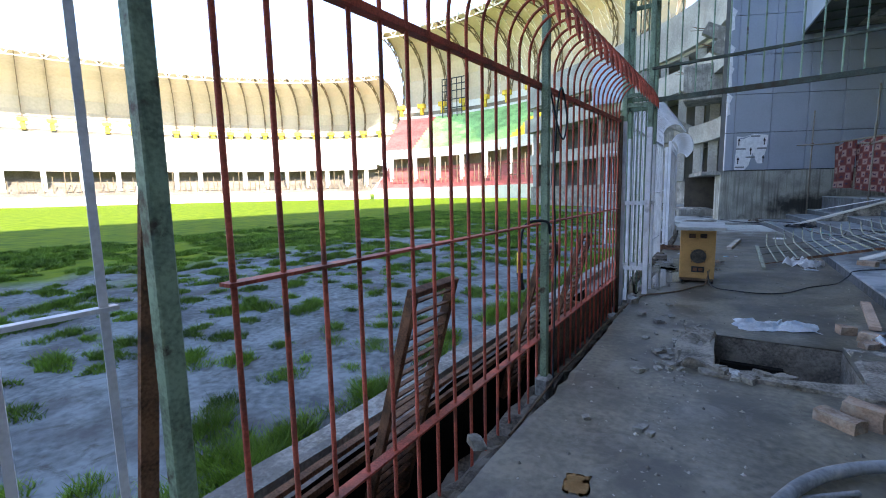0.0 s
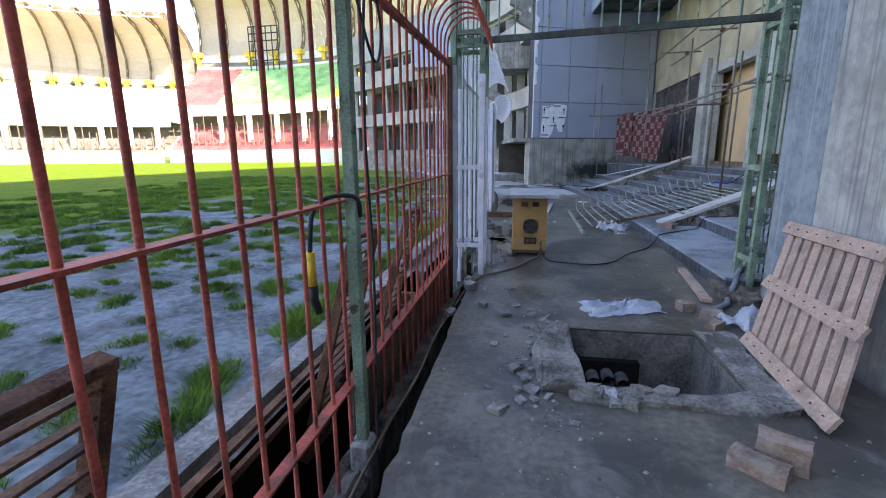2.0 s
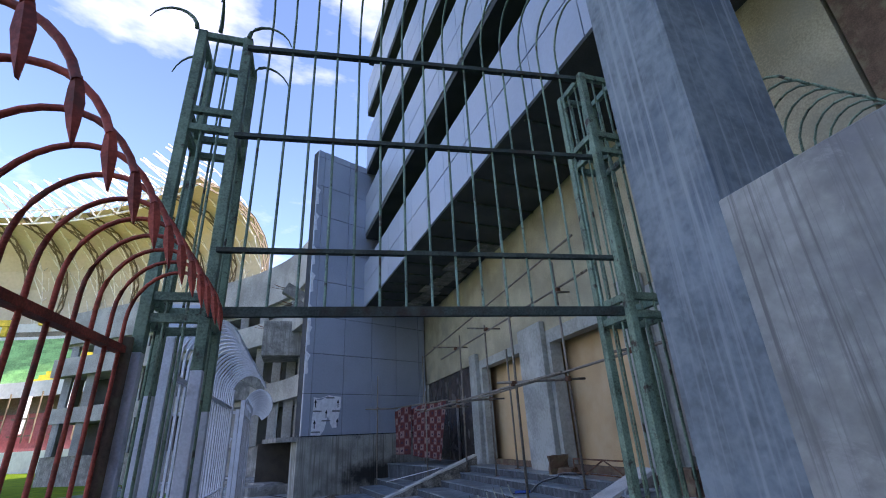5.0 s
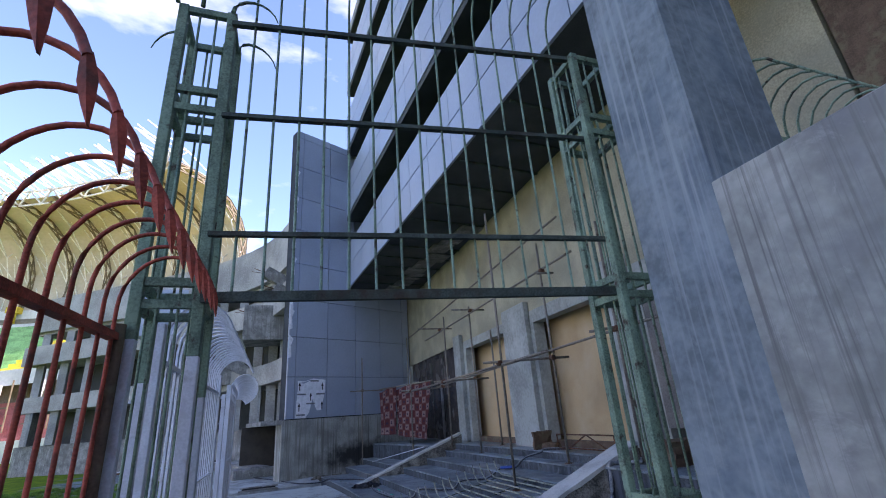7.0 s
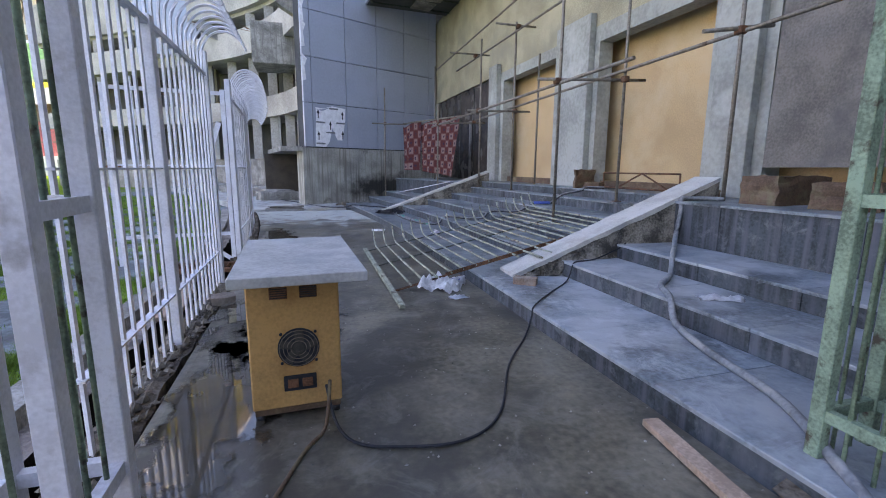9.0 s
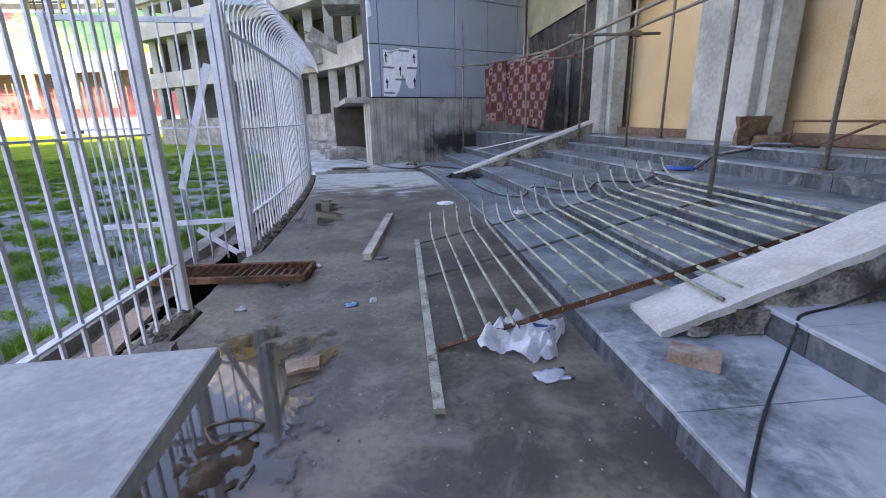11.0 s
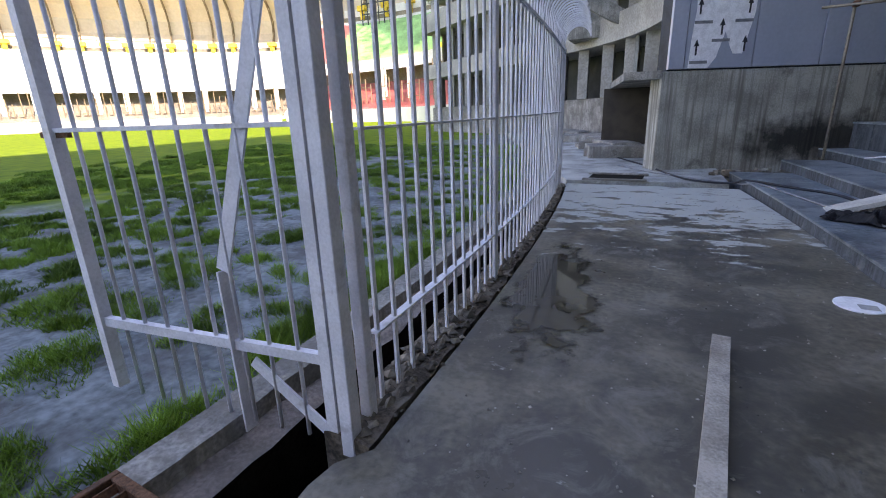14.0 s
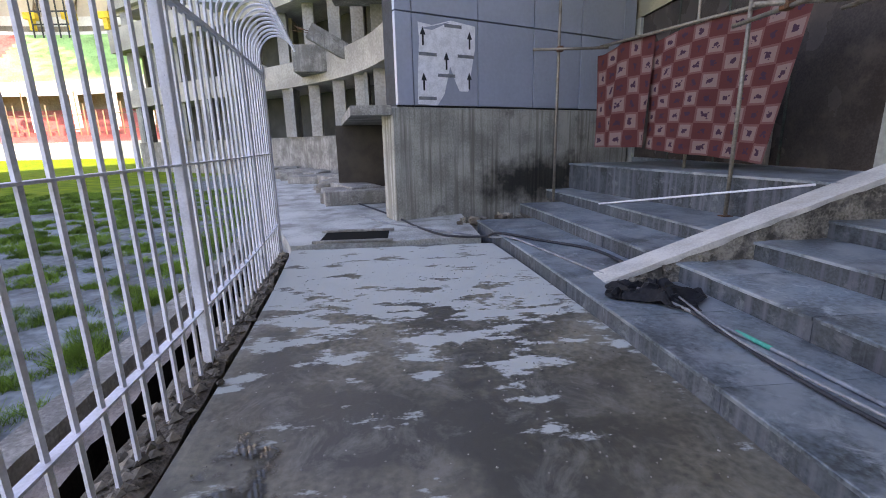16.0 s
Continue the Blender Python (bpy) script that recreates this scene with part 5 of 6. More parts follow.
for dx, dz, r, words in ((0.0, 0.0, 0.012, "dark rubber hose trailing up over the steps"), (0.045, 0.02, 0.009, "thin grey cable bundled with a darker hose")):
    mt = M_HOSE if dx > 0 else M_BLACK
    cable("bundled_hose", words, [(2.2 + dx, 16.9, 0.175 + dz), (2.12, 15.9 + dx, 0.175 + dz), (2.16 + dx, 15.1, 0.175 + dz), (2.32 + dx, 14.3, 0.175 + dz), (2.62, 14.05 + dx, 0.19 + dz), (2.75, 13.95 + dx, 0.345 + dz), (3.05, 13.5 + dx, 0.35 + dz), (3.3, 13.2 + dx, 0.38 + dz), (3.45, 13.1 + dx, 0.52 + dz), (3.9, 12.95 + dx, 0.52 + dz), (4.08, 12.85 + dx, 0.6 + dz), (4.2, 12.8 + dx, 0.69 + dz), (4.5, 12.65 + dx, 0.7 + dz), (4.68, 12.55 + dx, 0.86 + dz), (4.95, 12.35 + dx, 0.95 + dz), (5.05, 12.2 + dx, 1.02 + dz), (5.3, 11.7 + dx, 1.02 + dz)], r, mt)
tagged(part("blue_tape", bar([(4.22, 12.8, 0.71), (4.5, 12.66, 0.715)], 0.03, 8), M_BLUE), "blue tape wrapped round the bundled hoses", "tape")
M_TEAL = mat("green_tape", (0.02, 0.36, 0.26), 0.5, bump=0)
for a in ((2.355, 14.9), (2.25, 16.0), (2.4, 14.25)):
    t_ob = part("hose_tape", bar([(a[0] + 0.016, a[1] - 0.13, 0.1715), (a[0] - 0.016, a[1] + 0.13, 0.1715)], 0.0165, 8), M_TEAL)
    tagged(t_ob, "green tape wrapped round the hose", "tape", group="hose tapes")
cable("fence_cable", "black cable looped over the red fence", [(FX + 0.03, 3.1, 2.3), (FX + 0.05, 3.3, 1.95), (FX + 0.05, 3.45, 1.9), (FX + 0.04, 3.55, 2.1), (FX + 0.04, 3.4, 2.32), (FX + 0.05, 3.25, 2.1), (FX + 0.05, 3.2, 1.5), (FX + 0.05, 3.25, 0.8), (FX + 0.06, 3.18, 0.0), (FX + 0.12, 3.0, -0.2)], 0.008, M_BLACK)
cable("post_cable", "black cable bent round the green post", [(FX - 0.09, 2.79, 0.95), (FX - 0.075, 2.80, 1.12), (FX - 0.04, 2.83, 1.19), (FX + 0.02, 2.90, 1.21), (FX + 0.085, 2.955, 1.19), (FX + 0.085, 2.99, 1.10)], 0.011, M_BLACK)
tool = thing("hanging_connector", "black power connector with a yellow sleeve hanging on the fence", "connector")
part("sleeve", bar([(FX - 0.09, 2.79, 0.80), (FX - 0.09, 2.79, 0.96)], 0.024, 10), M_CAP, tool, "yellow sleeve")
part("plug", bar([(FX - 0.09, 2.79, 0.799), (FX - 0.09, 2.80, 0.73), (FX - 0.07, 2.81, 0.66)], 0.028, 10, tip=0.018), M_BLACK, tool)
cable("drain_pipe", "grey corrugated conduit lying by the open pit", [(0.45, 1.75, 0.05), (0.56, 1.98, 0.05), (0.72, 2.2, 0.05), (1.0, 2.42, 0.05), (1.5, 2.6, 0.06)], 0.032, M_HOSE, 10)
cable("thin_cable", "thin grey cable beside the conduit", [(0.40, 1.72, 0.02), (0.53, 1.9, 0.02), (0.8, 2.12, 0.02)], 0.014, M_HOSE)

# ---- open pit: rim, pipes, rubble ----
def rough_block(name, label, category, size, m, material, jag=0.02, group=""):
    bm = bx(-size[0] / 2, -size[1] / 2, 0, size[0] / 2, size[1] / 2, size[2])
    bmesh.ops.subdivide_edges(bm, edges=bm.edges, cuts=5, use_grid_fill=True)
    sd = random.random() * 50
    for v in bm.verts:
        d = Vector((nz(v.co.x, v.co.y, v.co.z + sd, 9), nz(v.co.y + 7, v.co.z, v.co.x + sd, 9), nz(v.co.z, v.co.x + 3, v.co.y + sd, 9)))
        d.z *= 0 if v.co.z < 1e-4 else 1
        v.co += d * jag
    ob = part(name, bm, material)
    ob.matrix_world = m
    return tagged(ob, label, category, group)


M_RIM = mat("crumbling_mortar", (0.20, 0.185, 0.16), 0.95, scale=4, fine=45, dark=0.5, light=1.5, stain=(0.10, 0.09, 0.078), stain_scale=5, bump=0.7)
rough_block("pit_rim", "raised crumbling mortar rim of the pit", "pit rim", (0.24, 1.05, 0.06), pose(0.03, 3.98, -0.004), M_RIM, 0.06)
rough_block("pit_rim", "raised crumbling mortar rim of the pit", "pit rim", (1.2, 0.16, 0.03), pose(0.70, 3.45, -0.004, 0, 0, 3), M_RIM, 0.06)
rough_block("pit_rim", "raised mortar apron beside the pit", "pit rim", (0.3, 1.1, 0.016), pose(1.29, 4.05, -0.006, 0, 0, -3), M_RIM, 0.05)
M_CONDUIT = mat("dusty_conduit", (0.10, 0.095, 0.09), 0.8, scale=8, stain=(0.2, 0.19, 0.17), stain_scale=9, bump=0.1)
# black box before the pit's side, drawn as a shaded hole
tagged(part("pit_recess", bx(0.22, 4.44, -0.54, 0.72, 4.517, -0.24), M_VOID_SHADE), "black box painted as the shaded hole where the conduits enter the pit", "recess", kind="structure")
for i, (px, pz) in enumerate(((0.36, -0.36), (0.47, -0.34), (0.58, -0.36), (0.42, -0.46), (0.53, -0.47))):
    bm = bmesh.new()
    tube(bm, [(px, 4.30, pz), (px, 4.438, pz)], 0.052, 14, cap=False)
    tube(bm, [(px, 4.438, pz), (px, 4.30, pz)], 0.044, 14, cap=False)
    tagged(part("conduit_end", bm, M_CONDUIT), "dusty grey conduit end in the pit", "pipe", group="conduit ends")
rough_block("brick", "loose brick lying in the pit", "brick", (0.23, 0.11, 0.075), pose(0.86, 4.05, -0.55, 0, 0, 20), M_BRICK, 0.008)
for q in range(7):
    rough_block("rubble_lump", "broken mortar lump lying in the pit", "rubble", (0.12 + 0.03 * (q % 3), 0.10 + 0.02 * (q % 2), 0.06 + 0.02 * (q % 3)), pose(0.30 + 0.11 * q, 3.72 + 0.17 * (q % 4), -0.55, 0, 0, 37 * q), M_BRICK if q % 3 == 0 else M_CONC, 0.03, "pit rubble")
rough_block("rubble_lump", "mortar lump in the pit", "rubble", (0.25, 0.2, 0.12), pose(0.42, 4.0, -0.55, 0, 0, 10), M_CONC, 0.05)

M_LIME = mat("pale_plaster_rubble", (0.40, 0.40, 0.38), 0.95, scale=6, fine=50, dark=0.5, light=1.3, stain=(0.17, 0.155, 0.13), stain_scale=5, bump=0.5)
for q in range(11):  # plaster knocked off the near rim
    sz = random.uniform(0.05, 0.13)
    rough_block("rubble_lump", "pale plaster lump knocked off the rim of the pit", "rubble", (sz, sz * random.uniform(0.6, 1.0), sz * 0.45), pose(0.18 + 0.5 * random.random() ** 1.3, 3.44 + random.gauss(0, 0.055), 0.0, 0, 0, 61 * q), M_LIME if q % 3 == 0 else M_RIM, 0.035, "rim rubble")
# bricks, stones and rubble
BR = [(0.85, 2.90, -38, (0.22, 0.11, 0.07)), (0.98, 2.98, -30, (0.2, 0.11, 0.13)), (1.24, 5.12, 15, (0.13, 0.11, 0.08)), (1.38, 4.92, -30, (0.15, 0.11, 0.09)), (1.34, 4.72, 40, (0.15, 0.09, 0.05))]
for x, y, a, s in BR:
    rough_block("brick", "chipped mortar-smeared brick lying on the floor", "brick", s, pose(x, y, 0.0, 0, 0, a), M_BRICK, 0.012, "loose bricks")
rough_block("brick", "clean brown brick on the first step", "brick", (0.24, 0.115, 0.075), pose(2.13, 9.0, TREAD_Z[0], 0, 0, -38), M_BRICK, 0.004)
rough_block("stone", "flat brown stone lying in the puddle", "stone", (0.19, 0.12, 0.036), pose(0.02, 9.5, 0.0, 0, 0, 10), M_BRICK, 0.02)
rough_block("mortar_block", "broken mortar block on the fence ledge", "block", (0.22, 0.22, 0.08), pose(-0.93, 9.72, -0.01, 0, 0, 12), M_PINK, 0.015)
for x, y, s in ((-0.78, 6.3, 0.1), (-0.82, 5.8, 0.08), (-0.76, 5.5, 0.11), (-0.85, 4.7, 0.07), (-0.95, 1.62, 0.07)):
    rough_block("stone", "grey stone lying along the fence", "stone", (s, s * 1.3, s * 0.7), pose(x, y, -0.01, 0, 0, x * 900), M_CONC, 0.03, "stones by the fence")

for q in range(14):
    sz = 0.10 + 0.05 * (q % 4)
    rough_block("rubble_lump", "dark broken mortar lump at the end of the steps", "rubble", (sz, sz * 0.8, sz * 0.55), pose(0.95 + 0.13 * q, 21.12 + 0.06 * q + 0.12 * math.sin(q * 2.1), (0.06 if q < 3 else 0.0), 0, 0, 43 * q), M_CORE if q % 2 else M_EARTH, 0.05, "stair end rubble")
# pebbles, chips and plaster crumbs strewn on the floor and steps
bm = bmesh.new()
for i in range(2600):
    y = random.uniform(-1, 19.5)
    x = random.choice((random.uniform(-0.85, 1.8), random.gauss(-0.05, 0.12) if y < 5 else random.uniform(-0.9, 1.8))) + bend(y) * 0.9
    if PIT[0] - 0.15 < x < PIT[2] + 0.1 and PIT[1] - 0.15 < y < PIT[3] + 0.1:
        continue
    s = random.choice((0.004, 0.005, 0.006, 0.009, 0.014 if y < 6 else 0.008))
    vs = [bm.verts.new((x + s * a * random.uniform(0.5, 1.4), y + s * b * random.uniform(0.5, 1.4), 0.002 + s * c * random.uniform(0.5, 1.0))) for a, b, c in ((1, 0, 0), (0, 1, 0), (-1, 0, 0), (0, -1, 0), (0, 0, 1.2))]
    for q in ((0, 1, 4), (1, 2, 4), (2, 3, 4), (3, 0, 4)):
        bm.faces.new([vs[k] for k in q])
M_CRUMB = mat("plaster_crumbs", (0.27, 0.26, 0.235), 0.9, scale=9, dark=0.5, light=1.4, island=0.5, bump=0)
tagged(part("gravel", bm, M_CRUMB), "scattered grey chips and plaster crumbs on the floor", "gravel", kind="stuff")
for i in range(44):
    a = (random.gauss(-0.12, 0.1), random.uniform(3.3, 4.9)) if i < 30 else (random.uniform(-0.7, 0.1), random.uniform(2.2, 5.6))
    s = random.uniform(0.03, 0.07)
    rough_block("rubble_chip", "pale broken plaster chip", "rubble", (s, s * 1.3, s * 0.4), pose(a[0], a[1], 0, 0, 0, i * 47), M_CONC, 0.02, "rubble chips")

# ---- crumpled sheets and packaging ----
def crumpled(name, label, category, cx, cy, z, w, l, yaw, h, material, n=14, seed=0.0, crisp=False):
    def f(u, v):
        x, y = (u - 0.5) * w, (v - 0.5) * l
        edge = min(u, 1 - u, v, 1 - v)
        k = 0.35 + 0.65 * min(1, edge * 5)
        return (x + 0.18 * w * nz(u, v, seed, 3), y + 0.18 * l * nz(v, u, seed + 5, 3), max(0.004, h * k * (0.45 + 0.9 * nz(u, v, seed + 9, 5) + 0.5 * nz(u, v, seed, 11) + (0.35 * abs(nz(u, v, seed + 2, 8)) if crisp else 0))))
    bm = grid_mesh(n, n, f)
    bmesh.ops.solidify(bm, geom=bm.faces[:], thickness=0.003)
    ob = part(name, bm, material, smooth=not crisp)
    ob.matrix_world = pose(cx, cy, z, 0, 0, yaw)
    return tagged(ob, label, category)


crumpled("plastic_sheet", "crumpled white and pale blue plastic sheet by the pit", "plastic sheet", 0.69, 5.07, 0.0, 0.72, 0.38, 12, 0.07, M_PLASTIC, 18, seed=1, crisp=True)
bag = crumpled("paper_bag", "crumpled white packaging bag with dark blue print", "bag", 1.42, 9.64, 0.0, 0.46, 0.50, -30, 0.15, M_BAG, 26, seed=2, crisp=True)
for i, (u, v, w) in enumerate(((0.05, -0.02, 0.2), (0.1, 0.06, 0.15))):
    o = part("print_bar", bx(u - w / 2, v - 0.02, 0.098, u + w / 2, v + 0.02, 0.102), M_BLUE, bag)
crumpled("plastic_film", "small scrap of clear plastic film", "plastic scrap", 1.46, 9.22, 0.0, 0.2, 0.13, 10, 0.02, M_PLASTIC, 8, 3)
crumpled("cement_sack", "crumpled white sack against the wall", "sack", 1.64, 4.78, 0.01, 0.40, 0.34, 20, 0.15, M_PLASTIC, seed=4)
crumpled("sweet_wrapper", "small blue and white wrapper", "wrapper", 0.22, 10.42, 0.0, 0.1, 0.08, 5, 0.02, M_WRAP, 6, 5)
crumpled("paper_cup", "crushed white paper cup on the first step", "cup", 2.22, 12.84, TREAD_Z[0], 0.13, 0.12, 30, 0.09, M_BAG, 9, 21, crisp=True)
crumpled("paper_scrap", "small pale paper lying by the timber batten", "paper scrap", 0.42, 11.66, 0.006, 0.12, 0.1, 25, 0.02, M_LID, 6, 22)
crumpled("paper_scrap", "small scrap of white paper", "paper scrap", 0.39, 10.49, 0.0, 0.06, 0.1, 5, 0.02, M_BAG, 6, 6)
crumpled("paper_scrap", "small scrap of white paper by the grating", "paper scrap", -0.22, 11.5, 0.0, 0.09, 0.12, 5, 0.03, M_BAG, 6, 7)
crumpled("paper_scrap", "small scrap of white paper by the fence", "paper scrap", -0.64, 10.45, 0.0, 0.08, 0.06, 5, 0.03, M_BAG, 6, 8)
crumpled("cloth_strip", "knotted white cloth strips on the second step", "cloth", 3.1, 7.5, TREAD_Z[1], 0.34, 0.10, -30, 0.05, M_BAG, 10, 9)
crumpled("black_netting", "heap of black netting on the first step", "netting", 2.05, 16.9, TREAD_Z[0], 0.75, 0.42, -35, 0.12, M_BLACK, 24, 10, crisp=True)
crumpled("cardboard_scrap", "torn cardboard scrap on the floor", "cardboard", -0.35, 1.55, 0.0, 0.12, 0.16, 10, 0.012, M_BOX, 6, 11)
crumpled("tangled_rag", "tangled brown rope and rag on the wet floor", "rope", -0.2, 8.72, 0.0, 0.3, 0.36, 15, 0.04, M_RUST_POST, 14, 12)
pts = [(-0.2 + 0.12 * math.cos(a) * (1 + 0.2 * math.sin(3 * a)), 8.95 + 0.09 * math.sin(a), 0.012 + 0.004 * math.sin(5 * a)) for a in (0.35 * i for i in range(40))]
tagged(part("rope_coil", bar(pts, 0.009, 6), M_RUST_POST), "loose coil of brown rope on the wet floor", "rope")
disc = thing("plastic_disc", "round white plastic disc lying on the floor", "disc", pose(1.43, 14.72, 0.0))
part("dish", bar([(0, 0, 0.0), (0, 0, 0.012)], 0.15, 28), M_BAG, disc)
part("label_patch", bx(-0.02, -0.09, 0.012, 0.09, 0.0, 0.0145), M_LID, disc, "grey printed patch")

# ---- timber ----
def plank(label, a, b, w, h, material=None):
    ob = part("timber_plank", beams([(a, b)], w, h), material or M_WOOD)
    return tagged(ob, label, "plank")


plank("short weathered timber batten on the floor", (0.495, 13.72, 0.037), (0.272, 11.62, 0.037), 0.095, 0.07, M_GREYWOOD)
plank("thin brown plank by the first step", (1.66, 6.6, 0.03), (1.50, 5.35, 0.03), 0.09, 0.035, M_PALLET)
plank("split pinkish board lying in the drain", (-1.42, 9.6, -0.10), (-1.50, 10.75, -0.06), 0.2, 0.04, M_PALLET)
plank("rusty angle iron along the edge of the drain", (-1.60, -2.0, -0.02), (-1.60, 5.9, -0.02), 0.05, 0.03, M_RUST)
plank("rusty angle iron along the edge of the drain", (-1.50, -1.0, -0.06), (-1.52, 4.9, -0.08), 0.03, 0.04, M_RUST)
plank("dark board on the passage slab", (-0.6, 20.3, 0.0), (0.2, 20.35, 0.0), 0.06, 0.03)

pal = thing("wooden_pallet", "pinkish wooden pallet panel leaning against the concrete wall", "pallet")
PF, PH = Vector((1.40, 4.32, 0.01)), Vector((1.93, 5.0, 0.82))
PF2, PH2 = Vector((1.31, 3.20, 0.01)), Vector((1.93, 3.95, 0.82))


def pal_pt(u, v, off=0.0):
    p = PF.lerp(PF2, u).lerp(PH.lerp(PH2, u), v)
    nn = (PF2 - PF).cross(PH - PF).normalized()
    return p + nn * off * (1 if nn.x < 0 else -1)


pn = (PF2 - PF).cross(PH - PF).normalized()
for i in range(9):
    u = 0.05 + 0.9 * i / 8
    part("slat", beams([(pal_pt(u, 0.02), pal_pt(u, 0.98))], 0.076, 0.018, pn), M_PALLET, pal)
for v in (0.06, 0.5, 0.96):
    part("batten", beams([(pal_pt(-0.02, v, 0.024), pal_pt(1.02, v, 0.024))], 0.10, 0.022, pn), M_PALLET, pal)
    for i in range(9):
        q = pal_pt(0.05 + 0.9 * i / 8, v, 0.034)
        part("nail", bar([q, q + pn * (0.012 if pn.x < 0 else -0.012)], 0.004, 5), M_RUST, pal)

# ---- fallen fence panel lying over the steps ----
fall = thing("fallen_fence_panel", "pale green steel fence panel with curled tips lying over the steps", "fence panel")
M_PALEGREEN = mat("pale_green_paint", (0.31, 0.33, 0.26), 0.6, scale=6, fine=80, dark=0.6, light=1.3, stain=(0.10, 0.075, 0.055), stain_scale=7, stain_at=(0.54, 0.66), bump=0.15)


def fp(x, y, lift=0.0):
    """A point of the panel, which slopes up over the step edges."""
    return Vector((x, y, 0.03 + 0.2 * (x - 0.8) + lift))


for (xa, ya), (xb, yb), w, mt, words in (((0.84, 9.60), (4.25, 10.0), 0.045, M_RUST, "rusty angle-iron rail"), ((0.86, 10.95), (3.95, 11.2), 0.032, M_RAIL_PAINT_SHADE, "dark rail"), ((0.84, 12.12), (3.95, 12.2), 0.032, M_RAIL_PAINT_SHADE, "dark rail")):
    part("rail", beams([(fp(xa, ya, -0.022), fp(xb, yb, -0.022))], w, 0.012), mt, fall, words)
    if mt is M_RUST:
        part("rail_flange", beams([(fp(xa + 0.6, ya + 0.045, -0.005), fp(xb, yb - 0.03, -0.005))], 0.006, 0.045), mt, fall, "upright flange of the angle iron")
for i in range(19):
    x = 1.01 + 0.164 * i
    low = 9.6 + 0.118 * (x - 0.84) - (random.uniform(0.15, 0.5) if x > 2.3 else 0.03)
    sway = 0.03 * nz(x, 5, 0, 7)
    pts = [fp(x + 0.02 * nz(x, 2, 0, 9), low), fp(x + 0.012 * nz(x, 8, 0, 9), 10.9, 0.006 * nz(x, 1, 0, 8)), fp(x, 12.14)]
    for k in range(1, 7):
        a = 1.25 * k / 6
        pts.append(fp(x + sway * k / 6, 12.14 + 0.40 * math.sin(a), 0.33 * (1 - math.cos(a))))
    part("bar", bar(pts, 0.0135, 7), M_PALEGREEN, fall)
    part("spear_tip", bar([pts[-2].lerp(pts[-1], 0.4), pts[-1], pts[-1] + (pts[-1] - pts[-2]) * 0.9], 0.0125, 6, tip=0.002), M_RAIL_PAINT_SHADE, fall, "flattened dark tip")
part("end_stile", beams([(fp(0.785, 8.93, 0.012), fp(0.82, 12.14, 0.012))], 0.055, 0.035), M_PALEGREEN, fall, "worn end stile")

# ---- cement cheek slabs between the flights ----
def cheek(label, x0, y0, z0, x1, y1, z1, w):
    """A sloping cement cheek: a smooth skin over a rough mortar core, broken away at its foot."""
    c = thing("stair_cheek", label, "stair cheek")
    d = Vector((x1 - x0, y1 - y0)).normalized()
    s = Vector((-d.y, d.x)) * w / 2
    n = 30
    for name, inset, top, thick, material, words in (("skin", 0.0, 0.0, lambda f: 0.055, M_RAMP, "whitish smoothed cement skin"), ("core", 0.012, 0.056, lambda f: 0.06 + 0.62 * f, M_CORE, "rough mortar core")):
        bm = bmesh.new()
        last = None
        for i in range(n + 1):
            f = i / n
            g = f if name == "skin" else 0.10 + 0.90 * f
            x, y, z = x0 + (x1 - x0) * g, y0 + (y1 - y0) * g, z0 + (z1 - z0) * g - top
            jag = (0.012 if name == "skin" else 0.03) * nz(x, y, 0, 5) + 0.008 * nz(x, y, 3, 19)
            k = 1 - inset / w * 2
            low = z - thick(g) - 0.02 * nz(x, y, 7, 8)
            row = [bm.verts.new(v) for v in ((x + s.x * k, y + s.y * k + jag, z), (x - s.x * k, y - s.y * k + jag, z), (x - s.x * k, y - s.y * k + jag * 1.4, low), (x + s.x * k, y + s.y * k + jag * 1.4, low))]
            if last:
                for q in range(4):
                    bm.faces.new((last[q], row[q], row[(q + 1) % 4], last[(q + 1) % 4]))
            else:
                bm.faces.new(row)
            last = row
        bm.faces.new(last[::-1])
        bmesh.ops.recalc_face_normals(bm, faces=bm.faces)
        part(name, bm, material, c, words)
    for i in range(7):  # crumbled mortar under the foot
        f = 0.04 + 0.05 * i
        x, y = x0 + (x1 - x0) * f, y0 + (y1 - y0) * f - w * 0.38 * (1 if i % 2 else 0.4)
        h = max(0.03, (z0 + (z1 - z0) * f - 0.06 - z0 + 0.02) * 0.9)
        bm = bx(-0.08, -0.07, 0, 0.08, 0.07, h)
        bmesh.ops.subdivide_edges(bm, edges=bm.edges, cuts=3, use_grid_fill=True)
        for v in bm.verts:
            v.co += Vector((nz(v.co.x + i, v.co.y, v.co.z, 12), nz(v.co.y + i, v.co.z, v.co.x, 12), 0.6 * nz(v.co.z, v.co.x, i, 12) if v.co.z > 0.001 else 0)) * 0.045
            v.co += Vector((x, y, z0 - 0.02))
        part("mortar_lump", bm, M_CORE, c)
    return c


cheek("whitish broken cement slab sloping up across the steps", 2.14, 9.50, 0.19, 4.75, 9.3, 1.28, 0.42)
cheek("pale cement slab sloping up the flight, broken at its foot", 1.86, 17.46, 0.17, 5.1, 17.4, 1.30, 0.30)

# ---- scaffold before the entrance wall ----
scaf = thing("tube_scaffold", "rusty tube scaffold clamped together before the entrance wall", "scaffold")


def step_z(x, y):
    z = 0.0
    for k in range(6):
        if x > nose_x(k, y) and STAIR_ENDS[k][0] < y < STAIR_ENDS[k][1]:
            z = TREAD_Z[k]
    return z


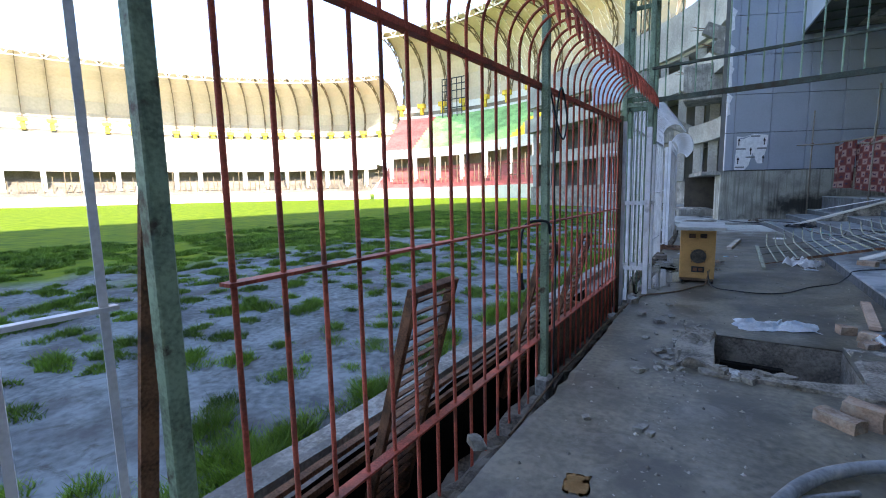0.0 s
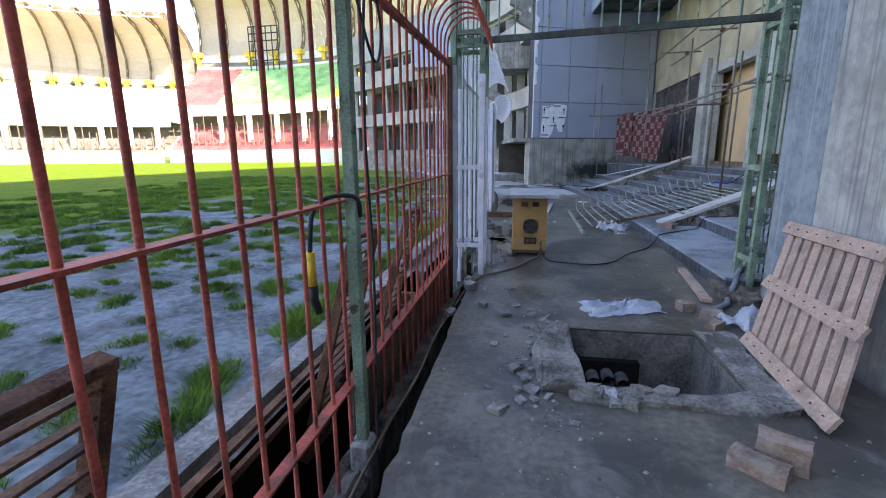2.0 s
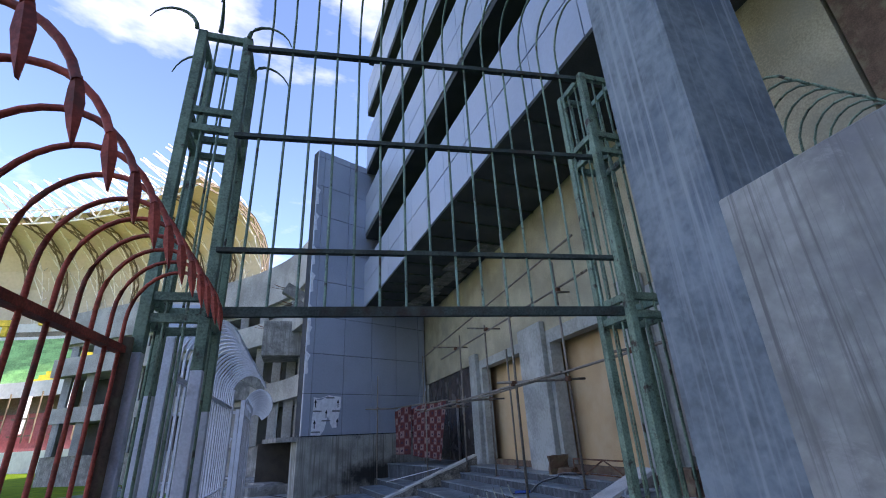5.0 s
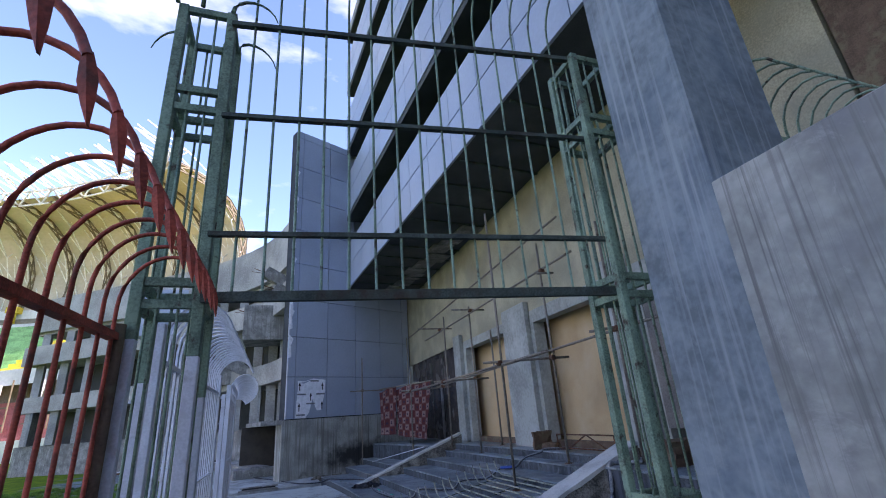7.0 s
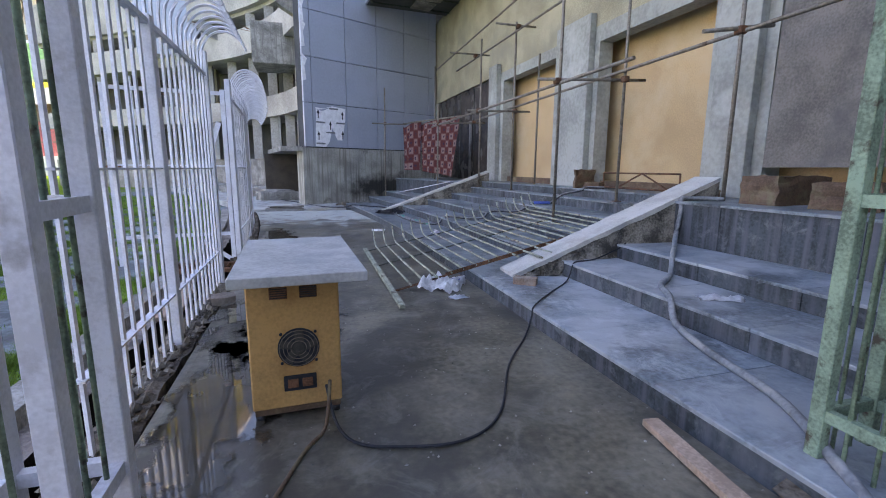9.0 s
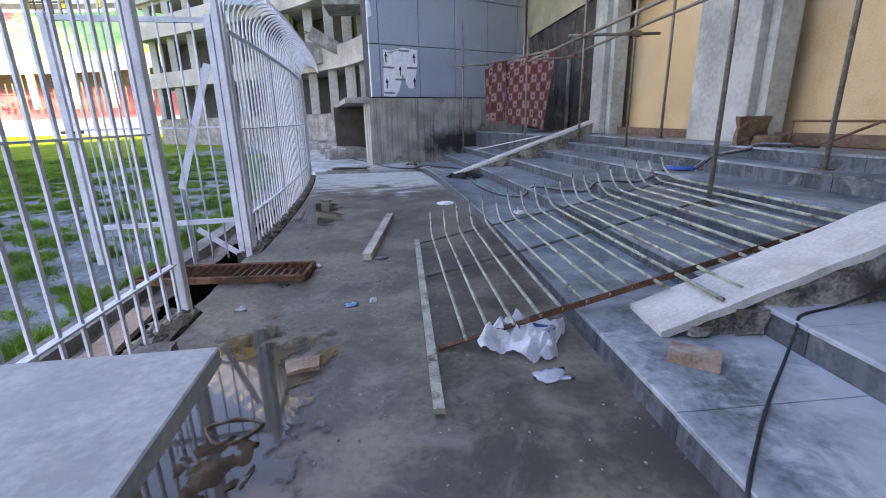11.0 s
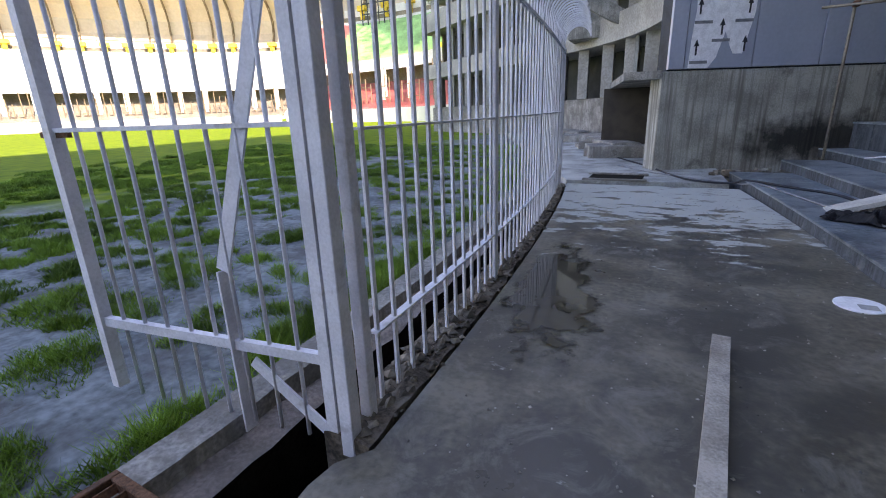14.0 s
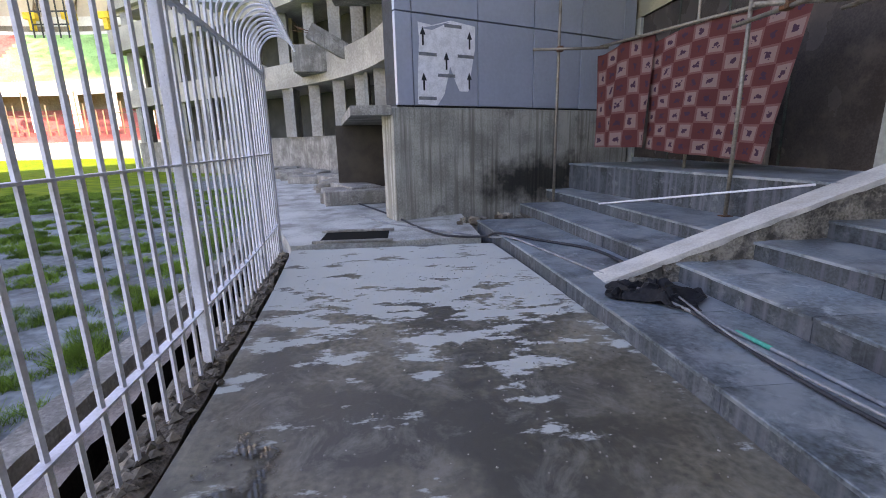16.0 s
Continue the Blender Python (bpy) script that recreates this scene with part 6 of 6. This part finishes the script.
def clamp(p):
    p = Vector(p)
    part("clamp", bx(p.x - 0.05, p.y - 0.05, p.z - 0.045, p.x + 0.05, p.y + 0.05, p.z + 0.045, 0.012), M_RUST, scaf, "rusty coupler")


POLES = [(3.78, 11.3, 5.9), (4.85, 11.15, 5.2), (4.75, 9.05, 4.8), (4.8, 15.1, 4.75), (5.25, 14.75, 4.0), (4.75, 17.2, 4.9), (3.9, 18.6, 3.3), (2.75, 21.6, 4.2), (4.2, 20.0, 4.7)]
for x, y, zt in POLES:
    zb = step_z(x, y)
    part("standard", bar([(x, y, zb), (x + 0.02, y + 0.03, zt)], 0.0245, 8), M_TUBE, scaf)
    part("base_plate", bx(x - 0.06, y - 0.06, zb, x + 0.06, y + 0.06, zb + 0.01), M_RUST, scaf)
LEDG = [((4.78, 7.6, 2.95), (4.78, 18.4, 2.75)), ((3.76, 9.6, 2.68), (3.72, 18.6, 2.62)), ((3.4, 11.32, 2.72), (5.1, 10.98, 2.74)), ((4.3, 9.15, 2.9), (5.15, 9.0, 3.0)), ((3.5, 14.75, 2.66), (5.1, 14.85, 2.70)), ((3.4, 17.9, 2.65), (5.1, 17.7, 2.7)), ((4.78, 9.9, 4.55), (4.8, 19.5, 4.5)), ((4.6, 10.9, 4.42), (5.0, 10.9, 4.45)), ((4.2, 14.9, 4.6), (5.2, 14.9, 4.6)), ((4.0, 17.7, 4.6), (5.2, 17.7, 4.6)), ((2.3, 21.6, 2.95), (3.5, 21.3, 2.92)), ((3.4, 21.4, 2.95), (4.65, 18.5, 2.98)), ((4.8, 10.2, 5.4), (4.8, 22.0, 5.0))]
for a, b in LEDG:
    part("ledger", bar([a, b], 0.0245, 8), M_TUBE, scaf)
for p in ((3.72, 11.27, 2.70), (4.74, 11.0, 2.74), (4.75, 9.07, 2.93), (4.73, 14.88, 2.70), (3.75, 14.72, 2.66), (4.76, 17.72, 2.72), (3.72, 17.88, 2.64), (4.77, 10.96, 4.5), (4.76, 14.9, 4.58), (4.77, 17.7, 4.56), (2.76, 21.55, 2.95)):
    clamp(p)
tagged(part("loose_tube", bar([(2.75, 19.6, 0.56), (3.95, 17.5, 0.98)], 0.012, 7), M_WHITE), "thin white tube lying across the steps", "tube")

# ---- patterned carpet hung on the scaffold ----
def carpet_material():
    m = bpy.data.materials.new("checked_red_carpet")
    m.use_nodes = True
    nt = m.node_tree
    N, L = nt.nodes, nt.links
    b = N["Principled BSDF"]
    b.inputs["Roughness"].default_value = 0.95
    b.inputs["Specular IOR Level"].default_value = 0.1
    uv = N.new("ShaderNodeUVMap")
    ck = N.new("ShaderNodeTexChecker")
    ck.inputs["Scale"].default_value = 1.0
    ck.inputs["Color1"].default_value, ck.inputs["Color2"].default_value = (0.27, 0.13, 0.12, 1), (0.18, 0.06, 0.058, 1)
    L.new(uv.outputs["UV"], ck.inputs["Vector"])
    fr = N.new("ShaderNodeVectorMath")
    fr.operation = "FRACTION"
    L.new(uv.outputs["UV"], fr.inputs[0])
    sub = N.new("ShaderNodeVectorMath")
    sub.operation = "SUBTRACT"
    sub.inputs[1].default_value = (0.5, 0.5, 0)
    L.new(fr.outputs[0], sub.inputs[0])
    ab = N.new("ShaderNodeVectorMath")
    ab.operation = "ABSOLUTE"
    L.new(sub.outputs[0], ab.inputs[0])
    sp = N.new("ShaderNodeSeparateXYZ")
    L.new(ab.outputs[0], sp.inputs[0])
    mxm = N.new("ShaderNodeMath")
    mxm.operation = "MAXIMUM"
    L.new(sp.outputs["X"], mxm.inputs[0])
    L.new(sp.outputs["Y"], mxm.inputs[1])
    inner = N.new("ShaderNodeMath")
    inner.operation = "LESS_THAN"
    L.new(mxm.outputs[0], inner.inputs[0])
    inner.inputs[1].default_value = 0.38
    both = N.new("ShaderNodeMath")
    both.operation = "MULTIPLY"
    L.new(inner.outputs[0], both.inputs[0])
    L.new(ck.outputs["Fac"], both.inputs[1])
    m1 = N.new("ShaderNodeMix")
    m1.data_type = "RGBA"
    L.new(both.outputs[0], m1.inputs[0])
    L.new(ck.outputs["Color"], m1.inputs[6])
    m1.inputs[7].default_value = (0.38, 0.26, 0.235, 1)
    # dark flowers in the middle of every square
    nn = N.new("ShaderNodeTexNoise")
    nn.inputs["Scale"].default_value = 4.2
    nn.inputs["Detail"].default_value = 2
    L.new(uv.outputs["UV"], nn.inputs["Vector"])
    fl = N.new("ShaderNodeMath")
    fl.operation = "MULTIPLY_ADD"
    L.new(nn.outputs["Fac"], fl.inputs[0])
    fl.inputs[1].default_value = -0.55
    L.new(mxm.outputs[0], fl.inputs[2])
    fl2 = N.new("ShaderNodeMath")
    fl2.operation = "LESS_THAN"
    L.new(fl.outputs[0], fl2.inputs[0])
    fl2.inputs[1].default_value = -0.135
    m2 = N.new("ShaderNodeMix")
    m2.data_type = "RGBA"
    L.new(fl2.outputs[0], m2.inputs[0])
    L.new(m1.outputs[2], m2.inputs[6])
    m2.inputs[7].default_value = (0.10, 0.055, 0.085, 1)
    L.new(m2.outputs[2], b.inputs["Base Color"])
    wv = N.new("ShaderNodeTexNoise")
    wv.inputs["Scale"].default_value = 30
    L.new(uv.outputs["UV"], wv.inputs["Vector"])
    bp = N.new("ShaderNodeBump")
    bp.inputs["Strength"].default_value = 0.3
    L.new(wv.outputs["Fac"], bp.inputs["Height"])
    L.new(bp.outputs["Normal"], b.inputs["Normal"])
    return m


M_CARPET = carpet_material()


def carpet(x0, y0, x1, y1, top0, top1, bot0, bot1, nu, nv, seed, lean):
    bm = bmesh.new()
    uvl = bm.loops.layers.uv.new("UVMap")
    d = Vector((x1 - x0, y1 - y0)).normalized()
    n2 = Vector((-d.y, d.x))
    vs = []
    for i in range(25):
        u = i / 24
        row = []
        for j in range(17):
            v = j / 16
            sag = 0.05 * math.sin(u * math.pi * 2.3 + seed)
            w = (0.05 * math.sin(u * 9 + seed) + 0.03 * math.sin(u * 21 + v * 3)) * (0.4 + v)
            shift = lean * v
            x, y = x0 + (x1 - x0) * u + d.x * shift * u + n2.x * w, y0 + (y1 - y0) * u + d.y * shift * u + n2.y * w
            zt, zb = top0 + (top1 - top0) * u - sag * 0.6, bot0 + (bot1 - bot0) * u
            row.append(bm.verts.new((x, y, zt + (zb - zt) * v)))
        vs.append(row)
    for i in range(24):
        for j in range(16):
            f = bm.faces.new((vs[i][j], vs[i + 1][j], vs[i + 1][j + 1], vs[i][j + 1]))
            f.smooth = True
            for lp, (a, b2) in zip(f.loops, ((i, j), (i + 1, j), (i + 1, j + 1), (i, j + 1))):
                lp[uvl].uv = (a / 24 * nu, b2 / 16 * nv)
    bmesh.ops.solidify(bm, geom=bm.faces[:], thickness=0.008)
    return bm


tagged(part("hanging_carpet", carpet(3.42, 21.55, 3.84, 20.45, 2.85, 2.98, 1.30, 1.30, 5, 6, 0.5, -0.05), M_CARPET), "red and cream checked carpet hung over a scaffold tube", "carpet", group="hanging carpets")
tagged(part("hanging_carpet", carpet(3.82, 20.55, 4.62, 18.55, 2.86, 3.0, 1.28, 1.10, 9, 8, 2.0, -0.28), M_CARPET), "red and cream checked carpet hung over a scaffold tube, sagging", "carpet", group="hanging carpets")

# ---- fittings of the entrance wall ----
M_GLASS_DARK = mat("dark_sheet", (0.065, 0.055, 0.05), 0.25, scale=1.5, stain=(0.11, 0.09, 0.078), stain_scale=2, bump=0.02)
dark = thing("dark_panel", "dark glossy sheets closing an opening", "panel")
for k in range(4):
    ya = 18.4 + 1.45 * k
    part("sheet", bx(EX + 0.06, ya + 0.008, LAND, EX + 0.10, ya + 1.442, 4.1, 0.003), M_GLASS_DARK, dark)
    part("upright", bx(EX + 0.045, ya - 0.02, LAND, EX + 0.059, ya + 0.02, 4.1), M_RAIL_PAINT_SHADE, dark, "dark steel upright")
tagged(part("door_jamb", bx(EX - 0.02, 20.0, LAND, EX + 0.04, 20.12, 3.0, 0.004), M_CONC), "grey upright jamb before the dark sheet", "jamb")
M_NET = mat("grey_tarpaulin", (0.19, 0.175, 0.155), 0.8, scale=2, stain=(0.12, 0.115, 0.11), stain_scale=1.5, bump=0.2)
tarp = thing("tarpaulin", "grey tarpaulin hung on a batten over an opening", "tarpaulin")
part("sheet", grid_mesh(16, 10, lambda u, v: (EX - 0.04 - 0.035 * math.sin(u * 14) * (0.3 + v), 7.15 + 1.98 * u, 3.5 - 2.1 * v)), M_NET, tarp, smooth=True)
part("batten", bx(EX - 0.09, 7.05, 3.47, EX - 0.045, 9.2, 3.53, 0.004), M_WOOD, tarp, "timber batten")
for ya, yb in ((10.15, 12.8), (14.4, 17.3)):
    tagged(part("threshold_board", bx(EX + 0.2, ya, LAND - 0.002, EX + 0.3, yb, LAND + 0.14), M_RUST_POST), "dark strip along the threshold", "threshold")
tr = thing("steel_trestle", "rusty steel trestle lying in the doorway", "trestle")
for a, b in (((EX - 0.3, 10.2, LAND + 0.30), (EX - 0.3, 12.0, LAND + 0.30)), ((EX - 0.3, 10.2, LAND + 0.05), (EX - 0.3, 12.0, LAND + 0.05)), ((EX - 0.3, 10.2, LAND), (EX - 0.3, 10.2, LAND + 0.3)), ((EX - 0.3, 12.0, LAND), (EX - 0.3, 12.0, LAND + 0.3)), ((EX - 0.3, 10.4, LAND + 0.05), (EX - 0.3, 11.0, LAND + 0.3)), ((EX - 0.3, 11.0, LAND + 0.3), (EX - 0.3, 11.6, LAND + 0.05))):
    part("tube", bar([a, b], 0.014, 6), M_RUST, tr)
for x, y, s, a in ((5.2, 12.6, (0.5, 0.05, 0.35), 10), (5.25, 12.35, (0.4, 0.3, 0.12), 40), (5.0, 8.5, (0.9, 0.4, 0.3), 5), (4.9, 7.8, (0.5, 0.5, 0.25), 20), (5.2, 9.75, (0.3, 0.3, 0.1), 60)):
    rough_block("rubble_lump", "dark rubble and boards by the doorway", "rubble", s, pose(x, y, LAND, 0, 0, a), M_RUST_POST, 0.03, "doorway rubble")
# ---- torn protective film on the cladding ----
film = thing("protective_film", "torn white protective film with black arrows on a panel", "film")
film.matrix_world = TOWER


def film_poly(pts, z, mt, name, parent):
    bm = bmesh.new()
    lo = [bm.verts.new((x, -0.024 - z, y)) for x, y in pts]
    hi = [bm.verts.new((x, -0.026 - z, y)) for x, y in pts]
    bm.faces.new(hi)
    bm.faces.new(lo[::-1])
    for i in range(len(pts)):
        j = (i + 1) % len(pts)
        bm.faces.new((lo[i], hi[i], hi[j], lo[j]))
    bmesh.ops.recalc_face_normals(bm, faces=bm.faces)
    return part(name, bm, mt, parent)


film_poly([(0.40, 2.12), (0.80, 2.10), (0.95, 2.30), (1.08, 2.78), (1.20, 2.50), (1.28, 2.36), (1.47, 2.36), (1.52, 2.62), (1.62, 3.1), (1.63, 3.50), (1.1, 3.55), (0.72, 3.44), (0.44, 3.47), (0.46, 3.2), (0.42, 2.7)], 0, M_BAG, "sheet", film)
film_poly([(0.47, 3.37), (0.75, 3.43), (1.1, 3.53), (0.9, 3.44), (0.72, 3.36)], 0.004, M_PANEL, "tear", film)
for ax, az in ((0.53, 2.35), (1.0, 2.72), (1.5, 3.1), (0.53, 3.1), (1.49, 2.4)):
    film_poly([(ax - 0.018, az), (ax + 0.018, az), (ax + 0.018, az + 0.17), (ax + 0.055, az + 0.17), (ax, az + 0.30), (ax - 0.055, az + 0.17), (ax - 0.018, az + 0.17)], 0.006, M_BLACK, "arrow", film)
for ax, az in ((0.6, 2.22), (1.0, 2.62), (1.42, 2.97), (0.62, 2.96), (1.15, 3.46)):
    film_poly([(ax - 0.18, az - 0.028), (ax + 0.18, az - 0.028), (ax + 0.18, az + 0.028), (ax - 0.18, az + 0.028)], 0.006, M_HOSE, "print_bar", film)
for zz in (4.3, 5.4, 6.2, 7.6, 8.8, 10.4, 11.7):
    film_poly([(0.01, zz), (0.14, zz + 0.05), (0.10, zz + 0.5), (0.2, zz + 0.75), (0.02, zz + 0.9)], 0, M_BAG, "torn_edge", film)

# ---- puddles ----
def puddle(label, cx, cy, rx, ry, yaw, seed):
    bm = bmesh.new()
    c = bm.verts.new((0, 0, 0))
    rim = []
    for i in range(64):
        a = 2 * math.pi * i / 64
        k = 1 + 0.35 * nz(math.cos(a), math.sin(a), seed, 1.2) + 0.06 * nz(math.cos(a), math.sin(a), seed, 5)
        rim.append(bm.verts.new((rx * k * math.cos(a), ry * k * math.sin(a), 0)))
    for i in range(64):
        bm.faces.new((c, rim[i], rim[(i + 1) % 64]))
    ob = part("puddle", bm, M_WATER)
    attr = ob.data.attributes.new("depth", "FLOAT", "POINT")
    for i in range(65):
        attr.data[i].value = 0.9 if i == 0 else 0.0
    ob.matrix_world = pose(cx, cy, 0.0085, 0, 0, yaw)
    return tagged(ob, label, "puddle", kind="stuff")


puddle("shallow muddy puddle along the fence", -0.66, 14.3, 0.42, 1.35, 6, 1)
puddle("shallow puddle beside the cabinet", -0.35, 9.1, 0.75, 1.15, -8, 2)
puddle("shallow puddle between cabinet and fence", -0.62, 7.6, 0.35, 1.2, 0, 4)

# black plate painted as the shaded hole in the far slab, drain cover strip
tagged(part("slab_opening", bx(-1.25, 20.0, 0.061, -0.25, 20.75, 0.068), M_VOID_SHADE), "black plate on the far slab, painted as the shade of an open drain", "drain opening", kind="structure")
for a in ((-1.33, 19.93, -0.17, 20.0), (-1.33, 20.75, -0.17, 20.83)):
    tagged(part("drain_edge", bx(a[0], a[1], 0.06, a[2], a[3], 0.10, 0.008), M_CONC), "concrete edge of the drain opening", "drain edge", kind="structure")

# dirt at the foot of the green legs and wall
for x, y, s in ((2.05, 5.75, 0.6), (1.9, 5.5, 0.4), (2.15, 6.0, 0.5)):
    rough_block("earth_mound", "damp earth heaped at the foot of the gateway", "earth mound", (s, s * 0.9, 0.10), pose(x, y, -0.02, 0, 0, 20 * s), M_EARTH, 0.06)

# clods, mortar lumps and dry weeds along the fence ledge
bm = bmesh.new()
for i in range(1500):
    y = random.choice((random.uniform(6.8, 10.5), random.uniform(12.2, 19.7), random.uniform(12.2, 19.7)))
    x = -1.1 + bend(y) + random.gauss(0.02, 0.055)
    s = random.choice((0.012, 0.018, 0.025, 0.035, 0.05))
    c = Vector((x, y, 0.0 + s * 0.25))
    vs = [bm.verts.new(c + Vector((s * a * random.uniform(0.5, 1.3), s * b * random.uniform(0.5, 1.3), s * d * random.uniform(0.3, 0.9)))) for a, b, d in ((1, 0, 0), (0, 1, 0), (-1, 0, 0), (0, -1, 0), (0.2, 0.1, 1), (0, 0, -1))]
    for q in ((0, 1, 4), (1, 2, 4), (2, 3, 4), (3, 0, 4), (1, 0, 5), (2, 1, 5), (3, 2, 5), (0, 3, 5)):
        bm.faces.new([vs[k] for k in q])
M_CLOD = mat("earth_clods", (0.15, 0.13, 0.105), 0.95, scale=8, dark=0.5, light=1.4, island=0.5, bump=0.3)
tagged(part("earth_clods", bm, M_CLOD), "loose earth clods and mortar lumps along the fence", "rubble", kind="stuff")

# black hose trailing from the far slab over the first step
pts = [(-1.7, 25.6, 0.08), (-1.0, 24.0, 0.08), (-0.41, 22.65, 0.08), (0.0, 21.55, 0.08), (0.22, 20.9, 0.08), (0.63, 20.1, 0.085), (1.15, 19.85, 0.1), (1.35, 19.7, 0.175), (1.8, 19.1, 0.175), (2.2, 18.6, 0.175), (2.3, 18.0, 0.18), (2.26, 17.26, 0.175), (2.2, 16.9, 0.18)]
tagged(part("black_hose", bar(smooth(pts), 0.018, 8), M_BLACK), "black rubber hose trailing over the slab and first step", "hose")

# ---- grass tufts on the bare strip of the pitch ----
M_GRASS = mat("tuft_grass", (0.085, 0.18, 0.02), 0.65, scale=0.8, fine=6, dark=0.6, light=1.5, tint=(0.13, 0.23, 0.03), island=0.35, bump=0)
rng = np.random.default_rng(7)
verts, faces = [], []


def tuft(cx, cy, rx, ry, yaw, nb, hgt, wid):
    r = np.sqrt(rng.random(nb))
    a = rng.random(nb) * 2 * np.pi
    k = 1 + 0.35 * np.sin(2 * a + cx * 7) + 0.25 * np.sin(5 * a + cy * 9)
    lx, ly = r * np.cos(a) * rx * k, r * np.sin(a) * ry * k
    c, s = math.cos(yaw), math.sin(yaw)
    x, y = cx + lx * c - ly * s, cy + lx * s + ly * c
    h = hgt * (0.55 + 0.7 * rng.random(nb)) * (1.2 - 0.85 * r * r)
    t = rng.random(nb) * 2 * np.pi
    ln = h * (0.3 + 1.0 * rng.random(nb))
    lt = rng.random(nb) * 2 * np.pi
    zb = -0.145
    for i in range(nb):
        if x[i] > KERB_X - 0.02 + bend(min(y[i], 21.0)):
            continue
        b = len(verts)
        dx, dy = wid * math.cos(t[i]), wid * math.sin(t[i])
        verts.extend(((x[i] - dx, y[i] - dy, zb), (x[i] + dx, y[i] + dy, zb), (x[i] + ln[i] * math.cos(lt[i]), y[i] + ln[i] * math.sin(lt[i]), zb + h[i])))
        faces.append((b, b + 1, b + 2))


cell = 0.52
for ix in range(32):  # tufts spaced apart, closing up into turf farther out
    for iy in range(68):
        cy = -4 + cell * (iy + rng.random() * 0.95)
        depth = 0.15 + cell * (ix + rng.random() * 0.95)
        cx = KERB_X + bend(min(cy, 30.0)) - depth
        lush = 0.16 if cy > 8 else 0.0
        if rng.random() > 0.70 + lush + 0.02 * depth or noise.noise(Vector((cx * 0.5, cy * 0.5, 2.0))) < -0.38 + 0.01 * depth:
            continue
        big = (0.08 + 0.13 * rng.random() ** 1.4) * (1 + 0.03 * depth) * (1 + 1.5 * lush)
        nb = int(min(1200, 32000 * big * big) / (1 + 0.14 * depth)) + 50
        tuft(cx, cy, big * 1.45, big, rng.random() * 3.1, nb, 0.055 + 0.22 * big * (0.6 + 0.8 * rng.random()), 0.0032 + 0.0008 * depth)
for i in range(60):  # taller growth along the kerb
    cy = -3 + 24 * rng.random()
    tuft(KERB_X + bend(min(cy, 21.0)) - 0.12 - 0.25 * rng.random(), cy, 0.16, 0.3, 0, 900, 0.14, 0.004)
me = bpy.data.meshes.new("grass_tufts")
me.from_pydata([tuple(map(float, v)) for v in verts], [], faces)
me.materials.append(M_GRASS)
tagged(new("grass_tufts", me), "short green grass tufts scattered over bare grey soil", "grass", kind="stuff")
